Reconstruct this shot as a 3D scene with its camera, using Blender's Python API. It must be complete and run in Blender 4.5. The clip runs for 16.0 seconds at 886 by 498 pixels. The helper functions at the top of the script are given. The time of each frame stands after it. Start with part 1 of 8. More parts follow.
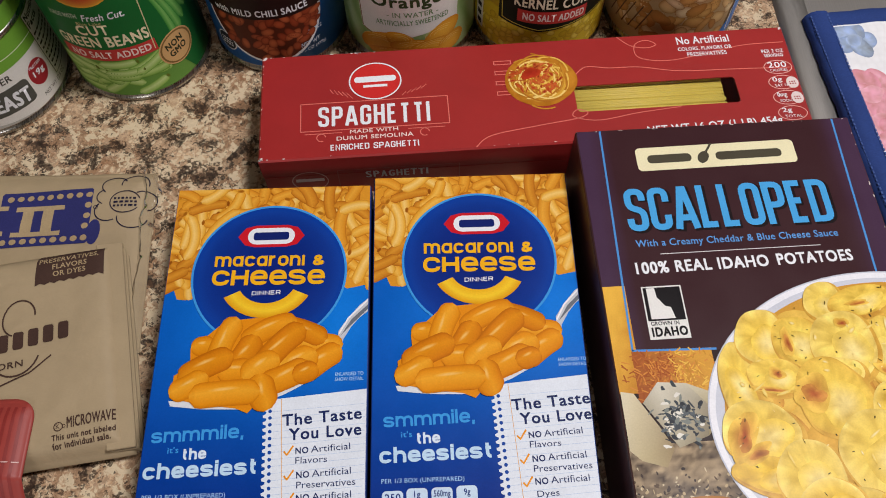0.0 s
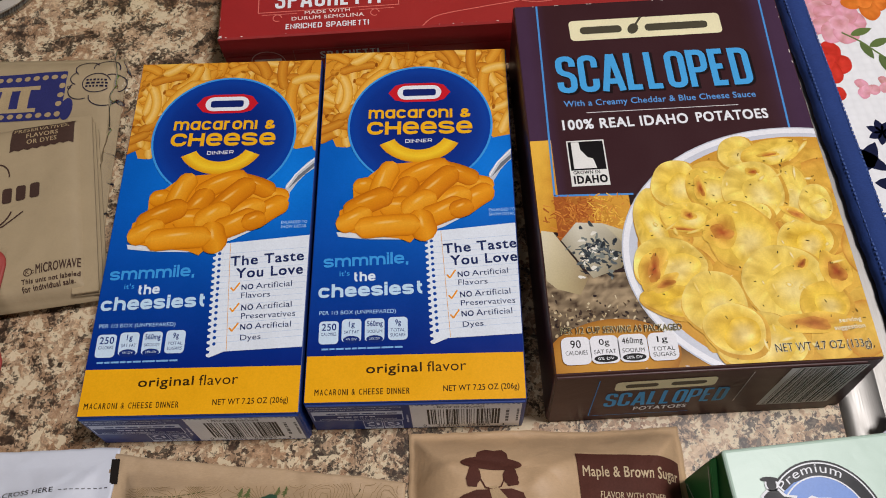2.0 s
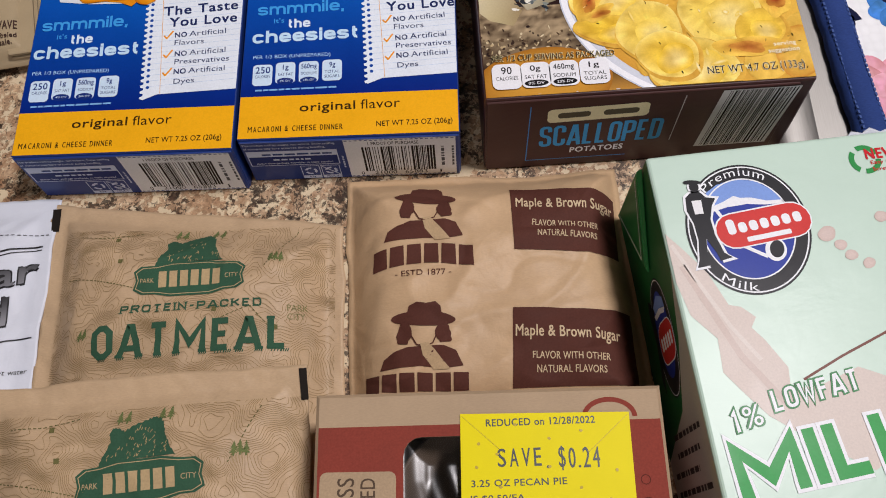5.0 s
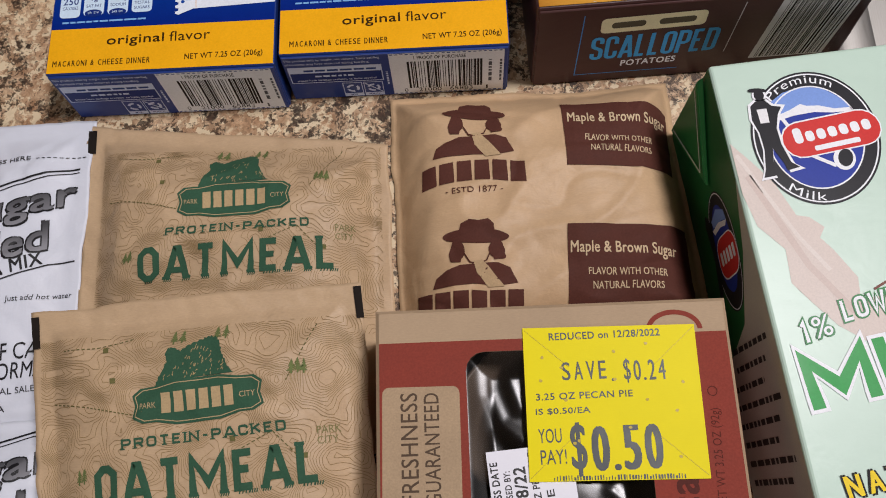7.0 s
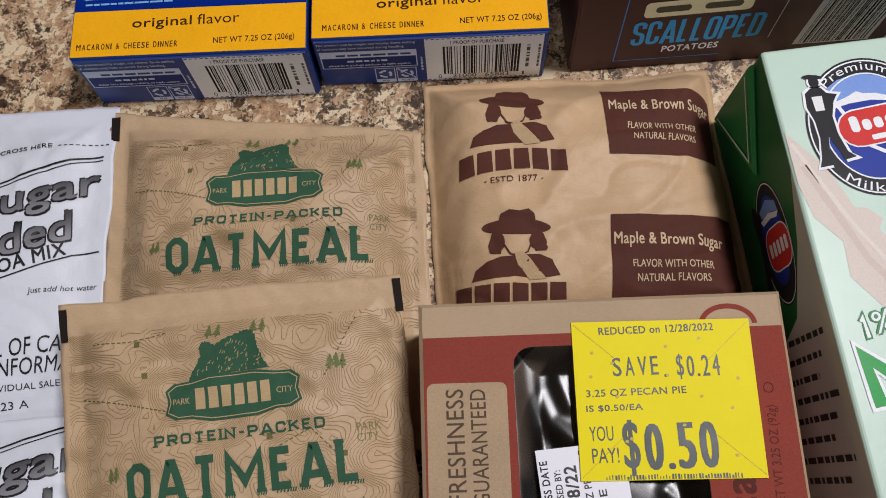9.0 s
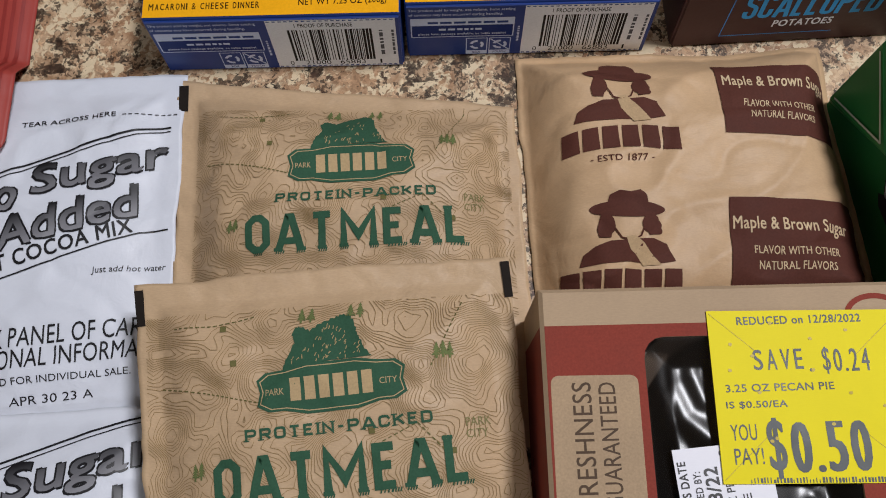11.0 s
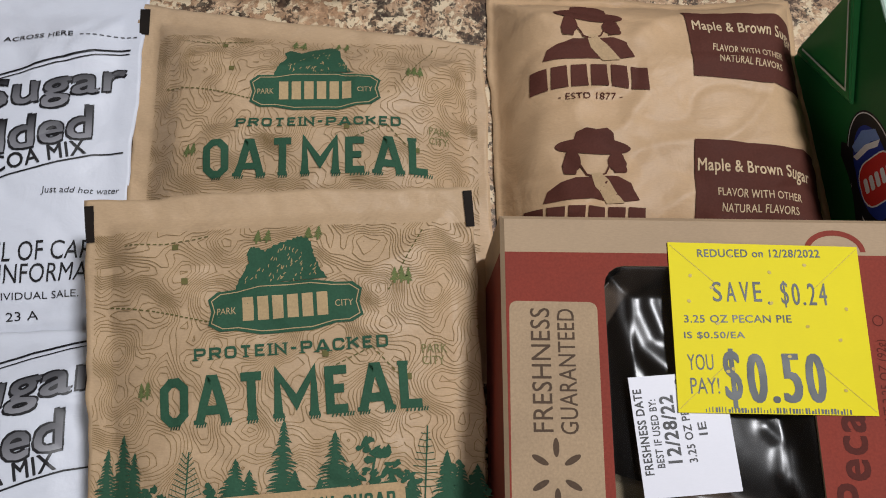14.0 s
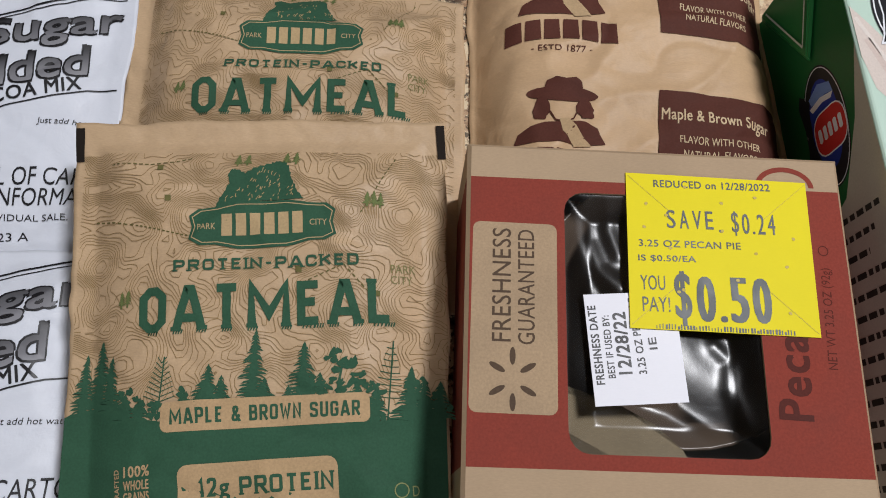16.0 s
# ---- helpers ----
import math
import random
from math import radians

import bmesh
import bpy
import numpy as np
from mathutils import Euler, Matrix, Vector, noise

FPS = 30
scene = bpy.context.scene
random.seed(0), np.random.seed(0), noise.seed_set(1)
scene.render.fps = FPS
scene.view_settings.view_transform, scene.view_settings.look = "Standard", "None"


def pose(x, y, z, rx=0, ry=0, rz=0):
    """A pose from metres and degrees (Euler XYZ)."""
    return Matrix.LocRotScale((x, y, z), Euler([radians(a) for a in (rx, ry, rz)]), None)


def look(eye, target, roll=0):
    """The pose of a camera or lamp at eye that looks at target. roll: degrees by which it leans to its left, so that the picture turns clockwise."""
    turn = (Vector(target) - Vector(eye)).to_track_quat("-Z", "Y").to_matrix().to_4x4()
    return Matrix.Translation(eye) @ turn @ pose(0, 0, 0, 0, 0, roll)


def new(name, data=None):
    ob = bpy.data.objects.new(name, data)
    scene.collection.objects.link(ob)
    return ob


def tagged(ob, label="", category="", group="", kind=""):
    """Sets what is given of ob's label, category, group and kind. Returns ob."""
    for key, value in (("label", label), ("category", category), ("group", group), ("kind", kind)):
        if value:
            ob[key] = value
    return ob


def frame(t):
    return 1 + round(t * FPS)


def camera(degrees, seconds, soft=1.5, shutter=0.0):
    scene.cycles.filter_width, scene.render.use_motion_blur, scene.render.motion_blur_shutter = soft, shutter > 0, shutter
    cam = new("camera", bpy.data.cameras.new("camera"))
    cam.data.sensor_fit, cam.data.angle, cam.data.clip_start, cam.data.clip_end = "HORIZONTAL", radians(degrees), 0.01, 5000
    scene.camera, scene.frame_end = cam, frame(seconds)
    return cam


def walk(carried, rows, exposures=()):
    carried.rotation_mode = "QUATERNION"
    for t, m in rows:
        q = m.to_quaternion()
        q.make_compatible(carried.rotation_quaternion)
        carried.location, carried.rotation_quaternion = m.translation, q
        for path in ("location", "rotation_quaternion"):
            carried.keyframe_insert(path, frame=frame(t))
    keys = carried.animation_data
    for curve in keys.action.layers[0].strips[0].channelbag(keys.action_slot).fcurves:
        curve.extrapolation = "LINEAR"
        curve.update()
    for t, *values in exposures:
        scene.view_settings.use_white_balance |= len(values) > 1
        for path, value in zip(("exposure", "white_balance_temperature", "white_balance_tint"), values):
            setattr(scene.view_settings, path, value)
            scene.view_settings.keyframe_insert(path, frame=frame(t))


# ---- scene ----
cam = camera(57.36, 16.0, soft=1.0)
PATH = [
    (0, (0.03091, -0.02360, 0.35353), (0.03929, 0.89607, -1.42246), -1.130),
    (0.5, (0.03804, -0.03924, 0.35620), (0.05359, 0.88949, -1.41502), -0.329),
    (1, (0.06273, -0.06878, 0.34630), (0.06204, 0.85791, -1.42606), -1.114),
    (1.5, (0.06630, -0.08224, 0.34758), (0.05370, 0.84537, -1.42425), -1.864),
    (2, (0.06427, -0.08818, 0.34770), (0.03080, 0.80948, -1.43922), -3.304),
    (2.5, (0.05077, -0.09020, 0.34187), (0.02557, 0.79238, -1.45268), -3.407),
    (3, (0.04691, -0.10198, 0.32898), (0.02972, 0.77376, -1.46902), -3.822),
    (3.5, (0.06834, -0.11566, 0.32631), (0.04178, 0.72515, -1.48817), -5.459),
    (4, (0.09378, -0.13742, 0.31808), (0.05967, 0.66988, -1.51143), -5.803),
    (4.5, (0.08999, -0.15399, 0.31986), (0.05252, 0.63691, -1.51673), -5.258),
    (5, (0.09023, -0.15846, 0.31462), (0.04342, 0.57309, -1.54619), -5.348),
    (7.5, (0.06473, -0.16514, 0.30551), (0.01365, 0.42474, -1.60484), -7.221),
    (8, (0.06156, -0.16483, 0.30451), (0.01282, 0.41991, -1.60748), -6.968),
    (10.5, (0.02577, -0.15615, 0.28050), (0.01431, 0.40844, -1.63812), -3.156),
    (11, (0.01272, -0.15927, 0.27614), (0.01250, 0.41083, -1.64089), -1.398),
    (11.5, (0.00794, -0.15802, 0.27607), (0.02151, 0.41174, -1.64101), 0.728),
    (12, (0.00587, -0.15660, 0.27224), (0.04066, 0.40239, -1.64774), 3.145),
    (12.5, (0.00937, -0.16018, 0.26994), (0.06363, 0.40188, -1.64869), 5.919),
    (13, (0.01138, -0.16444, 0.27101), (0.07450, 0.39238, -1.64888), 6.788),
    (13.5, (0.01306, -0.16738, 0.26995), (0.09014, 0.38728, -1.65006), 8.154),
    (14, (0.01477, -0.17844, 0.26597), (0.09326, 0.38205, -1.65228), 8.318),
    (14.5, (0.01823, -0.18730, 0.26448), (0.10396, 0.38437, -1.65016), 8.999),
    (15, (0.01912, -0.20015, 0.26667), (0.09782, 0.39619, -1.64073), 8.706),
    (15.5, (0.01995, -0.20752, 0.26897), (0.09772, 0.40675, -1.63277), 8.997),
    (16, (0.02467, -0.21205, 0.26916), (0.09956, 0.41727, -1.62777), 8.865),
]
# the film camera drifts a little in brightness and white balance
DRIFT = [(0.0, -0.04, 6420, 15), (1.5, -0.18, 6400, 14), (3.0, -0.1, 6420, 15), (5.0, -0.02, 6400, 17), (8.0, -0.02, 6350, 16), (10.5, -0.03, 6110, 13), (16.0, 0.03, 6130, 11)]
walk(cam, [(t, look(eye, target, roll)) for t, eye, target, roll in PATH], DRIFT)

# ---- light: one warm-white ceiling lamp in a pale kitchen, plus an added fill ----
world = bpy.data.worlds.new("world")
scene.world = world
world.use_nodes = True
world.node_tree.nodes["Background"].inputs[0].default_value = (1.0, 0.93, 0.84, 1)
world.node_tree.nodes["Background"].inputs[1].default_value = 0.03


def area_lamp(name, eye, target, size, watts, colour):
    lamp = bpy.data.lights.new(name, "AREA")
    lamp.shape, lamp.size, lamp.energy, lamp.color = "DISK", size, watts, colour
    ob = new(name, lamp)
    ob.matrix_world = look(eye, target)
    return ob


area_lamp("ceiling_lamp", (0.6, 0.14, 1.42), (0.05, 0.0, 0), 0.28, 19.5, (1.0, 0.975, 0.95))
# added fill from the viewer's side, brightens the upright can and box fronts
area_lamp("fill_lamp", (-0.35, -1.9, 1.15), (0, 0.1, 0), 0.7, 8.0, (1.0, 0.975, 0.95))
scene.view_settings.exposure = 0.0


# ---- materials ----
def hx(code):
    """Linear colour from a hex code."""
    out = []
    for i in (0, 2, 4):
        c = int(code[i:i + 2], 16) / 255
        out.append(c / 12.92 if c <= 0.04045 else ((c + 0.055) / 1.055) ** 2.4)
    return (*out, 1.0)


def mix(a, b, k):
    return tuple(a[i] + (b[i] - a[i]) * k for i in range(4))


def material(name, rough=0.5, metal=0.0, colour=None, spec=0.5):
    m = bpy.data.materials.new(name)
    m.use_nodes = True
    t = m.node_tree
    b = t.nodes["Principled BSDF"]
    b.inputs["Roughness"].default_value = rough
    b.inputs["Metallic"].default_value = metal
    b.inputs["Specular IOR Level"].default_value = spec
    if colour:
        b.inputs["Base Color"].default_value = colour
    return m, t, b


def add(t, kind, **inputs):
    n = t.nodes.new(kind)
    for key, value in inputs.items():
        n.inputs[key.replace("_", " ")].default_value = value
    return n


def coords(t, scale=1.0):
    c = t.nodes.new("ShaderNodeTexCoord")
    m = add(t, "ShaderNodeMapping")
    s = scale if isinstance(scale, tuple) else (scale,) * 3
    m.inputs["Scale"].default_value = s
    t.links.new(c.outputs["Object"], m.inputs[0])
    return m.outputs[0]


def noise_tex(t, vec, scale, detail=4.0, rough=0.6, distortion=0.0):
    n = add(t, "ShaderNodeTexNoise", Scale=scale, Detail=detail, Roughness=rough, Distortion=distortion)
    t.links.new(vec, n.inputs["Vector"])
    return n.outputs["Fac"]


def ramp(t, fac, stops, interpolation="LINEAR"):
    r = t.nodes.new("ShaderNodeValToRGB")
    r.color_ramp.interpolation = interpolation
    e = r.color_ramp.elements
    while len(e) < len(stops):
        e.new(0.5)
    for el, (p, c) in zip(e, stops):
        el.position, el.color = p, c
    t.links.new(fac, r.inputs[0])
    return r.outputs[0]


def grey(v):
    return (v, v, v, 1)


def blend(t, kind, fac, a, b):
    n = t.nodes.new("ShaderNodeMix")
    n.data_type, n.blend_type = "RGBA", kind
    for sock, val in ((n.inputs[0], fac), (n.inputs[6], a), (n.inputs[7], b)):
        if isinstance(val, bpy.types.NodeSocket):
            t.links.new(val, sock)
        else:
            sock.default_value = val
    return n.outputs[2]


def bump(t, b, height, strength, distance, normal=None):
    n = add(t, "ShaderNodeBump", Strength=strength, Distance=distance)
    t.links.new(height, n.inputs["Height"])
    if normal:
        t.links.new(normal, n.inputs["Normal"])
    t.links.new(n.outputs[0], b.inputs["Normal"])
    return n.outputs[0]


def ink_material(name, rough, wear=0.08, spec=0.4, coat=0.0):
    """Printed ink: the colour of the print, with a fine grain of the paper under it and faint scuffing."""
    m, t, b = material(name, rough, spec=spec)
    a = t.nodes.new("ShaderNodeAttribute")
    a.attribute_name = "ink"
    v = coords(t)
    g = noise_tex(t, v, 1400, 3)
    s = noise_tex(t, v, 60, 5)
    col = blend(t, "MULTIPLY", 1.0, a.outputs["Color"], ramp(t, g, [(0.3, grey(1 - wear)), (0.7, grey(1.0))]))
    col = blend(t, "MULTIPLY", 1.0, col, ramp(t, s, [(0.3, grey(1 - wear * 0.6)), (0.6, grey(1.0))]))
    t.links.new(col, b.inputs["Base Color"])
    t.links.new(ramp(t, s, [(0.35, grey(rough)), (0.75, grey(rough + 0.14))]), b.inputs["Roughness"])
    b.inputs["Coat Weight"].default_value = coat
    b.inputs["Coat Roughness"].default_value = 0.25
    bump(t, b, g, 0.05, 0.0002)
    return m


def paper_material(name, base, rough, vary=0.12, fibre=0.1, relief=0.3, spec=0.3):
    """Paper or card: fibres, blotches and soft creases."""
    m, t, b = material(name, rough, spec=spec)
    v = coords(t)
    f = noise_tex(t, coords(t, (1, 3.5, 1)), 700, 4, 0.7)
    s = noise_tex(t, v, 45, 5, 0.65)
    c = noise_tex(t, v, 55, 5, 0.55, 0.5)
    col = blend(t, "MULTIPLY", 1.0, base, ramp(t, f, [(0.3, grey(1 - fibre)), (0.75, grey(1.0))]))
    col = blend(t, "MULTIPLY", 1.0, col, ramp(t, s, [(0.25, grey(1 - vary)), (0.7, grey(1.0))]))
    t.links.new(col, b.inputs["Base Color"])
    n = bump(t, b, c, relief, 0.002)
    bump(t, b, f, 0.08, 0.0002, n)
    return m


INK_GLOSS = ink_material("ink_on_coated_card", 0.3, 0.1, 0.1)
INK_MATT = ink_material("ink_on_kraft", 0.7, 0.2, 0.15)
INK_SATIN = ink_material("ink_on_satin_paper", 0.42, 0.06)
NAVY = paper_material("navy_coated_card", hx("20397c"), 0.36, 0.1, 0.05, 0.12)
MAROON = paper_material("maroon_coated_card", hx("4a2e2c"), 0.36, 0.12, 0.06, 0.15)
SCARLET = paper_material("red_coated_card", hx("a52a28"), 0.42, 0.12, 0.06, 0.15)
KRAFT = paper_material("kraft_paper", hx("cdac86"), 0.5, 0.16, 0.12, 0.55)
KRAFT_DULL = paper_material("dull_kraft_paper", hx("c9ac89"), 0.5, 0.16, 0.14, 0.6)
KRAFT_CARD = paper_material("kraft_card", hx("b39a7c"), 0.68, 0.1, 0.14, 0.1)
BUFF = paper_material("buff_paper", hx("b09c7b"), 0.6, 0.12, 0.06, 0.35)
WHITE_PAPER = paper_material("white_paper", hx("d6dae4"), 0.45, 0.05, 0.03, 0.4)
CARTON = paper_material("pale_green_carton", hx("bcd4c5"), 0.34, 0.04, 0.02, 0.1)
GREEN_CARD = paper_material("green_carton", hx("2f8044"), 0.36, 0.1, 0.03, 0.1)
TAN_INSIDE = paper_material("grey_brown_card", hx("8d8068"), 0.8, 0.16, 0.2, 0.2)
STRIPED = paper_material("red_pouch_film", hx("a2423a"), 0.42, 0.1, 0.04, 0.1)
PASTA = paper_material("dry_spaghetti", hx("d9c25c"), 0.45, 0.15, 0.05, 0.05)
WALL = paper_material("painted_wall", hx("b8b4ac"), 0.8, 0.05, 0.02, 0.05)
# for the unseen back wall, kept dark to cut reflected haze on the boxes
DARK_WALL = paper_material("dark_wall_paint", hx("5c554c"), 0.6, 0.1, 0.05, 0.05)
FLOOR = paper_material("kitchen_floor", hx("9a8468"), 0.5, 0.1, 0.1, 0.05)


def granite_material():
    m, t, b = material("polished_granite", 0.4, spec=0.3)
    v = coords(t)
    big = noise_tex(t, v, 16, 5, 0.62, 0.6)
    mid = noise_tex(t, v, 75, 6, 0.72, 0.9)
    fine = noise_tex(t, v, 330, 5, 0.7)
    base = ramp(t, big, [(0.3, hx("7d6048")), (0.45, hx("a0805e")), (0.58, hx("c2a682")), (0.72, hx("9c724c"))])
    grain = ramp(t, mid, [(0.3, hx("6e4c3a")), (0.44, hx("9c785c")), (0.56, hx("cbb092")), (0.7, hx("b08662"))])
    col = blend(t, "MIX", 0.62, base, grain)
    # crystals: each grain of the stone has its own tone; dark ones gather in clouds
    wob = t.nodes.new("ShaderNodeVectorMath")
    wob.operation = "MULTIPLY_ADD"
    jitter = add(t, "ShaderNodeTexNoise", Scale=260.0, Detail=3.0)
    t.links.new(v, jitter.inputs["Vector"])
    t.links.new(jitter.outputs["Color"], wob.inputs[0])
    wob.inputs[1].default_value = (0.005, 0.005, 0.005)
    t.links.new(v, wob.inputs[2])

    def grains(scale):
        g = add(t, "ShaderNodeTexVoronoi", Scale=scale)
        t.links.new(wob.outputs[0], g.inputs["Vector"])
        return g.outputs["Color"]
    clouds = noise_tex(t, v, 70, 6, 0.7, 0.3)
    small, large = grains(900.0), grains(440.0)
    col = blend(t, "MIX", 0.5, col, blend(t, "OVERLAY", 1.0, col, ramp(t, small, [(0.15, grey(0.2)), (0.85, grey(0.8))])))
    rust = noise_tex(t, v, 22, 4, 0.6, 0.8)
    col = blend(t, "MIX", ramp(t, rust, [(0.56, grey(0)), (0.7, grey(0.6))]), col, hx("83502c"))
    pale = blend(t, "ADD", 0.45, noise_tex(t, v, 60, 5, 0.7, 0.4), large)
    col = blend(t, "MIX", ramp(t, pale, [(0.72, grey(0)), (0.78, grey(0.8))]), col, hx("dccbaa"))
    for field, low in ((blend(t, "ADD", 0.3, clouds, small), 0.7), (blend(t, "ADD", 0.26, clouds, large), 0.7)):
        gate = ramp(t, field, [(low, grey(0)), (low + 0.03, grey(0.85))])
        col = blend(t, "MIX", gate, col, ramp(t, fine, [(0.38, hx("1b1410")), (0.62, hx("4a362a"))]))
    t.links.new(col, b.inputs["Base Color"])
    return m


GRANITE = granite_material()


def steel_material(name, rough, colour):
    m, t, b = material(name, rough, 1.0, colour)
    s = noise_tex(t, coords(t, (40, 1.2, 1)), 60, 3)
    t.links.new(ramp(t, s, [(0.3, grey(rough - 0.06)), (0.7, grey(rough + 0.12))]), b.inputs["Roughness"])
    bump(t, b, s, 0.05, 0.0003)
    return m


STEEL = steel_material("brushed_steel", 0.48, hx("a09d98"))
TIN = steel_material("tin_plate", 0.26, hx("aaa69d"))


def mat_material():
    """White waffle-weave microfibre."""
    m, t, b = material("waffle_microfibre", 0.95, spec=0.1)
    v = coords(t)
    w = add(t, "ShaderNodeTexVoronoi", Scale=230.0)
    w.inputs["Randomness"].default_value = 0.35
    t.links.new(v, w.inputs["Vector"])
    a = t.nodes.new("ShaderNodeAttribute")
    a.attribute_name = "ink"
    s = noise_tex(t, v, 90, 4)
    col = blend(t, "MULTIPLY", 1.0, a.outputs["Color"], ramp(t, w.outputs["Distance"], [(0.0, grey(1.0)), (0.75, grey(0.9))]))
    col = blend(t, "MULTIPLY", 1.0, col, ramp(t, s, [(0.3, grey(0.94)), (0.7, grey(1.0))]))
    t.links.new(col, b.inputs["Base Color"])
    n = add(t, "ShaderNodeBump", Strength=0.5, Distance=0.0012)
    n.invert = True
    t.links.new(w.outputs["Distance"], n.inputs["Height"])
    t.links.new(n.outputs[0], b.inputs["Normal"])
    return m


WAFFLE = mat_material()
BINDING = paper_material("navy_binding_tape", hx("2a4588"), 0.85, 0.15, 0.3, 0.3)
THREAD, _, _ = material("navy_thread", 0.8, colour=hx("35508c"))


def film_material(name, rough, tint, buckle=0.2, ior=1.3):
    """Thin clear wrap: mostly see-through, with gloss."""
    m, t, b = material(name, rough)
    out = t.nodes["Material Output"]
    clear = t.nodes.new("ShaderNodeBsdfTransparent")
    clear.inputs[0].default_value = tint
    gloss = add(t, "ShaderNodeBsdfGlossy", Roughness=rough)
    m2 = t.nodes.new("ShaderNodeMixShader")
    f = add(t, "ShaderNodeFresnel", IOR=ior)
    c = noise_tex(t, coords(t), 90, 3, 0.5, 1.0)
    n = add(t, "ShaderNodeBump", Strength=buckle, Distance=0.002)
    t.links.new(c, n.inputs["Height"])
    t.links.new(n.outputs[0], gloss.inputs["Normal"])
    t.links.new(n.outputs[0], f.inputs["Normal"])
    t.links.new(f.outputs[0], m2.inputs[0])
    t.links.new(clear.outputs[0], m2.inputs[1])
    t.links.new(gloss.outputs[0], m2.inputs[2])
    t.links.new(m2.outputs[0], out.inputs[0])
    return m


FILM = film_material("clear_film", 0.12, (0.95, 0.95, 0.94, 1), 0.25, 1.28)
PANE_FILM = film_material("flat_film", 0.08, (0.97, 0.97, 0.95, 1), 0.02, 1.15)
TRAY, _, _ = material("black_plastic_tray", 0.32, colour=hx("5a4e44"))


# ---- builders ----
def link_mesh(name, bm, mat, parent=None, label="", smooth=False):
    me = bpy.data.meshes.new(name)
    bm.to_mesh(me)
    bm.free()
    if smooth:
        me.polygons.foreach_set("use_smooth", [True] * len(me.polygons))
    me.materials.append(mat)
    ob = new(name, me)
    ob.parent = parent
    if label:
        ob["label"] = label
    return ob


part = link_mesh


def thing(name, m, label, category, group="", kind=""):
    ob = new(name)
    ob.matrix_world = m
    ob.empty_display_size = 0.02
    return tagged(ob, label, category, group, kind)


def at_mm(x, y, z=0.0, rz=0.0):
    return pose(x / 1000, y / 1000, z / 1000, 0, 0, rz)


def box_bm(x0, y0, z0, x1, y1, z1, bevel=0.0, lean=0.0, segments=2):
    """A box in mm; lean: how far the lower front edge stands out."""
    bm = bmesh.new()
    vs = [bm.verts.new((x / 1000, (y - (lean if (y == y0 and z == z0) else 0)) / 1000, z / 1000)) for z in (z0, z1) for y in (y0, y1) for x in (x0, x1)]
    for f in ((0, 2, 3, 1), (4, 5, 7, 6), (0, 1, 5, 4), (2, 6, 7, 3), (0, 4, 6, 2), (1, 3, 7, 5)):
        bm.faces.new([vs[i] for i in f])
    if bevel:
        bmesh.ops.bevel(bm, geom=bm.edges[:], offset=bevel / 1000, segments=segments, profile=0.5, affect="EDGES")
    return bm


LAY = 0.03  # mm between printed layers
GLYPHS = {}


def glyphs(text, bold):
    """The triangles of a line of text in the built-in font, fitted to a unit box."""
    key = (text, bold)
    if key not in GLYPHS:
        c = bpy.data.curves.new("lettering", "FONT")
        c.body, c.resolution_u, c.space_character = text, 3, 1.02 + 2.6 * max(0, bold)
        ob = bpy.data.objects.new("lettering", c)
        me = bpy.data.meshes.new_from_object(ob)
        v = np.array([p.co[:2] for p in me.vertices]) if len(me.vertices) else np.zeros((1, 2))
        lo, hi = v.min(0), v.max(0)
        v = (v - lo) / np.maximum(hi - lo, 1e-6)
        GLYPHS[key] = (v, [tuple(p.vertices) for p in me.polygons])
        bpy.data.objects.remove(ob)
        bpy.data.curves.remove(c)
        bpy.data.meshes.remove(me)
    return GLYPHS[key]


WIDTHS = {"I": 0.36, "M": 1.3, "W": 1.35, "1": 0.6, ".": 0.34, ",": 0.3, "-": 0.6, " ": 0.5, "m": 1.45, "i": 0.36, "l": 0.36, "r": 0.7, "t": 0.7, "/": 0.7, "&": 1.1, "L": 0.85, "E": 0.85, "F": 0.82}


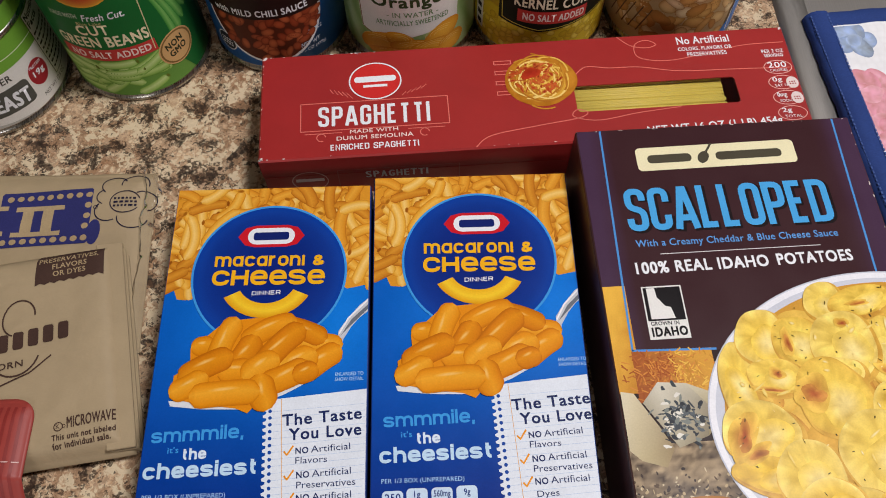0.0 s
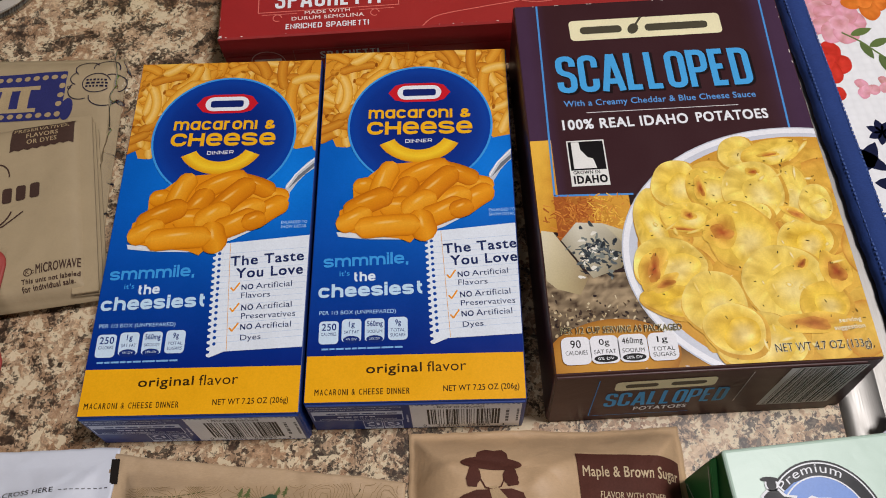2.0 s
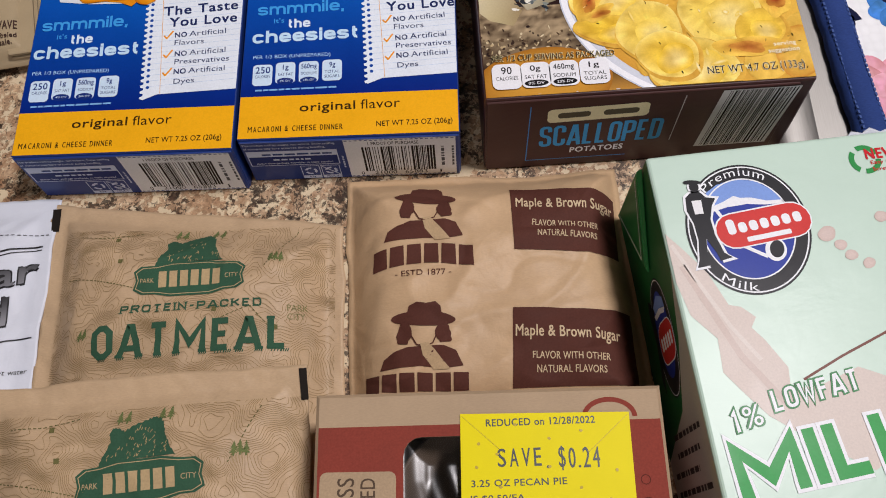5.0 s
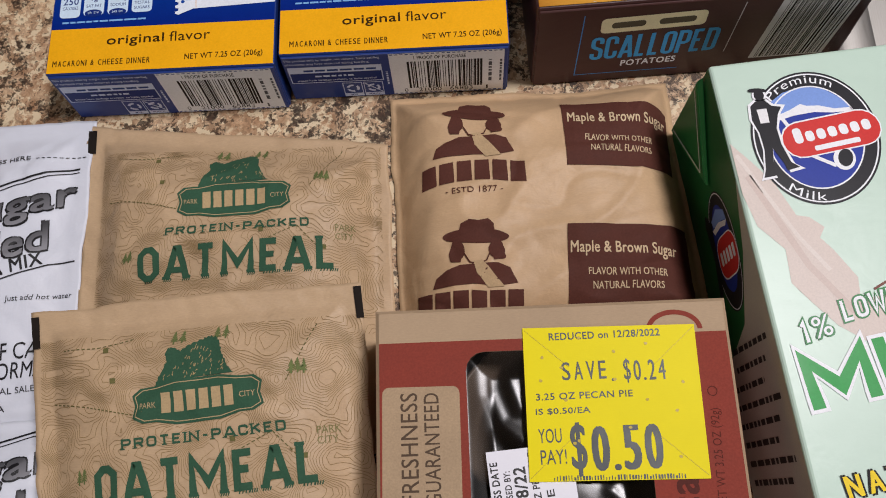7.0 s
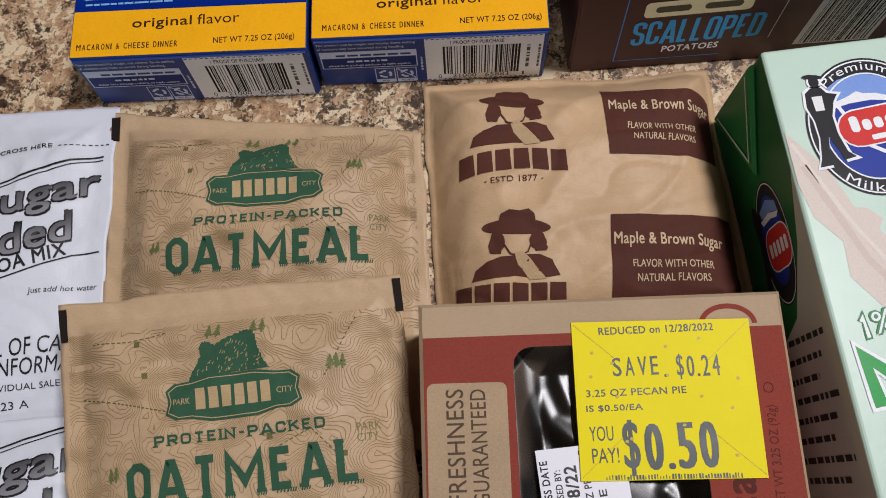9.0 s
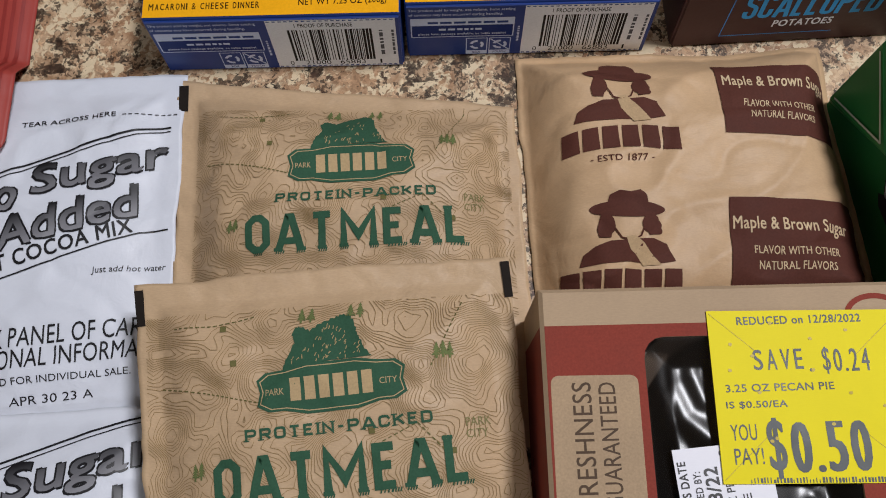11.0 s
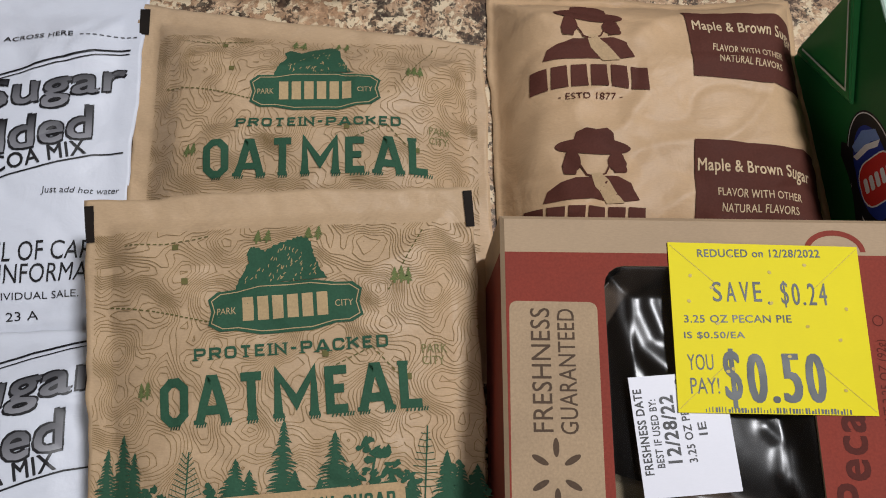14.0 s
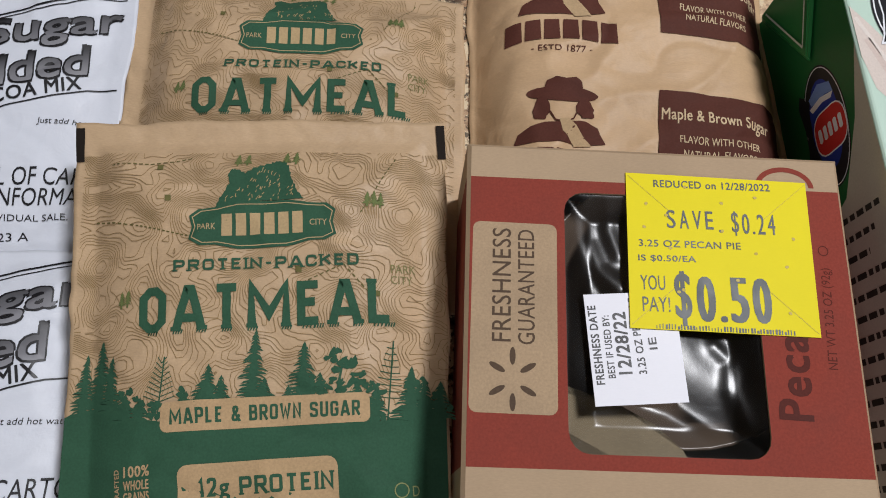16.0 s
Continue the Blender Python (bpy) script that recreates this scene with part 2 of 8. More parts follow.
# centre lines of block letters in a unit box; a third value marks a rounded corner
ROUND_O = [(0.5, 0), (0, 0, 1), (0, 1, 1), (1, 1, 1), (1, 0, 1), (0.5, 0)]
ARCH = [(0, 0.5), (0, 1, 1), (1, 1, 1), (1, 0)]
STROKES = {
    "A": [[(0, 0), (0.42, 1), (0.58, 1), (1, 0)], [(0.12, 0.22), (0.88, 0.22)]],
    "B": [[(0, 0), (0, 1), (0.95, 1, 1), (0.95, 0.54, 1), (0, 0.54)], [(0.1, 0.52), (1, 0.52, 1), (1, 0, 1), (0, 0)]],
    "C": [[(1, 0.68), (1, 1, 1), (0, 1, 1), (0, 0, 1), (1, 0, 1), (1, 0.32)]],
    "D": [[(0, 0), (0, 1), (1, 1, 1), (1, 0, 1), (0, 0)]],
    "E": [[(1, 1), (0, 1), (0, 0), (1, 0)], [(0, 0.52), (0.82, 0.52)]],
    "F": [[(1, 1), (0, 1), (0, 0)], [(0, 0.52), (0.82, 0.52)]],
    "G": [[(1, 0.7), (1, 1, 1), (0, 1, 1), (0, 0, 1), (1, 0, 1), (1, 0.46), (0.55, 0.46)]],
    "H": [[(0, 0), (0, 1)], [(1, 0), (1, 1)], [(0, 0.52), (1, 0.52)]],
    "I": [[(0.5, 0), (0.5, 1)]],
    "K": [[(0, 0), (0, 1)], [(1, 1), (0, 0.42)], [(0.35, 0.6), (1, 0)]],
    "L": [[(0, 1), (0, 0), (1, 0)]],
    "M": [[(0, 0), (0, 1), (0.5, 0.25), (1, 1), (1, 0)]],
    "N": [[(0, 0), (0, 1), (1, 0), (1, 1)]],
    "O": [ROUND_O],
    "P": [[(0, 0), (0, 1), (1, 1, 1), (1, 0.44, 1), (0, 0.44)]],
    "R": [[(0, 0), (0, 1), (1, 1, 1), (1, 0.46, 1), (0, 0.46)], [(0.5, 0.46), (1, 0)]],
    "S": [[(1, 0.74), (1, 1, 1), (0, 1, 1), (0, 0.56, 1), (1, 0.46, 1), (1, 0, 1), (0, 0, 1), (0, 0.26)]],
    "T": [[(0, 1), (1, 1)], [(0.5, 1), (0.5, 0)]],
    "U": [[(0, 1), (0, 0, 1), (1, 0, 1), (1, 1)]],
    "W": [[(0, 1), (0.24, 0), (0.5, 0.75), (0.76, 0), (1, 1)]],
    "Y": [[(0, 1), (0.5, 0.45), (1, 1)], [(0.5, 0.45), (0.5, 0)]],
    "&": [[(1, 0), (0.12, 0.72), (0.12, 1, 1), (0.72, 1, 1), (0.72, 0.7, 1), (0, 0.36, 1), (0, 0, 1), (0.72, 0, 1), (1, 0.42)]],
    "-": [[(0, 0.48), (1, 0.48)]],
    "1": [[(0.0, 0.8), (0.6, 1), (0.6, 0)]],
    "2": [[(0, 0.74), (0, 1, 1), (1, 1, 1), (1, 0.58, 1), (0, 0.0), (1, 0)]],
    "a": [ROUND_O, [(1, 1), (1, 0)]],
    "c": [[(0.95, 0.78), (0.9, 1, 1), (0, 1, 1), (0, 0, 1), (0.9, 0, 1), (0.95, 0.22)]],
    "e": [[(0.04, 0.5), (1, 0.5), (1, 1, 1), (0, 1, 1), (0, 0, 1), (0.92, 0, 1), (0.97, 0.16)]],
    "h": [[(0, 0), (0, 1.42)], ARCH],
    "i": [[(0.5, 0), (0.5, 1)], [(0.5, 1.25), (0.5, 1.42)]],
    "j": [[(0.5, 0), (0.5, 1)]],
    "l": [[(0.5, 0), (0.5, 1.42)]],
    "m": [[(0, 0), (0, 1)], [(0, 0.5), (0, 1, 1), (0.5, 1, 1), (0.5, 0)], [(0.5, 0.5), (0.5, 1, 1), (1, 1, 1), (1, 0)]],
    "n": [[(0, 0), (0, 1)], ARCH],
    "o": [ROUND_O],
    "r": [[(0, 0), (0, 1)], [(0, 0.5), (0, 1, 1), (0.95, 1)]],
    "s": [[(0.95, 0.78), (0.95, 1, 1), (0, 1, 1), (0, 0.52, 1), (1, 0.48, 1), (1, 0, 1), (0, 0, 1), (0.03, 0.24)]],
    "t": [[(0.35, 1.35), (0.35, 0, 1), (1, 0)], [(0, 1), (1, 1)]],
    ",": [[(0.6, 0.12), (0.3, -0.22)]],
}
STROKE_WIDTHS = {"I": 0.0, "i": 0.0, "j": 0.0, "l": 0.0, ",": 0.1, "1": 0.5, "A": 1.2, "T": 0.98, "m": 1.75, "M": 1.7, "W": 1.45, "-": 0.55, " ": 0.35, "r": 0.62, "t": 0.6, "&": 1.1, "L": 0.85, "E": 0.85, "F": 0.85}


def fillet(path, rad, seg):
    """A polyline whose marked corners are rounded (seg 1: cut off straight)."""
    out = []
    for k, p in enumerate(path):
        if len(p) < 3 or k in (0, len(path) - 1):
            out.append(p[:2])
            continue
        a, b = path[k - 1], path[k + 1]
        la, lb = math.dist(p[:2], a[:2]) or 1e-6, math.dist(p[:2], b[:2]) or 1e-6
        ra = min(rad, la * (0.5 if len(a) > 2 else 0.98))
        rb = min(rad, lb * (0.5 if len(b) > 2 else 0.98))
        pa = [p[i] + (a[i] - p[i]) * ra / la for i in (0, 1)]
        pb = [p[i] + (b[i] - p[i]) * rb / lb for i in (0, 1)]
        for q in range(seg + 1):
            u = q / seg
            out.append(tuple((1 - u) ** 2 * pa[i] + 2 * u * (1 - u) * (p[i] if seg > 1 else (pa[i] + pb[i]) / 2) + u * u * pb[i] for i in (0, 1)))
    return [p for k, p in enumerate(out) if not k or math.dist(p, out[k - 1]) > 1e-5]


class Sheet:
    """A print: coloured shapes in mm, laid on a surface that surf(x, y, lift) gives in metres."""

    def __init__(self, surf, step=0.0, clip=None):
        self.surf, self.step, self.clip = surf, step, clip
        self.v, self.c, self.f = [], [], []
        self.lines = []

    def raw(self, pts, cols, lay):
        i = len(self.v)
        self.v += [(p[0], p[1], lay * LAY) for p in pts]
        self.c += cols
        return i

    def poly(self, pts, col, lay=0.0):
        cols = col if isinstance(col, list) else [col] * len(pts)
        pts, cols = list(pts), list(cols)
        if self.clip:
            x0, y0, x1, y1 = self.clip
            for ax, lim, sg in ((0, x0, 1), (0, x1, -1), (1, y0, 1), (1, y1, -1)):
                out, oc = [], []
                for k in range(len(pts)):
                    p, q, cp, cq = pts[k - 1], pts[k], cols[k - 1], cols[k]
                    dp, dq = sg * (p[ax] - lim), sg * (q[ax] - lim)
                    if (dp < 0) != (dq < 0):
                        s = dp / (dp - dq)
                        out.append((p[0] + (q[0] - p[0]) * s, p[1] + (q[1] - p[1]) * s))
                        oc.append(mix(cp, cq, s))
                    if dq >= 0:
                        out.append(q)
                        oc.append(cq)
                pts, cols = out, oc
                if len(pts) < 3:
                    return self
        i = self.raw(pts, cols, lay)
        self.f.append(tuple(range(i, i + len(pts))))
        return self

    def rect(self, x, y, w, h, col, lay=0.0, rot=0.0, r=0.0, shear=0.0):
        c, s = math.cos(radians(rot)), math.sin(radians(rot))
        pts = []
        if r > 0:
            for cx, cy, a0 in ((w - r, r, -90), (w - r, h - r, 0), (r, h - r, 90), (r, r, 180)):
                pts += [(cx + r * math.cos(radians(a0 + k * 22.5)), cy + r * math.sin(radians(a0 + k * 22.5))) for k in range(5)]
        else:
            pts = [(0, 0), (w, 0), (w, h), (0, h)]
        return self.poly([(x + c * (px + shear * py) - s * py, y + s * (px + shear * py) + c * py) for px, py in pts], col, lay)

    def border(self, x, y, w, h, t, col, lay=0.0, rot=0.0):
        for a in ((0, 0, w, t), (0, h - t, w, t), (0, t, t, h - 2 * t), (w - t, t, t, h - 2 * t)):
            c, s = math.cos(radians(rot)), math.sin(radians(rot))
            self.rect(x + c * a[0] - s * a[1], y + s * a[0] + c * a[1], a[2], a[3], col, lay, rot)
        return self

    def disc(self, x, y, rx, ry, col, lay=0.0, n=48, rot=0.0, edge=None, wob=0.0, seed=0, mott=0.0, soft=False):
        """A filled ellipse, shaded from col in the middle to edge at the rim."""
        rnd = random.Random(seed)
        c, s = math.cos(radians(rot)), math.sin(radians(rot))
        ph = [rnd.uniform(0, 6.28) for _ in range(3)]
        ring = []
        for k in range(n):
            a = 2 * math.pi * k / n
            q = 1 + wob * (math.sin(2 * a + ph[0]) + 0.6 * math.sin(3 * a + ph[1]) + 0.4 * math.sin(5 * a + ph[2]))
            ring.append((rx * q * math.cos(a), ry * q * math.sin(a)))
        put = lambda p, k=1: (x + k * (c * p[0] - s * p[1]), y + k * (s * p[0] + c * p[1]))  # noqa: E731
        if edge is None:
            return self.poly([put(p) for p in ring], col, lay)
        def tone(p, e):
            c0 = mix(col, edge, e)
            if mott:
                q = 1 + mott * (noise.noise((0.22 * p[0], 0.22 * p[1], seed + 0.5)) + 0.6 * noise.noise((0.6 * p[0], 0.6 * p[1], seed + 3.5)))
                c0 = (min(1, c0[0] * q), min(1, c0[1] * q ** 1.3), min(1, c0[2] * q ** 2), 1)
            return c0
        steps = ((0.0, 0.0), (0.25, 0.12), (0.5, 0.45), (0.75, 0.82), (1.0, 1.0)) if soft else ((0.0, 0.0), (0.34, 0.08), (0.62, 0.25), (0.88, 0.6), (1.0, 1.0))
        for (r0, e0), (r1, e1) in zip(steps, steps[1:]):
            for k in range(n):
                a, b = ring[k - 1], ring[k]
                pts = [put(a, r0), put(b, r0), put(b, r1), put(a, r1)] if r0 else [put(a, 0), put(b, r1), put(a, r1)]
                self.poly(pts, [tone(p, e) for p, e in zip(pts, (e0, e0, e1, e1) if r0 else (e0, e1, e1))], lay)
        return self

    def ring(self, x, y, rx, ry, t, col, lay=0.0, n=64, a0=0.0, a1=360.0, rot=0.0):
        c, s = math.cos(radians(rot)), math.sin(radians(rot))
        def put(a, k):
            p = ((rx - k) * math.cos(a), (ry - k) * math.sin(a))
            return (x + c * p[0] - s * p[1], y + s * p[0] + c * p[1])
        for k in range(n):
            a, b = (radians(a0 + (a1 - a0) * q / n) for q in (k, k + 1))
            self.poly([put(a, t), put(a, 0), put(b, 0), put(b, t)], col, lay)
        return self

    def line(self, pts, w, col, lay=0.0):
        for n, ((ax, ay), (bx, by)) in enumerate(zip(pts, pts[1:])):
            l = math.hypot(bx - ax, by - ay) or 1e-6
            nx, ny = -(by - ay) / l * w / 2, (bx - ax) / l * w / 2
            ex, ey = (bx - ax) / l * w * 0.2, (by - ay) / l * w * 0.2
            self.poly([(ax + nx - ex, ay + ny - ey), (ax - nx - ex, ay - ny - ey), (bx - nx + ex, by - ny + ey), (bx + nx + ex, by + ny + ey)], col, lay + 0.15 * (n % 2))
        return self

    def grid(self, x0, y0, x1, y1, nx, ny, fn, lay=0.0):
        for i in range(nx):
            for j in range(ny):
                q = [(x0 + (x1 - x0) * a / nx, y0 + (y1 - y0) * b / ny) for a, b in ((i, j), (i + 1, j), (i + 1, j + 1), (i, j + 1))]
                self.poly(q, [fn(*p) for p in q], lay)
        return self

    def text(self, s, x, y, w, h, rot, col, lay=1.0, bold=0.0, shear=0.0, warp=None, top=None, fat=0.0):
        """A line of text whose ink fills w by h from the corner (x, y); top: a second colour towards the top."""
        v, faces = glyphs(s, bold)
        fat = max(fat, 0.9 * bold * h) if not warp else 0.0
        c, sn = math.cos(radians(rot)), math.sin(radians(rot))
        pts = []
        for a, b in v:
            if warp:
                pts.append(warp(a, b))
            else:
                px, py = a * w + shear * b * h, b * h
                pts.append((x + c * px - sn * py, y + sn * px + c * py))
        cols = [mix(col, top, min(1, max(0, b))) if top else col for _, b in v]
        v_from, f_from = len(self.v), len(self.f)
        for n, (ex, ey) in enumerate(((-fat, fat), (fat, fat), (-fat, -fat), (fat, -fat), (0, 0)) if fat else ((0, 0),)):
            i = self.raw([(p[0] + ex, p[1] + ey) for p in pts], cols, lay + 0.12 * n)
            self.f += [tuple(i + k for k in f) for f in faces]
        self.lines.append((v_from, len(self.v), f_from, len(self.f), h))
        return self

    def letters(self, s, x, y, w, h, rot, col, lay=1.0, bold=0.02, gap=0.16, shear=0.0, grow=0.0, fat=0.045):
        """Block capitals, each letter fitted to its own cell of the line; grow: mm added all round."""
        wide = [WIDTHS.get(k, 1.0) for k in s]
        unit = w / (sum(wide) + gap * (len(s) - 1))
        c, sn = math.cos(radians(rot)), math.sin(radians(rot))
        v_from, f_from, at = len(self.v), len(self.f), 0.0
        for k, q in zip(s, wide):
            cw, low, tall = q * unit, 0.0, h
            if k in ".,":
                tall = h * 0.17
            elif k == "-":
                low, tall = h * 0.42, h * 0.14
            elif k == "$":
                low, tall = -0.1 * h, 1.2 * h
            if k != " ":
                v, faces = glyphs(k, 0.0)
                e = min(fat * h, cw * 0.16) * (0.45 if k in "1I$!&%" else 1.0) + grow
                for n, (ex, ey) in enumerate(((-e, 0.0), (e, 0.0), (-e / 2, 0.0), (e / 2, 0.0), (0, 0), (0, grow), (0, -grow), (-e, grow), (e, -grow)) if grow else ((-e, 0.0), (e, 0.0), (-e / 2, 0.0), (e / 2, 0.0), (0, 0))):
                    pts = []
                    for a, b in v:
                        py = low + ey + 0.02 * h + b * (tall - 0.04 * h)
                        px = at + ex + 0.1 * cw + a * cw * 0.8 + shear * py
                        pts.append((x + c * px - sn * py, y + sn * px + c * py))
                    i = self.raw(pts, [col] * len(pts), lay + n * 0.12)
                    self.f += [tuple(i + q for q in f) for f in faces]
            at += cw + gap * unit
        self.lines.append((v_from, len(self.v), f_from, len(self.f), h))
        return self

    def band(self, path, t, put, col, lay):
        """A stroke of even width with mitred corners."""
        shut = math.dist(path[0], path[-1]) < 1e-4
        pts = path[:-1] if shut else path
        m = len(pts)
        sides = []
        for k in range(m):
            a = pts[k - 1] if (k or shut) else None
            b = pts[(k + 1) % m] if (k < m - 1 or shut) else None
            p = pts[k]
            ds = []
            for u, v in ((a, p), (p, b)):
                if u is not None and v is not None:
                    l = math.dist(u, v) or 1e-6
                    ds.append(((v[0] - u[0]) / l, (v[1] - u[1]) / l))
            nx, ny = -sum(d[1] for d in ds), sum(d[0] for d in ds)
            l = math.hypot(nx, ny) or 1e-6
            nx, ny = nx / l, ny / l
            cosn = max(0.5, -nx * ds[0][1] + ny * ds[0][0])
            sides.append(((p[0] + nx * t / 2 / cosn, p[1] + ny * t / 2 / cosn), (p[0] - nx * t / 2 / cosn, p[1] - ny * t / 2 / cosn)))
        i = len(self.v)
        for k, pair in enumerate(sides):
            self.raw([put(*q) for q in pair], [col] * 2, lay + 0.35 * k / m)
        if shut:
            self.raw([put(*q) for q in sides[0]], [col] * 2, lay + 0.35)
        for k in range(m if shut else m - 1):
            a, b = i + 2 * k, i + 2 * (k + 1)
            self.f.append((a, a + 1, b + 1, b))

    def block(self, s, x, y, w, h, rot, col, lay=1.0, t=1.0, gap=0.3, rad=None, seg=5, slab=0.0, shear=0.0, grow=0.0, hatch=0.0):
        """Letters drawn with strokes of even width t, filling w by h; slab: length of the feet."""
        wide = [STROKE_WIDTHS.get(k, 1.0) for k in s]
        n = len(s)
        unit = (w - n * t - gap * (n - 1) * t) / max(1e-6, sum(wide))
        rad = min(unit, h) * 0.5 if rad is None else rad
        c, sn = math.cos(radians(rot)), math.sin(radians(rot))
        v_from, f_from, at = len(self.v), len(self.f), 0.0
        th = t + 2 * grow

        def put(px, py):
            px += shear * py
            return (x + c * px - sn * py, y + sn * px + c * py)
        for k, q in zip(s, wide):
            cw = q * unit
            for j, path in enumerate(STROKES.get(k, [])):
                mm = [(at + t / 2 + p[0] * cw if cw else at + t / 2, t / 2 + p[1] * (h - t), *p[2:]) for p in path]
                line = fillet(mm, rad, seg)
                self.band(line, th, put, col, lay + 0.4 * j)
                for e, f in ((line[0], line[1]), (line[-1], line[-2])):
                    if math.dist(line[0], line[-1]) < 1e-4:
                        break
                    steep = abs(e[1] - f[1]) > abs(e[0] - f[0])
                    foot = e[1] < t or e[1] > h - t
                    if steep and foot:
                        # the stroke runs on to the edge of the line, with a foot where the face has them
                        up = 1 if e[1] > h / 2 else -1
                        dx = (e[0] - f[0]) / max(1e-6, abs(e[1] - f[1])) * t / 2
                        self.band([e, (e[0] + dx, e[1] + up * (t / 2 + grow))], th, put, col, lay + 0.5)
                        if slab:
                            yy = e[1] + up * (t / 2 - t * 0.24)
                            self.band([(e[0] + dx - slab / 2 - grow, yy), (e[0] + dx + slab / 2 + grow, yy)], t * 0.48 + 2 * grow, put, col, lay + 0.62)
                if hatch:
                    for (ax, ay), (bx, by) in zip(line, line[1:]):
                        if abs(by - ay) < 0.2 * abs(bx - ax) and min(ay, by) < t:
                            for m in range(int(abs(bx - ax) / 1.1)):
                                px = min(ax, bx) + 0.5 + 1.1 * m
                                self.line([put(px + 0.3, 0.3), put(px - 0.1, -hatch)], 0.42, col, lay)
                    for e in (line[0], line[-1]):
                        for m in range(4 if e[1] < t else 0):
                            px = e[0] - slab / 2 + 0.5 + m * slab / 4
                            self.line([put(px + 0.3, 0.3), put(px - 0.1, -hatch)], 0.42, col, lay)
            at += cw + t + gap * t
        self.lines.append((v_from, len(self.v), f_from, len(self.f), h))
        return self

    def bars(self, x, y, w, h, rot, col, lay=1.0, n=1, seed=1):
        """Small print that cannot be read: broken bars, n lines."""
        rnd = random.Random(seed)
        c, s = math.cos(radians(rot)), math.sin(radians(rot))
        for k in range(n):
            at, yy = 0.0, h * (n - 1 - k) / n
            while at < w:
                l = min(rnd.uniform(0.04, 0.16) * w + 0.4, w - at)
                self.rect(x + c * at - s * yy, y + s * at + c * yy, l, h / n * 0.55, col, lay, rot)
                at += l + h / n * 0.35
        return self

    def code(self, x, y, w, h, rot, col, lay=1.0, seed=1, slant=0.0):
        """The stripes of a bar code."""
        rnd = random.Random(seed)
        c, s = math.cos(radians(rot)), math.sin(radians(rot))
        at = 0.0
        while at < w - 0.2:
            l = rnd.choice((0.3, 0.3, 0.6, 0.9)) * w / 30
            self.rect(x + c * at, y + s * at, min(l, w - at), h, col, lay, rot, shear=slant)
            at += l + rnd.choice((0.3, 0.3, 0.6, 0.9)) * w / 30
        return self

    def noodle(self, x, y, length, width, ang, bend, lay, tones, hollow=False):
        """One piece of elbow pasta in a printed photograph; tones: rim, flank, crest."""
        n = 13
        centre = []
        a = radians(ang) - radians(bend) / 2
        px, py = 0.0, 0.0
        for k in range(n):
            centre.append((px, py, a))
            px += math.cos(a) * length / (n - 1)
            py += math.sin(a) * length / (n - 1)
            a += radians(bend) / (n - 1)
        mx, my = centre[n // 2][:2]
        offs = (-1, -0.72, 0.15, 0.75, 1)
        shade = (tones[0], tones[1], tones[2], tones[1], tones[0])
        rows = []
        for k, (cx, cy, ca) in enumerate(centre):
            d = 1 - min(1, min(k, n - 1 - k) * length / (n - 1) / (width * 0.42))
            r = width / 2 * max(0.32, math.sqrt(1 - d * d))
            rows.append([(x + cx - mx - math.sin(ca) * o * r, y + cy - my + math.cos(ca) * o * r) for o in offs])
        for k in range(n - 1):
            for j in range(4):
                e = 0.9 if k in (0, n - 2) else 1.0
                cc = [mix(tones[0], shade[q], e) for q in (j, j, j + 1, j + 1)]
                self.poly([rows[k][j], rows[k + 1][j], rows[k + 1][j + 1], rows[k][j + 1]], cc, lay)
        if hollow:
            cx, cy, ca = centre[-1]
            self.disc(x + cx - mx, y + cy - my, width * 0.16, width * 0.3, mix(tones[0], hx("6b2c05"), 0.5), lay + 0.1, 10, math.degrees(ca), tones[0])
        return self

    def done(self, name, mat, parent, label="", split=False, stuff=False):
        if not self.f:
            return None
        if split:
            # each larger line of text becomes a part of its own
            gone_f = set()
            for v0, v1, f0, f1, h in self.lines:
                if h > 2.2:
                    one = Sheet(self.surf, self.step)
                    one.v, one.c = self.v[v0:v1], self.c[v0:v1]
                    one.f = [tuple(k - v0 for k in f) for f in self.f[f0:f1]]
                    one.done("lettering", mat, parent)
                    gone_f.update(range(f0, f1))
            rest = Sheet(self.surf, self.step)
            rest.v, rest.c = self.v, self.c
            rest.f = [f for k, f in enumerate(self.f) if k not in gone_f]
            return rest.done(name, mat, parent, label, False, True)
        if stuff:
            ob = self.done(name, mat, parent, label)
            ob["kind"] = "stuff"
            return ob
        used = sorted({k for f in self.f for k in f})
        at = {k: n for n, k in enumerate(used)}
        self.v, self.c, self.f = [self.v[k] for k in used], [self.c[k] for k in used], [tuple(at[k] for k in f) for f in self.f]
        if self.step:
            bm = bmesh.new()
            lay = bm.verts.layers.float_color.new("ink")
            vs = []
            for p, c in zip(self.v, self.c):
                q = bm.verts.new(p)
                q[lay] = c
                vs.append(q)
            for f in self.f:
                try:
                    bm.faces.new([vs[i] for i in f])
                except ValueError:
                    pass
            bmesh.ops.triangulate(bm, faces=bm.faces[:])
            for _ in range(5):
                long = [e for e in bm.edges if (e.verts[0].co.xy - e.verts[1].co.xy).length > self.step]
                if not long:
                    break
                bmesh.ops.subdivide_edges(bm, edges=long, cuts=1)
                bmesh.ops.triangulate(bm, faces=[f for f in bm.faces if len(f.verts) > 3])
            for q in bm.verts:
                q.co = self.surf(q.co.x, q.co.y, q.co.z)
            return link_mesh(name, bm, mat, parent, label, True)
        me = bpy.data.meshes.new(name)
        me.from_pydata([self.surf(*p) for p in self.v], [], self.f)
        at = me.attributes.new("ink", "FLOAT_COLOR", "POINT")
        at.data.foreach_set("color", np.array(self.c, dtype=np.float32).ravel())
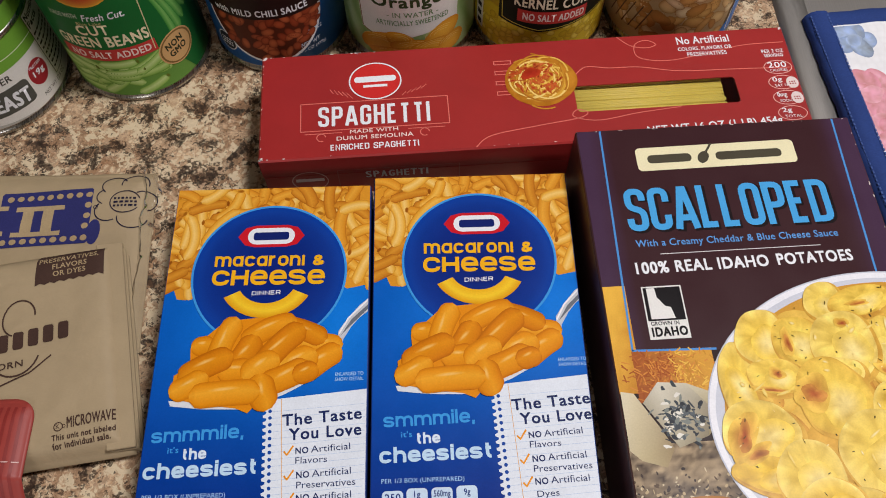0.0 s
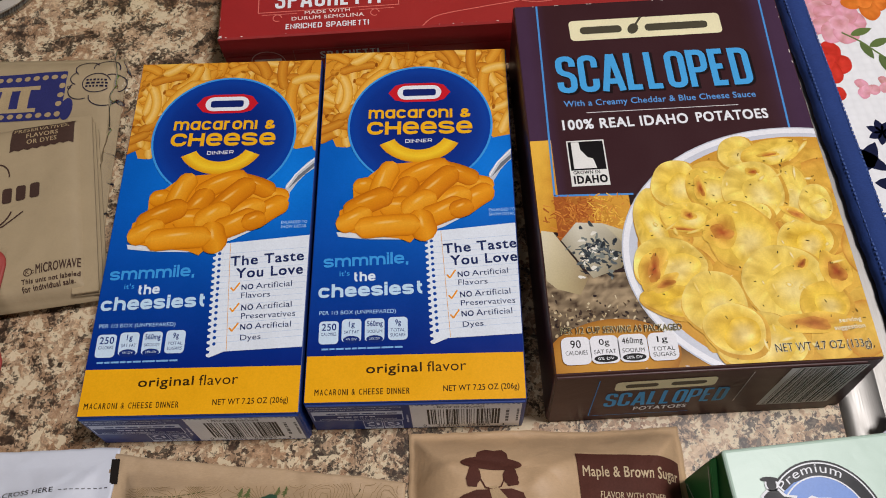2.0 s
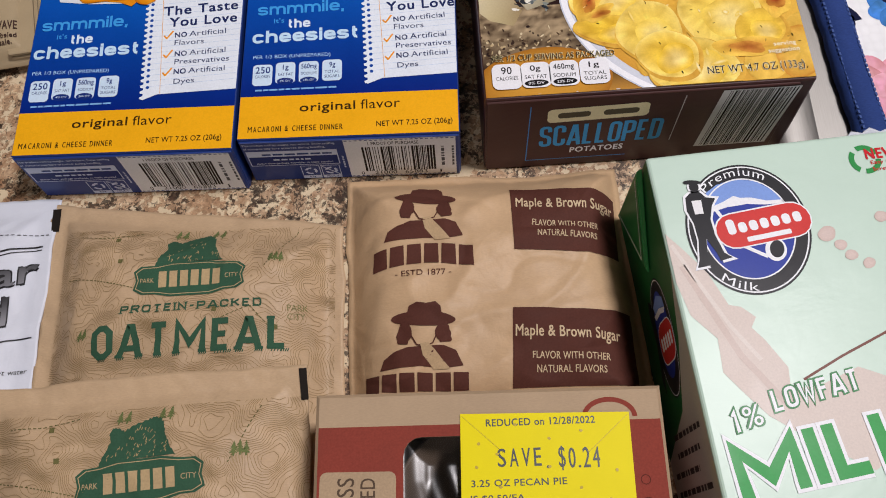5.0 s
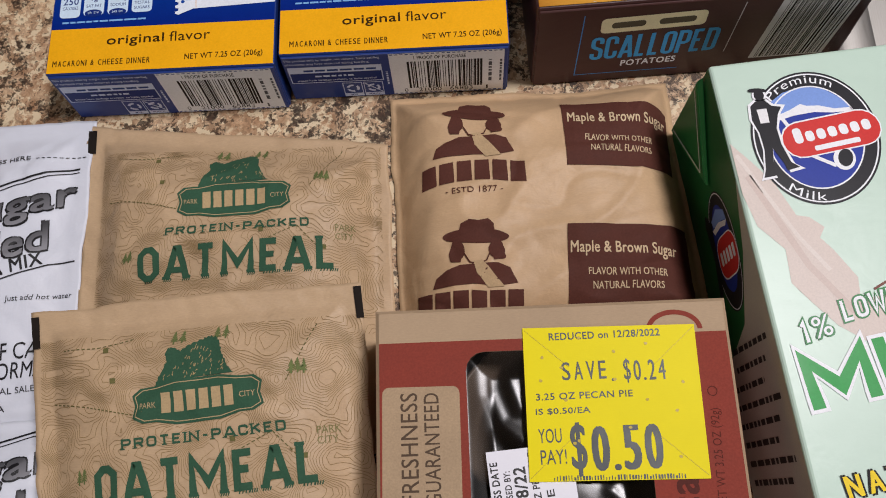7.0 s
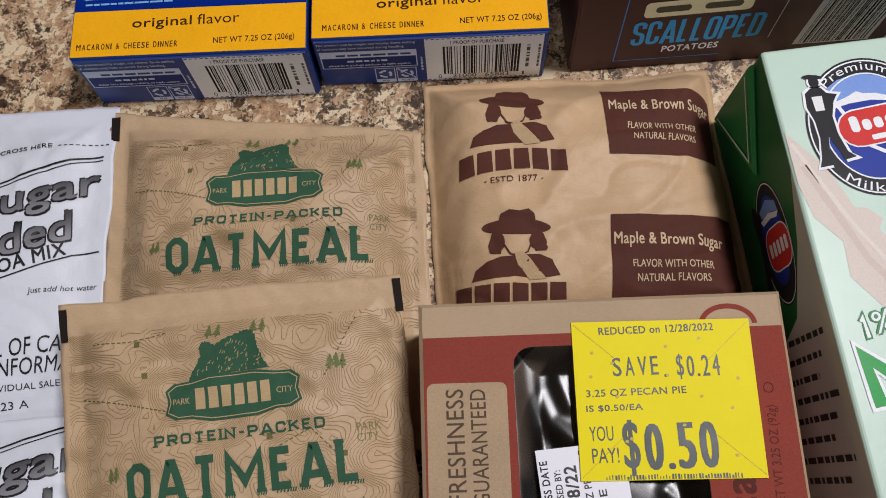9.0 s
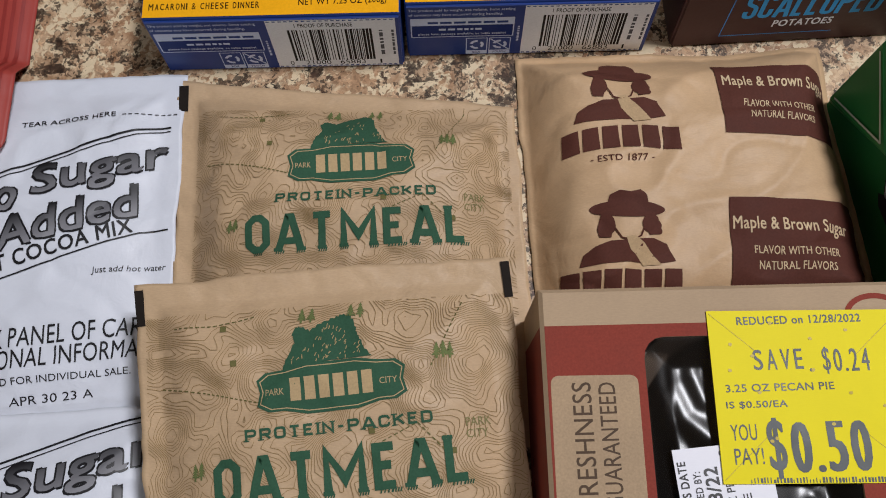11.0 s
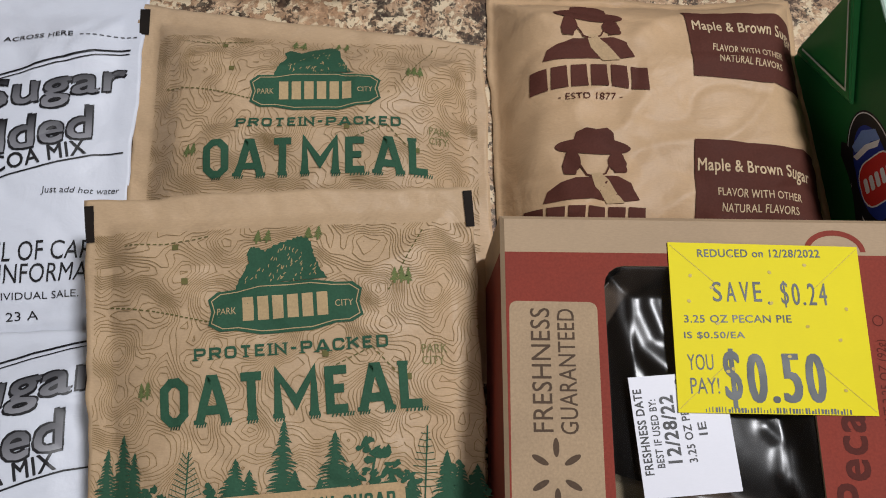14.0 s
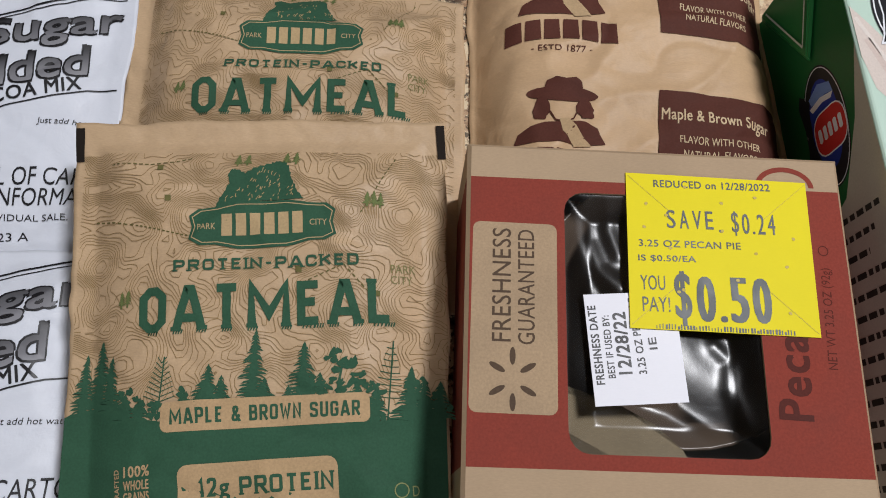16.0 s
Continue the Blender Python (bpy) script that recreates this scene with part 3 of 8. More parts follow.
        me.materials.append(mat)
        ob = new(name, me)
        ob.parent = parent
        if label:
            ob["label"] = label
        return ob


def top_of(h):
    return lambda x, y, l: (x / 1000, y / 1000, (h + 0.05 + l) / 1000)


def front_of(h, lean=0.0, y0=0.0):
    """The upright front face of a box; y counts upwards, the foot of the face stands out by lean."""
    return lambda x, y, l: (x / 1000, (y0 - lean * (1 - y / h) - 0.05 - l) / 1000, y / 1000)


WHITE, BLACK = hx("eef0f4"), hx("1c1a1c")


# ---- setting ----
def slab(name, x0, y0, z0, x1, y1, z1, mat, label, category, bevel=2.0):
    ob = link_mesh(name, box_bm(x0, y0, z0, x1, y1, z1, bevel), mat)
    return tagged(ob, label, category, kind="structure")


slab("counter", -1500, -420, -38, 233, 560, 0, GRANITE, "brown and cream speckled polished granite countertop", "countertop", 4)
slab("floor", -2200, -2600, -920, 2200, 700, -900, FLOOR, "plain brown kitchen floor", "floor", 0)
slab("ceiling", -2200, -2600, 1500, 2200, 700, 1520, WALL, "plain pale ceiling", "ceiling", 0)
slab("wall_back", -2200, 562, -900, 2200, 600, 1500, DARK_WALL, "plain grey-brown wall behind the counter", "wall", 0)
slab("wall_front", -2200, -2600, -900, 2200, -2560, 1500, WALL, "plain pale wall", "wall", 0)
slab("wall_west", -2200, -2560, -900, -2160, 562, 1500, WALL, "plain pale wall", "wall", 0)
slab("wall_east", 2160, -2560, -900, 2200, 562, 1500, WALL, "plain pale wall", "wall", 0)


def sink_deck():
    t = thing("sink_deck", at_mm(0, 0), "brushed stainless steel sink deck let into the countertop", "sink", kind="structure")
    part("deck", box_bm(233.5, -420, -30, 900, 560, 1.5, 1.2), STEEL, t)
    bm = bmesh.new()
    prof = [(228, 0.1), (229.5, 1.8), (232, 2.8), (237, 3.2), (243, 2.8), (246, 1.4)]
    rows = [[bm.verts.new((x / 1000, y / 1000, z / 1000)) for x, z in prof] for y in (-420, 560)]
    for k in range(len(prof) - 1):
        bm.faces.new((rows[0][k], rows[0][k + 1], rows[1][k + 1], rows[1][k]))
    part("rim", bm, STEEL, t, "rounded steel rim", True)


sink_deck()


# ---- drying mat ----
def drying_mat():
    x0, y0, x1, y1, rot = 0, 0, 330, 420, -2.6
    t = thing("drying_mat", at_mm(266, -60, 1.6, 3.9), "white waffle-weave drying mat with painted flowers and navy binding", "dish mat")
    bm = box_bm(6, 6, 0.2, 330, 354, 7.2, 2.4, segments=3)
    lay = bm.verts.layers.float_color.new("ink")
    for v in bm.verts:
        v[lay] = hx("f6f7f9")
    part("pad", bm, WAFFLE, t)
    bm = bmesh.new()
    prof = [(-1.5, 0.4), (-2.5, 2.5), (-1.8, 5.5), (0.5, 8.0), (4, 9.0), (8.5, 8.7), (10.5, 7.2)]
    n = 90
    rows = []
    for i in range(n + 1):
        y = 358 * i / n
        w = 0.25 * math.sin(i * 1.7) + 0.3 * math.sin(i * 0.45)
        rows.append([bm.verts.new(((px + w) / 1000, y / 1000, pz / 1000)) for px, pz in prof])
    for i in range(n):
        for k in range(len(prof) - 1):
            bm.faces.new((rows[i][k], rows[i][k + 1], rows[i + 1][k + 1], rows[i + 1][k]))
    b = part("binding", bm, BINDING, t, "navy blue binding tape", True)
    bm = bmesh.new()
    rows = []
    for i in range(n + 1):
        w = 0.25 * math.sin(i * 1.3) + 0.3 * math.sin(i * 0.5)
        rows.append([bm.verts.new(((3 + 327 * i / n) / 1000, (358 - px - w) / 1000, (pz - 0.4) / 1000)) for px, pz in prof])
    for i in range(n):
        for k in range(len(prof) - 1):
            bm.faces.new((rows[i][k], rows[i + 1][k], rows[i + 1][k + 1], rows[i][k + 1]))
    part("binding", bm, BINDING, t, "navy blue binding tape", True)
    bm = bmesh.new()
    for i in range(145):
        for px, pz in ((0.2, 7.7), (9.4, 8.4)):
            y = 2 + i * 2.45
            q = bmesh.ops.create_cube(bm, size=1, matrix=Matrix.Translation((px / 1000, y / 1000, pz / 1000)) @ Matrix.Diagonal((0.0009, 0.0015, 0.0006, 1)))
    part("stitching", bm, THREAD, b, "navy thread stitches")
    # painted flowers, in world mm turned into the mat's own frame
    c, sn = math.cos(radians(3.9)), math.sin(radians(3.9))
    flat = lambda x, y, l: (x / 1000, y / 1000, (7.22 + l) / 1000)  # noqa: E731

    class MatSheet(Sheet):
        def poly(self, pts, col, lay=0.0):
            return Sheet.poly(self, [(c * (x - 266) + sn * (y + 60), -sn * (x - 266) + c * (y + 60)) for x, y in pts], col, lay)
    s = MatSheet(flat, 0, (10.6, 8, 328, 347))
    rnd = random.Random(5)

    def petals(x, y, r, n, col, edge, lay):
        s = MatSheet(flat, 0, (10.6, 8, 328, 347))
        for k in range(n):
            a = 2 * math.pi * k / n + rnd.uniform(-0.3, 0.3)
            s.disc(x + r * 0.55 * math.cos(a), y + r * 0.55 * math.sin(a), r * 0.62, r * 0.52, mix(col, edge, rnd.uniform(0, 0.35)), lay + k * 0.12, 26, math.degrees(a), mix(edge, col, 0.35), 0.06, k, 0.25)
        s.disc(x, y, r * 0.42, r * 0.38, mix(edge, col, 0.6), lay + 1, 18, 0, col, 0.1, 2, 0.25)
        s.done("painted_flower", WAFFLE, t)

    def leaf(x, y, l, w, ang, col, lay=1):
        ca, sa = math.cos(radians(ang)), math.sin(radians(ang))
        pts = [(0, 0), (l * 0.12, w * 0.27), (l * 0.32, w * 0.48), (l * 0.55, w * 0.5), (l * 0.8, w * 0.3), (l, 0), (l * 0.82, -w * 0.26), (l * 0.58, -w * 0.44), (l * 0.3, -w * 0.42), (l * 0.1, -w * 0.2)]
        s.poly([(x + ca * a - sa * b, y + sa * a + ca * b) for a, b in pts], col, lay)

    pink, rose = hx("f0b6c0"), hx("dd8596")
    red, deep, orange = hx("e0402f"), hx("c02a22"), hx("e88432")
    green, navy, sky = hx("6a7f45"), hx("1d2240"), hx("4f8fd6")
    petals(262, 222, 15, 6, pink, rose, 1)
    petals(262, 277, 11, 5, hx("aebfd6"), hx("7e93bb"), 1)
    petals(262, 240, 15, 6, pink, rose, 1)
    petals(272, 212, 13, 6, pink, rose, 2)
    petals(289, 226, 11, 4, orange, hx("d8661f"), 3)
    petals(300, 252, 17, 6, red, deep, 2)
    petals(259, 186, 12, 5, red, deep, 2)
    petals(256, 165, 8, 4, red, deep, 3)
    petals(276, 168, 6, 3, pink, rose, 2)
    petals(287, 170, 5, 3, pink, rose, 2)
    petals(274, 31, 15, 7, pink, rose, 1)
    petals(289, 71, 11, 7, sky, hx("3a74bc"), 2)
    petals(330, 130, 14, 6, sky, hx("3a74bc"), 2)
    petals(335, 40, 16, 6, red, deep, 2)
    petals(340, 200, 14, 6, pink, rose, 2)
    s.line([(272, 205), (280, 199), (290, 188), (300, 172)], 1.0, green, 3)
    for px, py, a in ((276, 203, 20), (280, 199, -70), (284, 195, 25), (288, 190, -80), (293, 184, 30), (296, 178, -75)):
        leaf(px, py, 13, 5, a, mix(green, navy, rnd.uniform(0, 0.3)), 3)
    for k in range(7):
        leaf(277, 141, 8, 4.5, k * 51, navy, 2)
    for x, y, l, a in ((256, 132, 24, -35), (262, 118, 20, 60), (266, 112, 22, -10), (258, 72, 16, -25), (262, 70, 12, -60)):
        leaf(x, y, l, 9, a, navy, 2)
    s.line([(254, 128), (262, 118), (264, 104), (258, 92), (253, 85)], 1.3, navy, 2)
    s.line([(253, 90), (262, 95), (272, 95), (284, 90)], 1.1, hx("2c3f7d"), 2)
    s.line([(253, 87), (262, 90), (274, 88), (284, 80)], 1.1, hx("2c3f7d"), 2)
    for x, y, a in ((276, 88, -60), (280, 84, -50), (284, 82, -20), (272, 86, -80), (283, 79, -70), (286, 80, -40)):
        leaf(x, y, 6, 2.8, a, navy, 3)
    s.done("painted_leaves", WAFFLE, t, "navy and green painted leaves and stems", False, True)


drying_mat()


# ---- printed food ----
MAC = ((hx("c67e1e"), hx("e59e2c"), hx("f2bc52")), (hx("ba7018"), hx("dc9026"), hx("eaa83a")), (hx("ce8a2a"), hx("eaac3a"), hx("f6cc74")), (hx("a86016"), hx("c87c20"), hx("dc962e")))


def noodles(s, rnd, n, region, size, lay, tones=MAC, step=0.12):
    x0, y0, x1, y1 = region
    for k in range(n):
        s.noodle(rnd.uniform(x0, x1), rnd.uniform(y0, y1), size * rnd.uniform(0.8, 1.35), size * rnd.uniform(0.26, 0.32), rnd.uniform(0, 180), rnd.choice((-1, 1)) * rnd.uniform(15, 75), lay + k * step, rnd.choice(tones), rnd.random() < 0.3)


def scuffs(s, edges, n, seed, col, lay=6):
    """Small worn spots along edges ((x0, y0), (x1, y1))."""
    rnd = random.Random(seed)
    for (ax, ay), (bx, by) in edges:
        for _ in range(n):
            k = rnd.random() ** rnd.choice((0.4, 1, 3))
            x, y, r = ax + (bx - ax) * k, ay + (by - ay) * k, rnd.uniform(0.15, 0.6)
            s.disc(x, y, r * rnd.uniform(0.6, 2.2), r * 0.5, col, lay, 7, math.degrees(math.atan2(by - ay, bx - ax)) + rnd.uniform(-15, 15), wob=0.15, seed=rnd.randrange(999))


# ---- macaroni boxes ----
def macaroni_box(m, label, off=0.0):
    """off: how far the print sits out of register, mm"""
    W, D, H = 90.0, 179.0, 31.0
    t = thing("macaroni_box", m, label, "food box", "macaroni boxes")
    part("carton", box_bm(0, 0, 0, W, D, H, 0.7, 2.0), NAVY, t)
    face = top_of(H)
    top = lambda x, y, l: face(x + off, y, l)  # noqa: E731
    clip = (0.5 - off, 0.4, W - 0.5 - off, D - 0.4)
    # background: bright blue that deepens towards the foot, a yellow band
    s = Sheet(top, 0, clip)
    deep, bright, mid = hx("08247c"), hx("0a7be0"), hx("064cb0")

    def blue(x, y):
        k = max(0, min(1, (y - 20) / 110))
        g = math.exp(-((x - 62) / 45) ** 2 - ((y - 112) / 32) ** 2)
        return mix(mix(deep, mid, min(1, k * 1.5)), bright, min(1, g + 0.25 * k))
    s.grid(-3, 19.5, W, 135, 10, 12, blue, 0)
    s.rect(-3, 0, W + 3, 19.9, hx("f5b015"), 0.3)
    s.done("printed_panel", INK_GLOSS, t, "blue printed front with a yellow band")
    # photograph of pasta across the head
    s = Sheet(top, 0, clip)
    rnd = random.Random(11)
    s.poly([(-3, 126.5), (4, 128), (6, 123), (10, 122.5), (12, 128), (26, 140), (64, 140), (80, 126), (90, 128), (90, 179), (-3, 179)], hx("e0982c"), 1)
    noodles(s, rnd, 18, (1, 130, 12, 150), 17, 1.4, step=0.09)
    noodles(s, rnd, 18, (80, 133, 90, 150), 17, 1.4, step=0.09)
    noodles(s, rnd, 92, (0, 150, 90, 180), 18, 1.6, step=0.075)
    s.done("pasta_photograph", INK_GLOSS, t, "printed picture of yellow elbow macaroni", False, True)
    # round badge
    s = Sheet(top, 0, clip)
    s.disc(45.5, 134.5, 34.4, 34.4, hx("0d3f9f"), 9, 72)
    s.ring(45.5, 134.5, 34.4, 34.4, 1.0, hx("3f9be6"), 9.5, 72)
    s.disc(45.5, 134.5, 31.6, 31.6, hx("0e2478"), 10, 72, 0, hx("11409e"))
    logo = []
    for x, y in ((30.2, 153), (33.5, 157.4), (38, 158.6), (52.5, 158.6), (57, 157.4), (60.2, 153), (57, 148.7), (52.5, 147.5), (38, 147.5), (33.5, 148.7)):
        logo.append((x, y))
    s.poly(logo, hx("d0202c"), 11)
    s.rect(34.6, 148.9, 21.2, 8.3, WHITE, 12, 0, 4.0)
    s.rect(37.2, 151.0, 16, 4.0, hx("16256b"), 13, 0, 1.2)
    s.done("round_badge", INK_GLOSS, t, "round navy badge with a red and white emblem")
    s = Sheet(top, 0, clip)
    gold = hx("f7b61b")
    s.block("macaronj &", 20.9, 138.2, 48.8, 5.2, -0.7, gold, 14, 1.25, 0.5)
    s.block("CHeese", 20.4, 129.0, 49.8, 7.4, -0.8, gold, 14, 1.75, 0.45)
    s.block("DINNER", 38.6, 123.8, 12.6, 2.0, 1.0, WHITE, 14, 0.34, 1.2)
    s.block("smmmile,", 3.4, 60.2, 37.1, 4.4, 2.0, hx("3f9fe8"), 3, 1.05, 0.5)
    s.text("it's", 10.6, 56.0, 4.3, 2.4, 3.0, hx("3f9fe8"), 3, 0.02)
    s.block("the", 16.6, 53.2, 9.6, 3.5, 2.0, hx("dcebfa"), 3, 0.95, 0.5)
    s.block("cheesiest", 1.9, 45.9, 45.1, 4.8, 1.4, hx("c4e2f8"), 3, 1.35, 0.45)
    s.text("ENLARGED TO", 76.3, 86.2, 11.7, 1.5, 1.0, hx("a9d3f5"), 3, 0.01)
    s.text("SHOW DETAIL", 76.3, 84.0, 11.7, 1.5, 1.0, hx("a9d3f5"), 3, 0.01)
    s.text("PER 1/3 BOX (UNPREPARED)", 2.8, 37.6, 32.4, 2.3, 0.5, hx("a9d3f5"), 3)
    s.bars(4.6, 22.4, 33.5, 1.4, 0.8, hx("7fb2e4"), 3, 1, 4)
    brown = hx("3d2a10")
    s.text("original", 23.4, 10.9, 22.6, 5.1, 1.0, brown, 3, 0.015)
    s.text("flavor", 48.2, 12.3, 16.0, 4.4, 1.2, brown, 3)
    s.letters("MACARONI & CHEESE DINNER", 2.5, 3.2, 38.7, 2.6, 0.1, brown, 3, 0.0, 0.2, 0, 0, 0.02)
    s.text("NET WT 7.25 OZ (206g)", 54.7, 3.2, 30.6, 3.2, 0.9, brown, 3, 0.008)
    s.done("front_lettering", INK_GLOSS, t, "yellow, white and brown printed words", True)
    # facts badges
    pale, navy = hx("cfe4f6"), hx("16307a")
    for x, y, w, a, b, c in ((3.1, 25.0, 8.2, "250", "CALORIES", ""), (12.6, 25.8, 8.2, "1g", "SAT FAT", "4% DV"), (22.3, 25.9, 8.2, "560mg", "SODIUM", "24% DV"), (32.0, 26.3, 8.2, "9g", "TOTAL", "SUGARS")):
        s = Sheet(top, 0, clip)
        s.rect(x, y, w, 10.2, pale, 2, 0.6, 1.6)
        big = 6.4 if a == "560mg" else (6.0 if a == "250" else 2.4)
        s.text(a, x + (w - big) / 2, y + 6.0, big, 3.1, 0.6, navy, 3, 0.015)
        s.text(b, x + 1.0, y + 3.7, w - 2.0, 1.4, 0.6, navy, 3)
        if c == "SUGARS":
            s.text(c, x + 1.0, y + 1.5, w - 2.0, 1.4, 0.6, navy, 3)
        elif c:
            s.disc(x + w / 2, y + 1.0, w / 2 - 0.6, 1.7, navy, 3, 20)
            s.text(c, x + 1.8, y + 0.7, w - 3.6, 1.0, 0.6, pale, 4)
        s.done("nutrition_badge", INK_GLOSS, t, "pale blue nutrition badge")
    # torn note
    s = Sheet(top, 0, clip)
    paper = hx("e6edf6")
    tear = []
    for k in range(19):
        y = 76.5 - (76.5 - 26) * k / 18
        x = 47.6 + 2.4 * k / 18
        tear += [(x + 0.9, y), (x - 0.4, y - 0.6), (x - 0.2, y - 1.5), (x + 1.1, y - 1.9)]
    s.poly([(90, 80.4)] + [(52, 77.0)] + tear + [(57, 26.6), (89.5, 28)], paper, 4)
    note = s.done("torn_note", INK_GLOSS, t, "white printed torn note")
    s = Sheet(top, 0, clip)
    for k in range(17):
        y = 74.8 - 2.8 * k
        s.disc(50.2 + 2.6 * k / 18, y, 0.75, 0.75, hx("1648a0"), 5, 14)
    for k in range(16):
        y = 72 - 2.75 * k
        s.line([(51 + 0.15 * k, y - 0.3), (89, y + 2.2)], 0.12, hx("aec6e6"), 4.5)
    s.line([(54.6, 77), (58.0, 27)], 0.22, hx("e6a23a"), 5)
    for x, y in ((57.0, 54.0), (57.6, 44.4), (58.2, 35.5)):
        s.line([(x, y + 1.4), (x + 1.2, y), (x + 3.6, y + 3.6)], 0.7, hx("f09a1e"), 6)
    ink = hx("1f2c5c")
    for w, x, y, l, h, r, b in (("The Taste", 55.8, 65.7, 31.9, 4.6, 4.0, 0.03), ("You Love", 58.8, 59.9, 28.8, 4.6, 3.0, 0.03), ("NO", 61.7, 54.3, 5.0, 2.5, 3.5, 0.03), ("Artificial", 67.8, 54.7, 15.6, 2.7, 3.5, 0.0), ("Flavors", 61.8, 50.5, 12.5, 2.5, 1.8, 0.0), ("NO", 62.5, 44.8, 5.0, 2.5, 3.0, 0.03), ("Artificial", 68.6, 45.2, 15.3, 2.7, 3.0, 0.0), ("Preservatives", 62.7, 40.9, 23.0, 2.6, 2.0, 0.0), ("NO", 62.9, 36.0, 5.0, 2.5, 2.5, 0.03), ("Artificial", 69.0, 36.3, 15.2, 2.7, 2.5, 0.0), ("Dyes", 63.3, 30.5, 8.6, 3.2, 3.0, 0.0)):
        s.text(w, x, y, l, h, r, ink, 6, b)
    s.done("note_ruling", INK_GLOSS, note, "ruled lines, holes and orange check marks", True)
    # spoonful of macaroni
    s = Sheet(top, 0, clip)
    s.poly([(75, 92), (76.5, 98.1), (77.1, 106.3), (81, 112.2), (86, 118), (91, 122.3), (91, 116.2), (86, 112.2), (82.5, 108), (79.2, 102.4), (78, 95)], hx("c9ccd2"), 8)
    s.poly([(78.0, 104), (82.5, 111.4), (91, 119.6), (91, 117.6), (83.5, 109.9)], hx("6e747e"), 9)
    s.line([(77.4, 105), (81.2, 112), (91, 121.9)], 0.7, hx("f4f5f8"), 9)
    s.poly([(8.3, 77.5), (9.2, 75.2), (22, 73.6), (40, 73), (56, 79), (69, 86), (77.5, 94), (76, 97), (60, 84), (40, 76)], hx("dfe2e6"), 8)
    s.poly([(9.3, 78.5), (9.2, 88.1), (15.5, 92.3), (14.8, 100.1), (20.5, 104.7), (26.8, 110.5), (33, 112.4), (42, 113.1), (55, 112.8), (65.8, 108.6), (76.2, 101.6), (76.7, 95.1), (67.9, 86.8), (54.9, 80.1), (45.4, 76.1), (41.1, 71.3), (35.9, 73.6), (22, 75.3)], hx("e88f14"), 15)
    rnd = random.Random(3)
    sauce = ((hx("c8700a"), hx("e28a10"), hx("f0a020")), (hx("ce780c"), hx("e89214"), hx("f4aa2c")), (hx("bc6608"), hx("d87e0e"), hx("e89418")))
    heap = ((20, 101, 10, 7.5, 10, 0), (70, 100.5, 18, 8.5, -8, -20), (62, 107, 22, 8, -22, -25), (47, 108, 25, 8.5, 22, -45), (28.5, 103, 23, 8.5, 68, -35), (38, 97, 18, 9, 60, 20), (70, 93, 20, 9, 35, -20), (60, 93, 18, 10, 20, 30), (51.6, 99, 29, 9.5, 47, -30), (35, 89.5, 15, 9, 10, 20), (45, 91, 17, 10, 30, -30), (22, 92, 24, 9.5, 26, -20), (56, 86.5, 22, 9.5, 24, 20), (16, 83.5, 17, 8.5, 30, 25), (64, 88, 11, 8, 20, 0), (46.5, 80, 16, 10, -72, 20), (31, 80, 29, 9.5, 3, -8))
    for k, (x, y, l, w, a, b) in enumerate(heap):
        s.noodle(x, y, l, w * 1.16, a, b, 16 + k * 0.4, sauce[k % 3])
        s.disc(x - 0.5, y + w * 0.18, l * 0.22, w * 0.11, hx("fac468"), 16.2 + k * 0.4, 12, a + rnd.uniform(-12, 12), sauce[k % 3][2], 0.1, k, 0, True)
    # smiling noodle on the badge
    s2 = Sheet(top, 0, clip)
    g0, g1 = hx("e29a10"), hx("fbcf2e")
    for k in range(28):
        a, b = (radians(207 + 126 * q / 28) for q in (k, k + 1))
        f = lambda ang, r: (45 + r * 1.12 * math.cos(ang), 131.5 + r * math.sin(ang))  # noqa: E731
        s2.poly([f(a, 18.5), f(b, 18.5), f(b, 15.2), f(a, 15.2)], [g0, g0, g1, g1], 14)
        s2.poly([f(a, 15.2), f(b, 15.2), f(b, 11.6), f(a, 11.6)], [g1, g1, hx("f0b41c"), hx("f0b41c")], 14)
    s2.done("smile_noodle", INK_GLOSS, t, "yellow curved noodle picture")
    s.done("spoon_photograph", INK_GLOSS, t, "printed picture of a spoonful of cheesy macaroni", False, True)
    # end panel
    s = Sheet(front_of(H, 2.0), 0, (0.4, 0.4, W - 0.4, H - 0.4))
    soft = hx("c9d3ea")
    s.text("This product sold by weight, not volume. Some settling", 1.4, 27.0, 37.6, 1.7, 0, soft, 1, 0.015)
    s.text("of contents may have occurred during handling.", 1.4, 24.5, 33.5, 1.7, 0, soft, 1, 0.015)
    s.rect(1.8, 12.2, 37.5, 11.2, soft, 1)
    s.rect(2.2, 12.6, 36.7, 6.6, hx("1c2f6c"), 2)
    s.bars(8, 20.2, 29, 2.2, 0, hx("28407e"), 2, 1, 5)
    s.bars(12, 16.3, 16, 2.0, 0, soft, 3, 1, 6)
    s.text("please have package available, se habla espa\u00f1ol", 4.4, 13.3, 32, 1.5, 0, soft, 3, 0.012)
    for x in (22.0, 30.6):
        s.border(x, 1.2, 8.0, 10.0, 0.3, soft, 1)
        for a0 in (80, 200, 320):
            s.ring(x + 4, 7.0, 2.7, 2.7, 1.1, soft, 1, 14, a0, a0 + 85)
        s.rect(x, 1.2, 8.0, 2.2, soft, 1.5)
        s.text("BOX" if x < 25 else "POUCH", x + (2.6 if x < 25 else 1.6), 1.7, 2.8 if x < 25 else 4.8, 1.2, 0, navy, 2, 0.015)
    s.line([(31.2, 10.4), (38.0, 3.8)], 0.5, soft, 2)
    s.rect(42.6, 1.0, 45.4, 28.6, hx("e4e6ea"), 1)
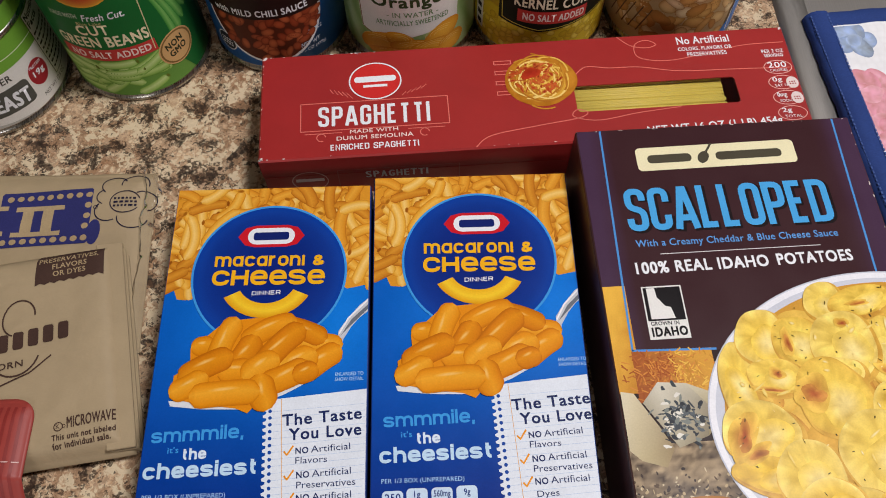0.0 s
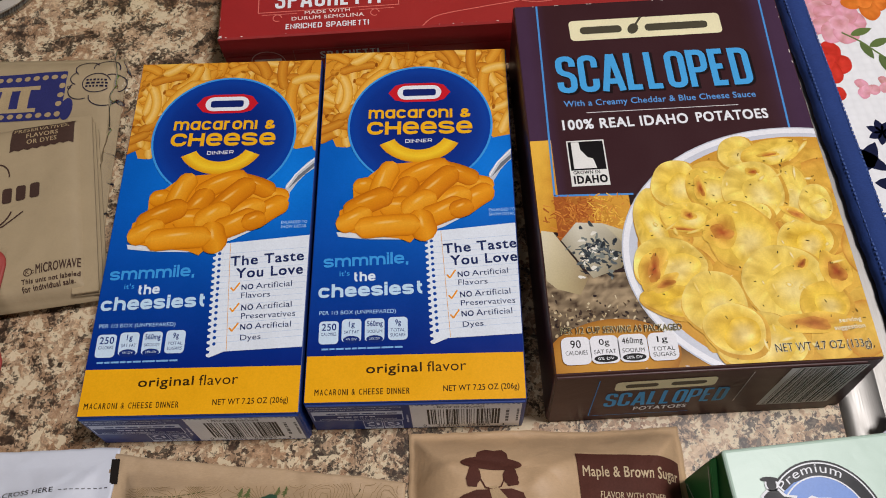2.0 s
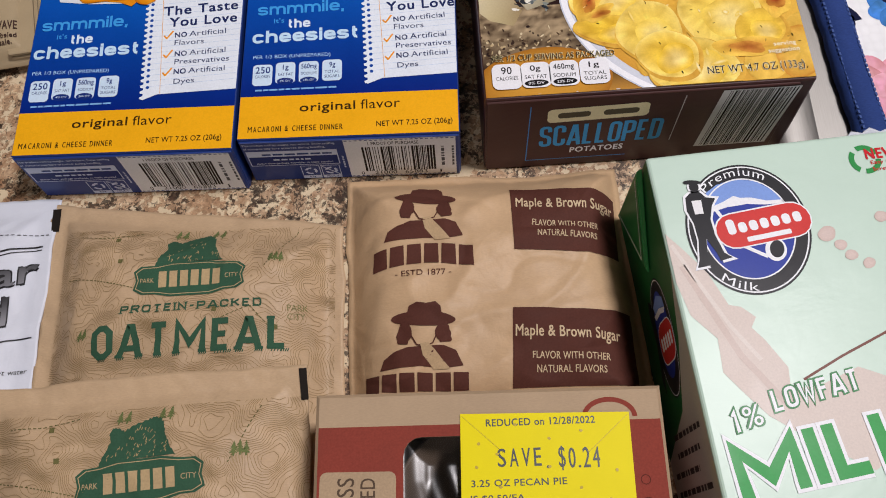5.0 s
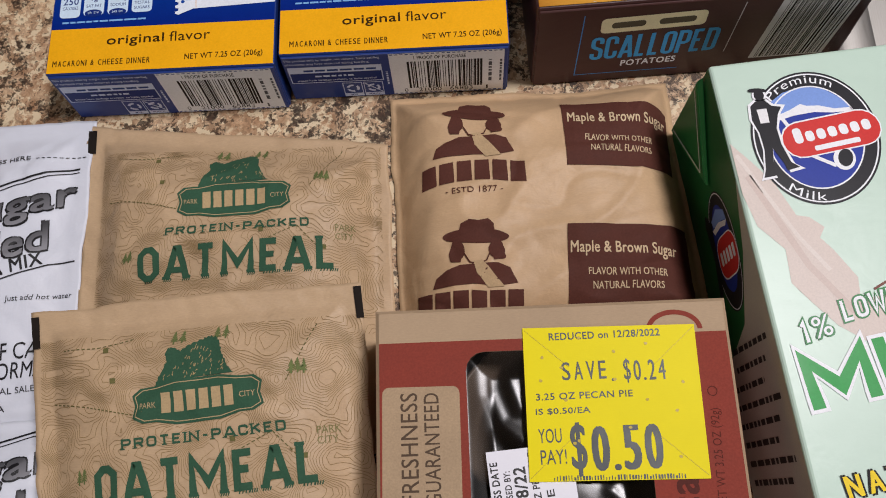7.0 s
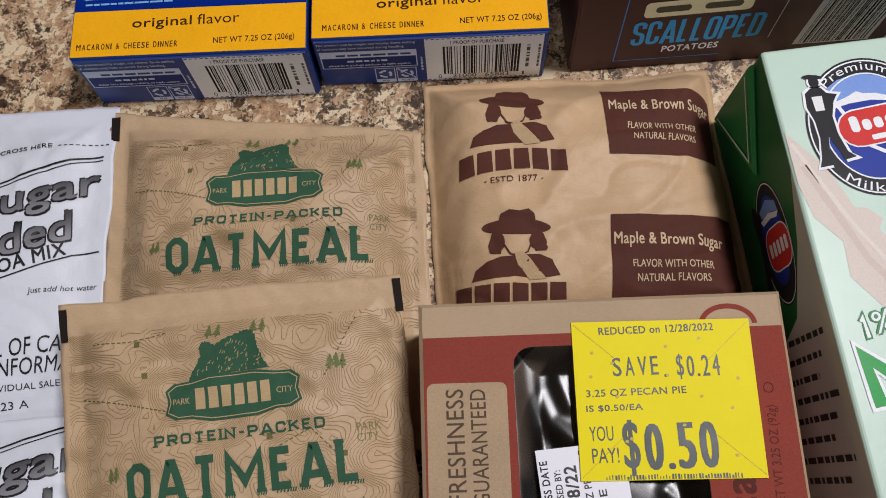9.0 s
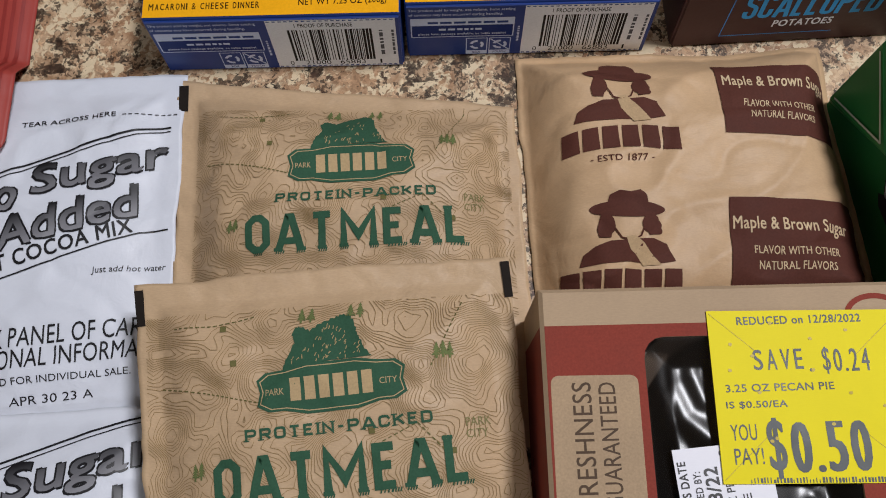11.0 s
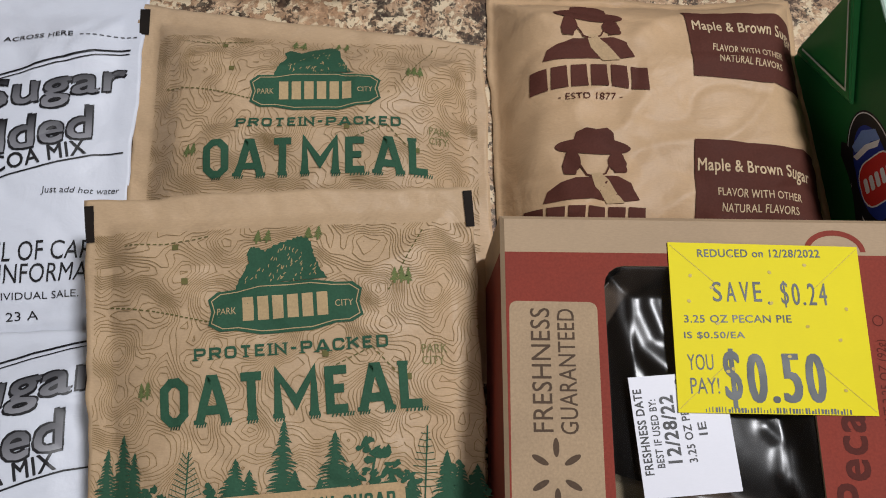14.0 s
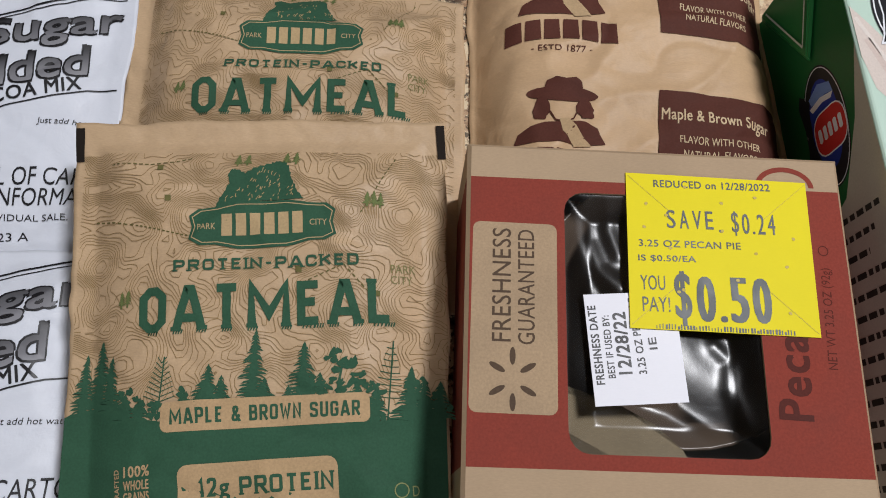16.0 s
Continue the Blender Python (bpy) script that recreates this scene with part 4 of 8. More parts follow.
    for k in range(22):
        s.rect(43.0 + k * 2.05, 28.7, 1.2, 0.5, navy, 2)
        s.rect(43.0 + k * 2.05, 1.3, 1.2, 0.5, navy, 2)
    s.text("1 PROOF OF PURCHASE", 52.4, 25.4, 20.5, 2.2, 0, BLACK, 2, 0.01)
    s.code(49.4, 5.0, 30, 19.0, 0, BLACK, 2, 9)
    s.text("0", 47.2, 2.4, 1.4, 2.6, 0, BLACK, 2)
    s.text("21000", 53.0, 2.4, 9.5, 2.6, 0, BLACK, 2)
    s.text("65883", 66.0, 2.4, 9.5, 2.6, 0, BLACK, 2)
    s.text("1", 81.0, 2.4, 0.7, 2.6, 0, BLACK, 2)
    s.bars(83.2, 8, 15, 2.4, 90, hx("55565c"), 2, 1, 2)
    s.bars(87.2, 8, 15, 1.6, 90, hx("55565c"), 2, 1, 12)
    s.bars(41.4, 9, 9, 1.4, 90, soft, 2, 1, 12)
    flap = part("end_flap", box_bm(0.6, -0.9, 0.5, W - 0.6, 0.4, H - 1.2, 0.25, 2.0, 1), NAVY, t, "glued navy end flap")
    s.surf = front_of(H, 2.0, -0.9)
    s.done("end_print", INK_GLOSS, flap, "white bar code panel and small print")
    return t


macaroni_box(at_mm(-90.2, -0.8), "blue macaroni and cheese box on granite beside popcorn bags")
macaroni_box(at_mm(1.1, 2.9), "blue macaroni and cheese box between its twin and the scalloped potatoes", 1.8)


# ---- scalloped potatoes ----
def potato_box():
    W, D, H = 127.0, 187.0, 47.0
    t = thing("scalloped_potatoes_box", at_mm(100.8, 7.2, 0, 1.9), "dark brown scalloped potatoes box with a bowl pictured, worn corners", "food box")
    part("carton", box_bm(0, 0, 0, W, D, H, 1.0, 5.0), MAROON, t)
    top = top_of(H)
    clip = (0.7, 0.7, W - 0.7, D - 0.7)
    s = Sheet(top, 0, clip)
    dark, plum = hx("3d2226"), hx("4b3450")

    def ground(x, y):
        k = max(0, min(1, (abs(x - 63) - 48) / 8))
        return mix(dark, plum, 0.75 * k)
    s.grid(0, 78, W, D, 26, 6, ground, 0)
    s.grid(0, 0, W, 78, 12, 8, lambda x, y: mix(hx("2b1a18"), hx("c08a3a"), max(0, min(1, (12 - y) / 12))), 0)
    s.done("printed_panel", INK_GLOSS, t, "dark plum printed front")
    # cheeses photographed beside the bowl
    s = Sheet(top, 0, clip)
    rnd = random.Random(8)
    def board(x, y):
        k = 0.5 + 0.7 * noise.noise((0.12 * x, 0.4 * y, 2.2)) + 0.5 * noise.noise((0.5 * x, 0.9 * y, 6.2))
        return mix(hx("3a281c"), hx("c0a884"), max(0, min(1, k)) * max(0, min(1, (y - 14) / 14)))
    s.grid(0, 12, 44, 42, 30, 24, board, 1)
    s.grid(0, 62, 10, 108, 5, 16, lambda x, y: mix(hx("f2bc48"), hx("c07a1e"), max(0, min(1, 0.06 * x + (86 - y) / 60 + 0.3 * noise.noise((0.3 * x, 0.2 * y, 1.1))))), 1.5)
    s.grid(8, 58, 40, 79, 14, 10, lambda x, y: mix(hx("a85a24"), hx("dca03a"), max(0, min(1, (x - 14) / 20 + 0.6 * noise.noise((0.4 * x, 0.4 * y, 4.4))))), 1.6)
    for k in range(420):
        x, y = rnd.gauss(22, 8), rnd.gauss(69, 6)
        if 4 < x < 42 and y < 78:
            c = rnd.choice(("a4521e", "b5632a", "c4752c", "d98d3a") if x < 24 else ("d98d3a", "e7ad3f", "f0c050", "c98a2c"))
            a, l = rnd.uniform(0, 3.14), rnd.uniform(1.2, 3.6)
            s.line([(x, y), (x + l * math.cos(a), y + l * math.sin(a))], 0.5, hx(c), 2 + k * 0.004)
    s.poly([(1, 63), (6, 62), (14, 48), (18, 40), (14, 33), (5, 36), (1, 40)], [hx("e2d8ba"), hx("dccfac"), hx("c9b98f"), hx("9a8560"), hx("ab9870"), hx("c4b48a"), hx("d0c29c")], 4)
    s.poly([(9, 58), (16, 66), (27, 65), (34, 56), (32, 44), (20, 40)], [hx("b4ab94"), hx("ded8c4"), hx("d0c8b0"), hx("9c927a"), hx("8a7f66"), hx("b0a68c")], 5)
    s.poly([(27, 65), (36, 61), (37, 50), (32, 44), (34, 56)], [hx("d8cfb4"), hx("c9bd9c"), hx("a89a74"), hx("94865f"), hx("b5a882")], 5.05)
    for k in range(120):
        x, y = rnd.gauss(23, 4.6), rnd.gauss(51, 4.8)
        s.disc(x, y, rnd.uniform(0.4, 1.9), rnd.uniform(0.25, 1.0), hx(rnd.choice(("2a3036", "3c444a", "5a6266", "80867f", "e8e4d8"))), 5.2 + k * 0.006, 9, rnd.uniform(0, 180), wob=0.25, seed=k)
    for k in range(150):
        s.disc(rnd.uniform(0, 40), rnd.gauss(22, 4), rnd.uniform(0.3, 1.1), rnd.uniform(0.2, 0.7), hx(rnd.choice(("2a1d1a", "3a2a22", "d8c8a4", "bfa880", "5c4834"))), 3 + k * 0.004, 7, rnd.uniform(0, 180))
    s.disc(24, 6, 26, 16, hx("cf9636"), 5, 40, 0, hx("a86c22"), 0.02, 2)
    s.done("cheese_photograph", INK_GLOSS, t, "printed picture of cheddar and blue cheese", False, True)
    # the bowl
    s = Sheet(top, 0, clip)
    bx, by, rx, ry = 111, 47, 78, 61
    s.disc(bx, by, rx, ry, hx("e6e8ef"), 8, 90, 0, hx("ccd0dc"))
    s.ring(bx, by, rx - 0.6, ry - 0.6, 2.4, hx("f2f3f8"), 9, 90)
    s.disc(bx + 1, by, rx - 5.5, ry - 5.0, hx("e8b84a"), 9.5, 90, 0, hx("d49a38"))
    # a mass of sauce and half-hidden slices, then the slices on top of it
    for k in range(60):
        a, q = rnd.uniform(0, 6.28), rnd.random() ** 0.5
        x, y = bx + q * (rx - 17) * math.cos(a), by + q * (ry - 14) * math.sin(a)
        a, b, r = rnd.uniform(8, 13), rnd.uniform(6, 10), rnd.uniform(0, 180)
        s.disc(x, y, a, b, mix(hx("e0a63a"), hx("f0c85a"), rnd.random()), 9.65 + k * 0.1, 24, r, hx(rnd.choice(("e8bc50", "dca83c", "d08f34"))), 0.05, k, 0.25)
    slices = ((89.7, 95.7, 7.5, 7.6, 0), (104.7, 95.4, 11.4, 6.0, -8), (47.3, 64.4, 6.3, 14.3, 0), (60.7, 81.8, 9.0, 11.2, 10), (74.7, 79.6, 8.7, 9.8, 0), (108.0, 73.8, 7.0, 12.6, 15), (92.9, 76.7, 12.3, 12.6, 0), (89.5, 65.7, 7.2, 5.5, 0), (62.4, 65.6, 9.3, 6.8, 5), (83.2, 56.0, 12.7, 14.3, 0), (51.5, 44.2, 13.5, 10.9, -10), (108.3, 51.4, 10.6, 9.0, -35), (52.6, 27.9, 13.3, 6.1, 10), (66.8, 26.3, 11.1, 13.0, 0), (117.6, 69.3, 6.0, 8.2, 0), (95.5, 34.0, 14.7, 14.8, 8), (81.0, 9.1, 15.1, 11.6, 0), (72.3, 14.9, 10.8, 9.6, 0), (109.7, 24.2, 8.4, 8.2, 0))
    for k, (x, y, a, b, r) in enumerate(slices):
        pale = mix(hx("f0c438"), hx("f8da66"), rnd.random())
        a, b = a * 1.12, b * 1.12
        low = rnd.choice(("d49a34", "dca63c", "c88c30"))
        s.disc(x + 0.7, y - 1.1, a + 1.0, b + 1.0, hx(low), 17 + k * 0.3, 40, -r, hx("dfae44"), 0.045, k, 0.3)
        s.disc(x, y, a, b, pale, 17.1 + k * 0.3, 44, -r, hx(rnd.choice(("eec858", "e8bc4a", "f2d470"))), 0.045, k, 0.32)
        s.disc(x + a * 0.2, y - b * 0.2, a * 0.62, b * 0.6, mix(pale, hx("fbeaa8"), 0.6), 17.2 + k * 0.3, 30, -r + 20, pale, 0.08, k + 40, 0.25, True)
    # browned patches on some slices, fading out
    for k, (x, y, a, b, r) in enumerate(((75.1, 57.8, 5.1, 4.6, 0), (44.6, 42.6, 3.1, 7.5, 20), (48.4, 35.9, 4.3, 1.9, -25), (70.4, 79.0, 1.4, 4.6, 0), (94.3, 86.0, 1.8, 1.5, 0), (103.3, 94.2, 3.4, 0.8, -6), (104.4, 41.5, 2.9, 1.4, -35), (117.4, 37.4, 3.6, 6.3, 0), (103.0, 15.9, 7.5, 3.3, 0), (59.8, 60.1, 5.3, 0.8, 8), (63.2, 66.5, 2.2, 1.6, 0), (107.8, 64.3, 4.1, 1.6, 30))):
        s.disc(x, y, a * 1.55, b * 1.55, hx("cc8430"), 23.6 + 0.1 * k, 28, -r, hx("eec24e"), 0.14, k, 0.3, True)
        s.disc(x + 0.4, y - 0.3, a * 0.85, b * 0.8, hx(("a8501e", "a4481c", "b4682a")[k % 3]), 23.65 + 0.1 * k, 24, -r, hx("d08e38"), 0.2, k + 9, 0.4, True)
    for k in range(40):
        x, y = rnd.uniform(44, 122), rnd.uniform(4, 100)
        if ((x - bx) / 68) ** 2 + ((y - by) / 52) ** 2 < 0.95:
            s.disc(x, y, rnd.uniform(1, 4), rnd.uniform(0.4, 1.0), hx(rnd.choice(("f8e6a4", "f4da84", "faeebc"))), 25.16 + 0.0012 * k, 12, rnd.uniform(0, 180), hx("f0cc58"), 0.12, k, 0, True)
    for k in range(130):
        x, y = rnd.uniform(36, 124), rnd.uniform(2, 106)
        if ((x - bx) / 71) ** 2 + ((y - by) / 55) ** 2 < 0.98:
            s.disc(x, y, rnd.uniform(0.25, 1.0), rnd.uniform(0.12, 0.3), hx(rnd.choice(("4c4a18", "6b5a1c", "3e3a14", "5a4a18", "f4dc90"))), 25.2 + 0.004 * k, 6, rnd.uniform(0, 180))
    s.done("bowl_photograph", INK_GLOSS, t, "printed picture of potato slices in a white bowl", False, True)
    # lettering
    s = Sheet(top, 0, clip)
    s.rect(25.6, 163.4, 72.3, 12.3, hx("f1e9bf"), 2, 0.4, 2.2)
    s.rect(30.5, 167.2, 20, 4.4, hx("4f4a3c"), 3, 0.4, 2.0)
    s.rect(61.5, 167.2, 30, 4.4, hx("4f4a3c"), 3, 0.4, 2.0)
    s.disc(55.8, 169.2, 2.4, 3.4, hx("4f4a3c"), 3, 20, -30)
    s.line([(57.6, 172), (60.4, 176.2)], 1.0, hx("4f4a3c"), 3)
    s.block("SCALLOPED", 17.3, 132.5, 89.8, 21.4, -0.2, hx("1d1416"), 1.6, 3.0, 0.36, 3.0, 4, 0, 0, 0.4)
    s.block("SCALLOPED", 16.4, 133.2, 89.8, 21.4, -0.2, hx("4aa8e6"), 3, 3.0, 0.36, 3.0, 4)
    s.text("With a Creamy Cheddar & Blue Cheese Sauce", 18.1, 124.6, 86.9, 4.3, 0, hx("5f9fe0"), 3, 0.012)
    s.rect(27.6, 121.6, 68.6, 0.35, hx("d9d6d8"), 3)
    s.text("100% REAL IDAHO", 16.2, 113.0, 56.0, 5.2, 0.4, WHITE, 3, 0.04)
    s.text("POTATOES", 76.2, 113.6, 31.8, 5.1, 0.4, WHITE, 3, 0.04)
    for pts in ([(11.3, 186), (8.6, 79.5)], [(8.6, 79.5), (42, 78.4)], [(119, 186), (115.9, 108)]):
        s.line(pts, 0.9, hx("4f93d8"), 2)
    s.rect(16.6, 83.6, 16.6, 23.4, hx("ecebe6"), 2)
    s.rect(17.2, 91.6, 15.4, 14.8, hx("171416"), 3)
    s.poly([(18.6, 106.2), (22.0, 106.2), (22.4, 102), (25.2, 98), (27.4, 97.4), (28.6, 92.4), (18.6, 92.4)], hx("ecebe6"), 4)
    s.text("GROWN IN", 18.0, 89.6, 11.5, 1.7, 0, hx("171416"), 4, 0.02)
    s.text("IDAHO", 18.0, 84.9, 14.2, 3.8, 0.4, hx("171416"), 4, 0.05)
    s.text("PER 1/2 CUP SERVING AS PACKAGED", 4.2, 16.3, 47.4, 2.8, -0.8, hx("e9d9a0"), 26, 0.03)
    s.text("PER 1/2 CUP SERVING AS PACKAGED", 4.2, 16.4, 47.4, 2.6, -0.8, BLACK, 27)
    for x, a, b, c in ((3.6, "90", "CALORIES", ""), (14.7, "0g", "SAT FAT", "0% DV"), (25.7, "460mg", "SODIUM", "20% DV"), (37.4, "1g", "TOTAL", "SUGARS")):
        s.rect(x, 3.6, 11.4, 11.4, hx("ececf0"), 26, 0, 2.6)
        big = 8.0 if a == "460mg" else 4.0
        s.text(a, x + (11.4 - big) / 2, 10.4, big, 3.2, 0, BLACK, 27, 0.01)
        s.text(b, x + 1.4, 7.6, 8.6, 1.7, 0, BLACK, 27)
        if c == "SUGARS":
            s.text(c, x + 1.4, 5.3, 8.6, 1.7, 0, BLACK, 27)
        elif c:
            s.disc(x + 5.7, 5.6, 4.6, 1.5, BLACK, 27, 20)
            s.text(c, x + 2.6, 5.0, 6.2, 1.2, 0, WHITE, 28)
    for dx, c, l, b in ((0.15, hx("f3e7b8"), 26, 0.03), (0, BLACK, 27, 0.0)):
        s.text("NET WT 4.7 OZ (133g)", 86.0, 3.4, 37.0, 4.4, 0.6, c, l, b)
    s.text("serving", 113.2, 14.6, 8.6, 2.3, 2.0, hx("f6edc8"), 26, 0.02)
    s.text("suggestion", 110.6, 11.6, 12.0, 2.3, 2.0, hx("f6edc8"), 26, 0.02)
    s.done("front_lettering", INK_GLOSS, t, "blue and white printed words, cream brand strip", True)
    s = Sheet(top, 0, clip)
    scuffs(s, (((1, 1), (W - 1, 1)), ((1, D - 1), (W - 1, D - 1)), ((W - 1, 1), (W - 1, D))), 14, 4, hx("cfc6c0"))
    s.done("worn_edge", INK_GLOSS, t, "pale scuffs along the edges", False, True)
    # end panel
    flap = part("end_flap", box_bm(0.8, -0.9, 0.6, W - 6, 0.5, H - 1.5, 0.3, 5.0, 1), MAROON, t, "glued brown end flap")
    s = Sheet(front_of(H, 5.0, -0.9), 0, (0.5, 0.5, W - 1, H - 0.8))
    s.rect(25, 31, 40, 8.5, hx("f1e9bf"), 1, 1.5, 2)
    s.rect(29, 33.6, 13, 3.4, hx("5a5444"), 2, 1.5, 1.5)
    s.rect(47, 34.0, 14, 3.4, hx("5a5444"), 2, 1.5, 1.5)
    s.block("SCALLOPED", 22.6, 14.8, 50, 14.0, 1.0, hx("4aa8e6"), 2, 1.7, 0.4, 1.7, 4)
    s.text("POTATOES", 36, 9.6, 22, 3.6, 1.0, WHITE, 2, 0.03)
    s.line([(18, 42), (17.6, 5.5), (60, 5.5)], 0.4, hx("4f93d8"), 1)
    s.line([(78, 43), (77, 14)], 0.4, hx("c9c3c4"), 1)
    s.poly([(88.5, 8), (118.5, 8), (122, 44.5), (92, 44.5)], hx("d8d8da"), 1)
    s.code(90.6, 8.6, 26.5, 35.4, 0, BLACK, 2, 4, 0.12)
    s.done("end_print", INK_GLOSS, flap, "bar code and blue printed words", True)


potato_box()


# ---- spaghetti ----
def hole_ring(x0, y0, x1, y1, hx0, hy0, hx1, hy1, r):
    """The quads of a rectangle round a hole with rounded corners."""
    inner, outer = [], []
    for cx, cy, a0, ox, oy in ((hx1 - r, hy0 + r, -90, x1, y0), (hx1 - r, hy1 - r, 0, x1, y1), (hx0 + r, hy1 - r, 90, x0, y1), (hx0 + r, hy0 + r, 180, x0, y0)):
        for k in range(5):
            a = radians(a0 + 22.5 * k)
            p = (cx + r * math.cos(a), cy + r * math.sin(a))
            inner.append(p)
            vertical_first = a0 in (-90, 90)
            if k == 0:
                outer.append((p[0], oy) if vertical_first else (ox, p[1]))
            elif k == 4:
                outer.append((ox, p[1]) if vertical_first else (p[0], oy))
            else:
                outer.append((ox, oy))
    return inner, outer


def window_box(t, W, D, H, hole, r, mat, inside, depth, lean=0.0, bevel=0.8):
    """A carton whose top has a cut-out that opens into a well."""
    hx0, hy0, hx1, hy1 = hole
    part("carton", box_bm(0, 0, 0, W, D, H - depth, 0.4, lean), mat, t)
    bm = bmesh.new()
    inner, outer = hole_ring(0, 0, W, D, hx0, hy0, hx1, hy1, r)
    mm = lambda p, z: (p[0] / 1000, p[1] / 1000, z / 1000)  # noqa: E731
    n = len(inner)
    vi = [bm.verts.new(mm(p, H)) for p in inner]
    vl = [bm.verts.new(mm(p, H - 0.7)) for p in inner]
    inset = lambda p: (min(max(p[0], bevel), W - bevel), min(max(p[1], bevel), D - bevel))  # noqa: E731
    vo = [bm.verts.new(mm(inset(p), H)) for p in outer]
    vs = [bm.verts.new(mm(p, H - bevel)) for p in outer]
    vb = [bm.verts.new(mm(p, H - depth + 0.2)) for p in outer]
    vk = [bm.verts.new(mm(inset(p), H - 0.7)) for p in outer]
    for k in range(n):
        for a, b in ((vi, vo), (vo, vs), (vs, vb), (vl, vi), (vk, vl)):
            try:
                bm.faces.new((a[k - 1], b[k - 1], b[k], a[k]))
            except ValueError:
                pass
    bmesh.ops.remove_doubles(bm, verts=bm.verts[:], dist=1e-6)
    bmesh.ops.recalc_face_normals(bm, faces=bm.faces[:])
    return part("top_panel", bm, mat, t)


def ring_print(s, outer, hole, r, col, lay):
    inner, out = hole_ring(*outer, *hole, r)
    for k in range(len(inner)):
        s.poly([inner[k - 1], out[k - 1], out[k], inner[k]] if out[k - 1] != out[k] else [inner[k - 1], out[k], inner[k]], col, lay)


def spaghetti_box():
    W, D, H = 268.0, 64.0, 32.5
    t = thing("spaghetti_box", at_mm(-54, 191.5, 0, 2.5), "red spaghetti box with a clear window, behind the macaroni boxes", "food box")
    hole = (155.3, 17.6, 236, 33.5)
    window_box(t, W, D, H, hole, 2.0, SCARLET, SCARLET, 14)
    top = top_of(H)
    s = Sheet(top, 0, (0.8, 0.8, W - 0.8, D - 0.8))
    line = hx("e0766a")
    red = hx("d2322f")
    s.ring(57, 44.5, 13.2, 11.6, 0.7, WHITE, 2)
    s.disc(57, 44.5, 12.4, 10.8, red, 1, 50)
    s.rect(46.5, 43.8, 21, 3.6, WHITE, 2, 0.5, 1.6)
    s.rect(51, 40.6, 12, 1.5, WHITE, 2, 0.5)
    s.border(19.8, 15.6, 72.8, 17.0, 0.5, line, 1, 0.2)
    s.block("SPAGHETTI", 28.5, 18.2, 54.6, 11.8, -0.3, WHITE, 2, 1.7, 0.75, 1.5, 3)
    s.text("MADE WITH", 44, 13.3, 23.2, 2.1, 0.6, hx("f2dcd6"), 2, 0.02)
    s.text("DURUM SEMOLINA", 37.4, 9.6, 37, 2.3, 0.3, hx("f2dcd6"), 2, 0.02)
    s.block("ENRICHED SPAGHETTI", 34.4, 4.0, 42.4, 3.4, -0.2, WHITE, 2, 0.55, 0.75, 0.6, 3)
    for x in (30, 80):
        s.ring(x, 11.8, 2.4, 2.4, 0.5, line, 1, 24, 0, 300)
        s.line([(x - 8, 14.2), (x + 10, 14.2)], 0.4, line, 1)
    for k in range(5):
        s.line([(36 + 2.4 * k, 38 - k * 0.9), (34.5 + 2 * k, 40.5 - k * 0.6)], 0.35, line, 1)
        s.line([(70 + 2.4 * k, 34.4 + k * 0.9), (72.0 + 2.6 * k, 36.6 + k)], 0.35, line, 1)
    def flow(p):
        """A smooth curve through the points."""
        q = [p[0]] + p + [p[-1]]
        return [tuple(0.5 * (2 * b[i] + (c[i] - a[i]) * u + (2 * a[i] - 5 * b[i] + 4 * c[i] - d[i]) * u * u + (3 * b[i] - a[i] - 3 * c[i] + d[i]) * u ** 3) for i in (0, 1)) for a, b, c, d in zip(q, q[1:], q[2:], q[3:]) for u in (0, 0.17, 0.33, 0.5, 0.67, 0.83)] + [p[-1]]
    pts = [(156, 39), (163, 45), (175, 43.5), (190, 43), (210, 39), (240, 38), (266, 37)]
    s.line(flow(pts), 0.5, line, 1)
    s.line(flow([(182, 63), (188, 57), (196, 55), (201, 57), (196, 60), (190, 57), (191, 49), (205, 46), (225, 49), (245, 53), (266, 53.5)]), 0.5, line, 1)
    s.line(flow([(104, 0.8), (112, 7), (135, 11), (155, 14), (160, 17), (155, 19), (153, 15), (165, 12), (185, 15), (206, 17)]), 0.5, line, 1)
    for k in range(4):
        s.border(117, 30.5 + 6.4 * k, 9, 2.6, 0.5, line, 1, 0)
    s.text("No Artificial", 212, 55.8, 26.9, 4.8, 0.4, WHITE, 2, 0.02)
    s.text("COLORS, FLAVORS OR", 211.7, 51.2, 27.6, 2.6, 0.2, WHITE, 2, 0.02)
    s.text("PRESERVATIVES", 215.8, 47.8, 20.1, 2.5, 0.2, WHITE, 2, 0.02)
    s.text("NET WT 16 OZ (1 LB) 454g", 187.2, 1.0, 66, 5.4, 1.2, WHITE, 2, 0.02)
    s.text("PER 2 OZ", 253.6, 47.0, 11.0, 2.1, 0, WHITE, 2, 0.02)
    s.text("SERVING", 254.2, 44.2, 9.6, 2.1, 0, WHITE, 2, 0.02)
    for y, a, b in ((33.6, "200", "CALORIES"), (24.0, "0g", "SAT FAT"), (14.6, "0mg", "SODIUM"), (5.2, "2g", "TOTAL")):
        s.ring(259.3, y + 4.0, 7.2, 4.4, 0.4, hx("e9b8ae"), 1, 30)
        s.text(a, 254.6, y + 3.8, 9.2 if a == "200" else 4.6, 3.4, 0, WHITE, 2, 0.02)
        s.text(b, 255, y + 1.3, 8.6, 1.6, 0, WHITE, 2)
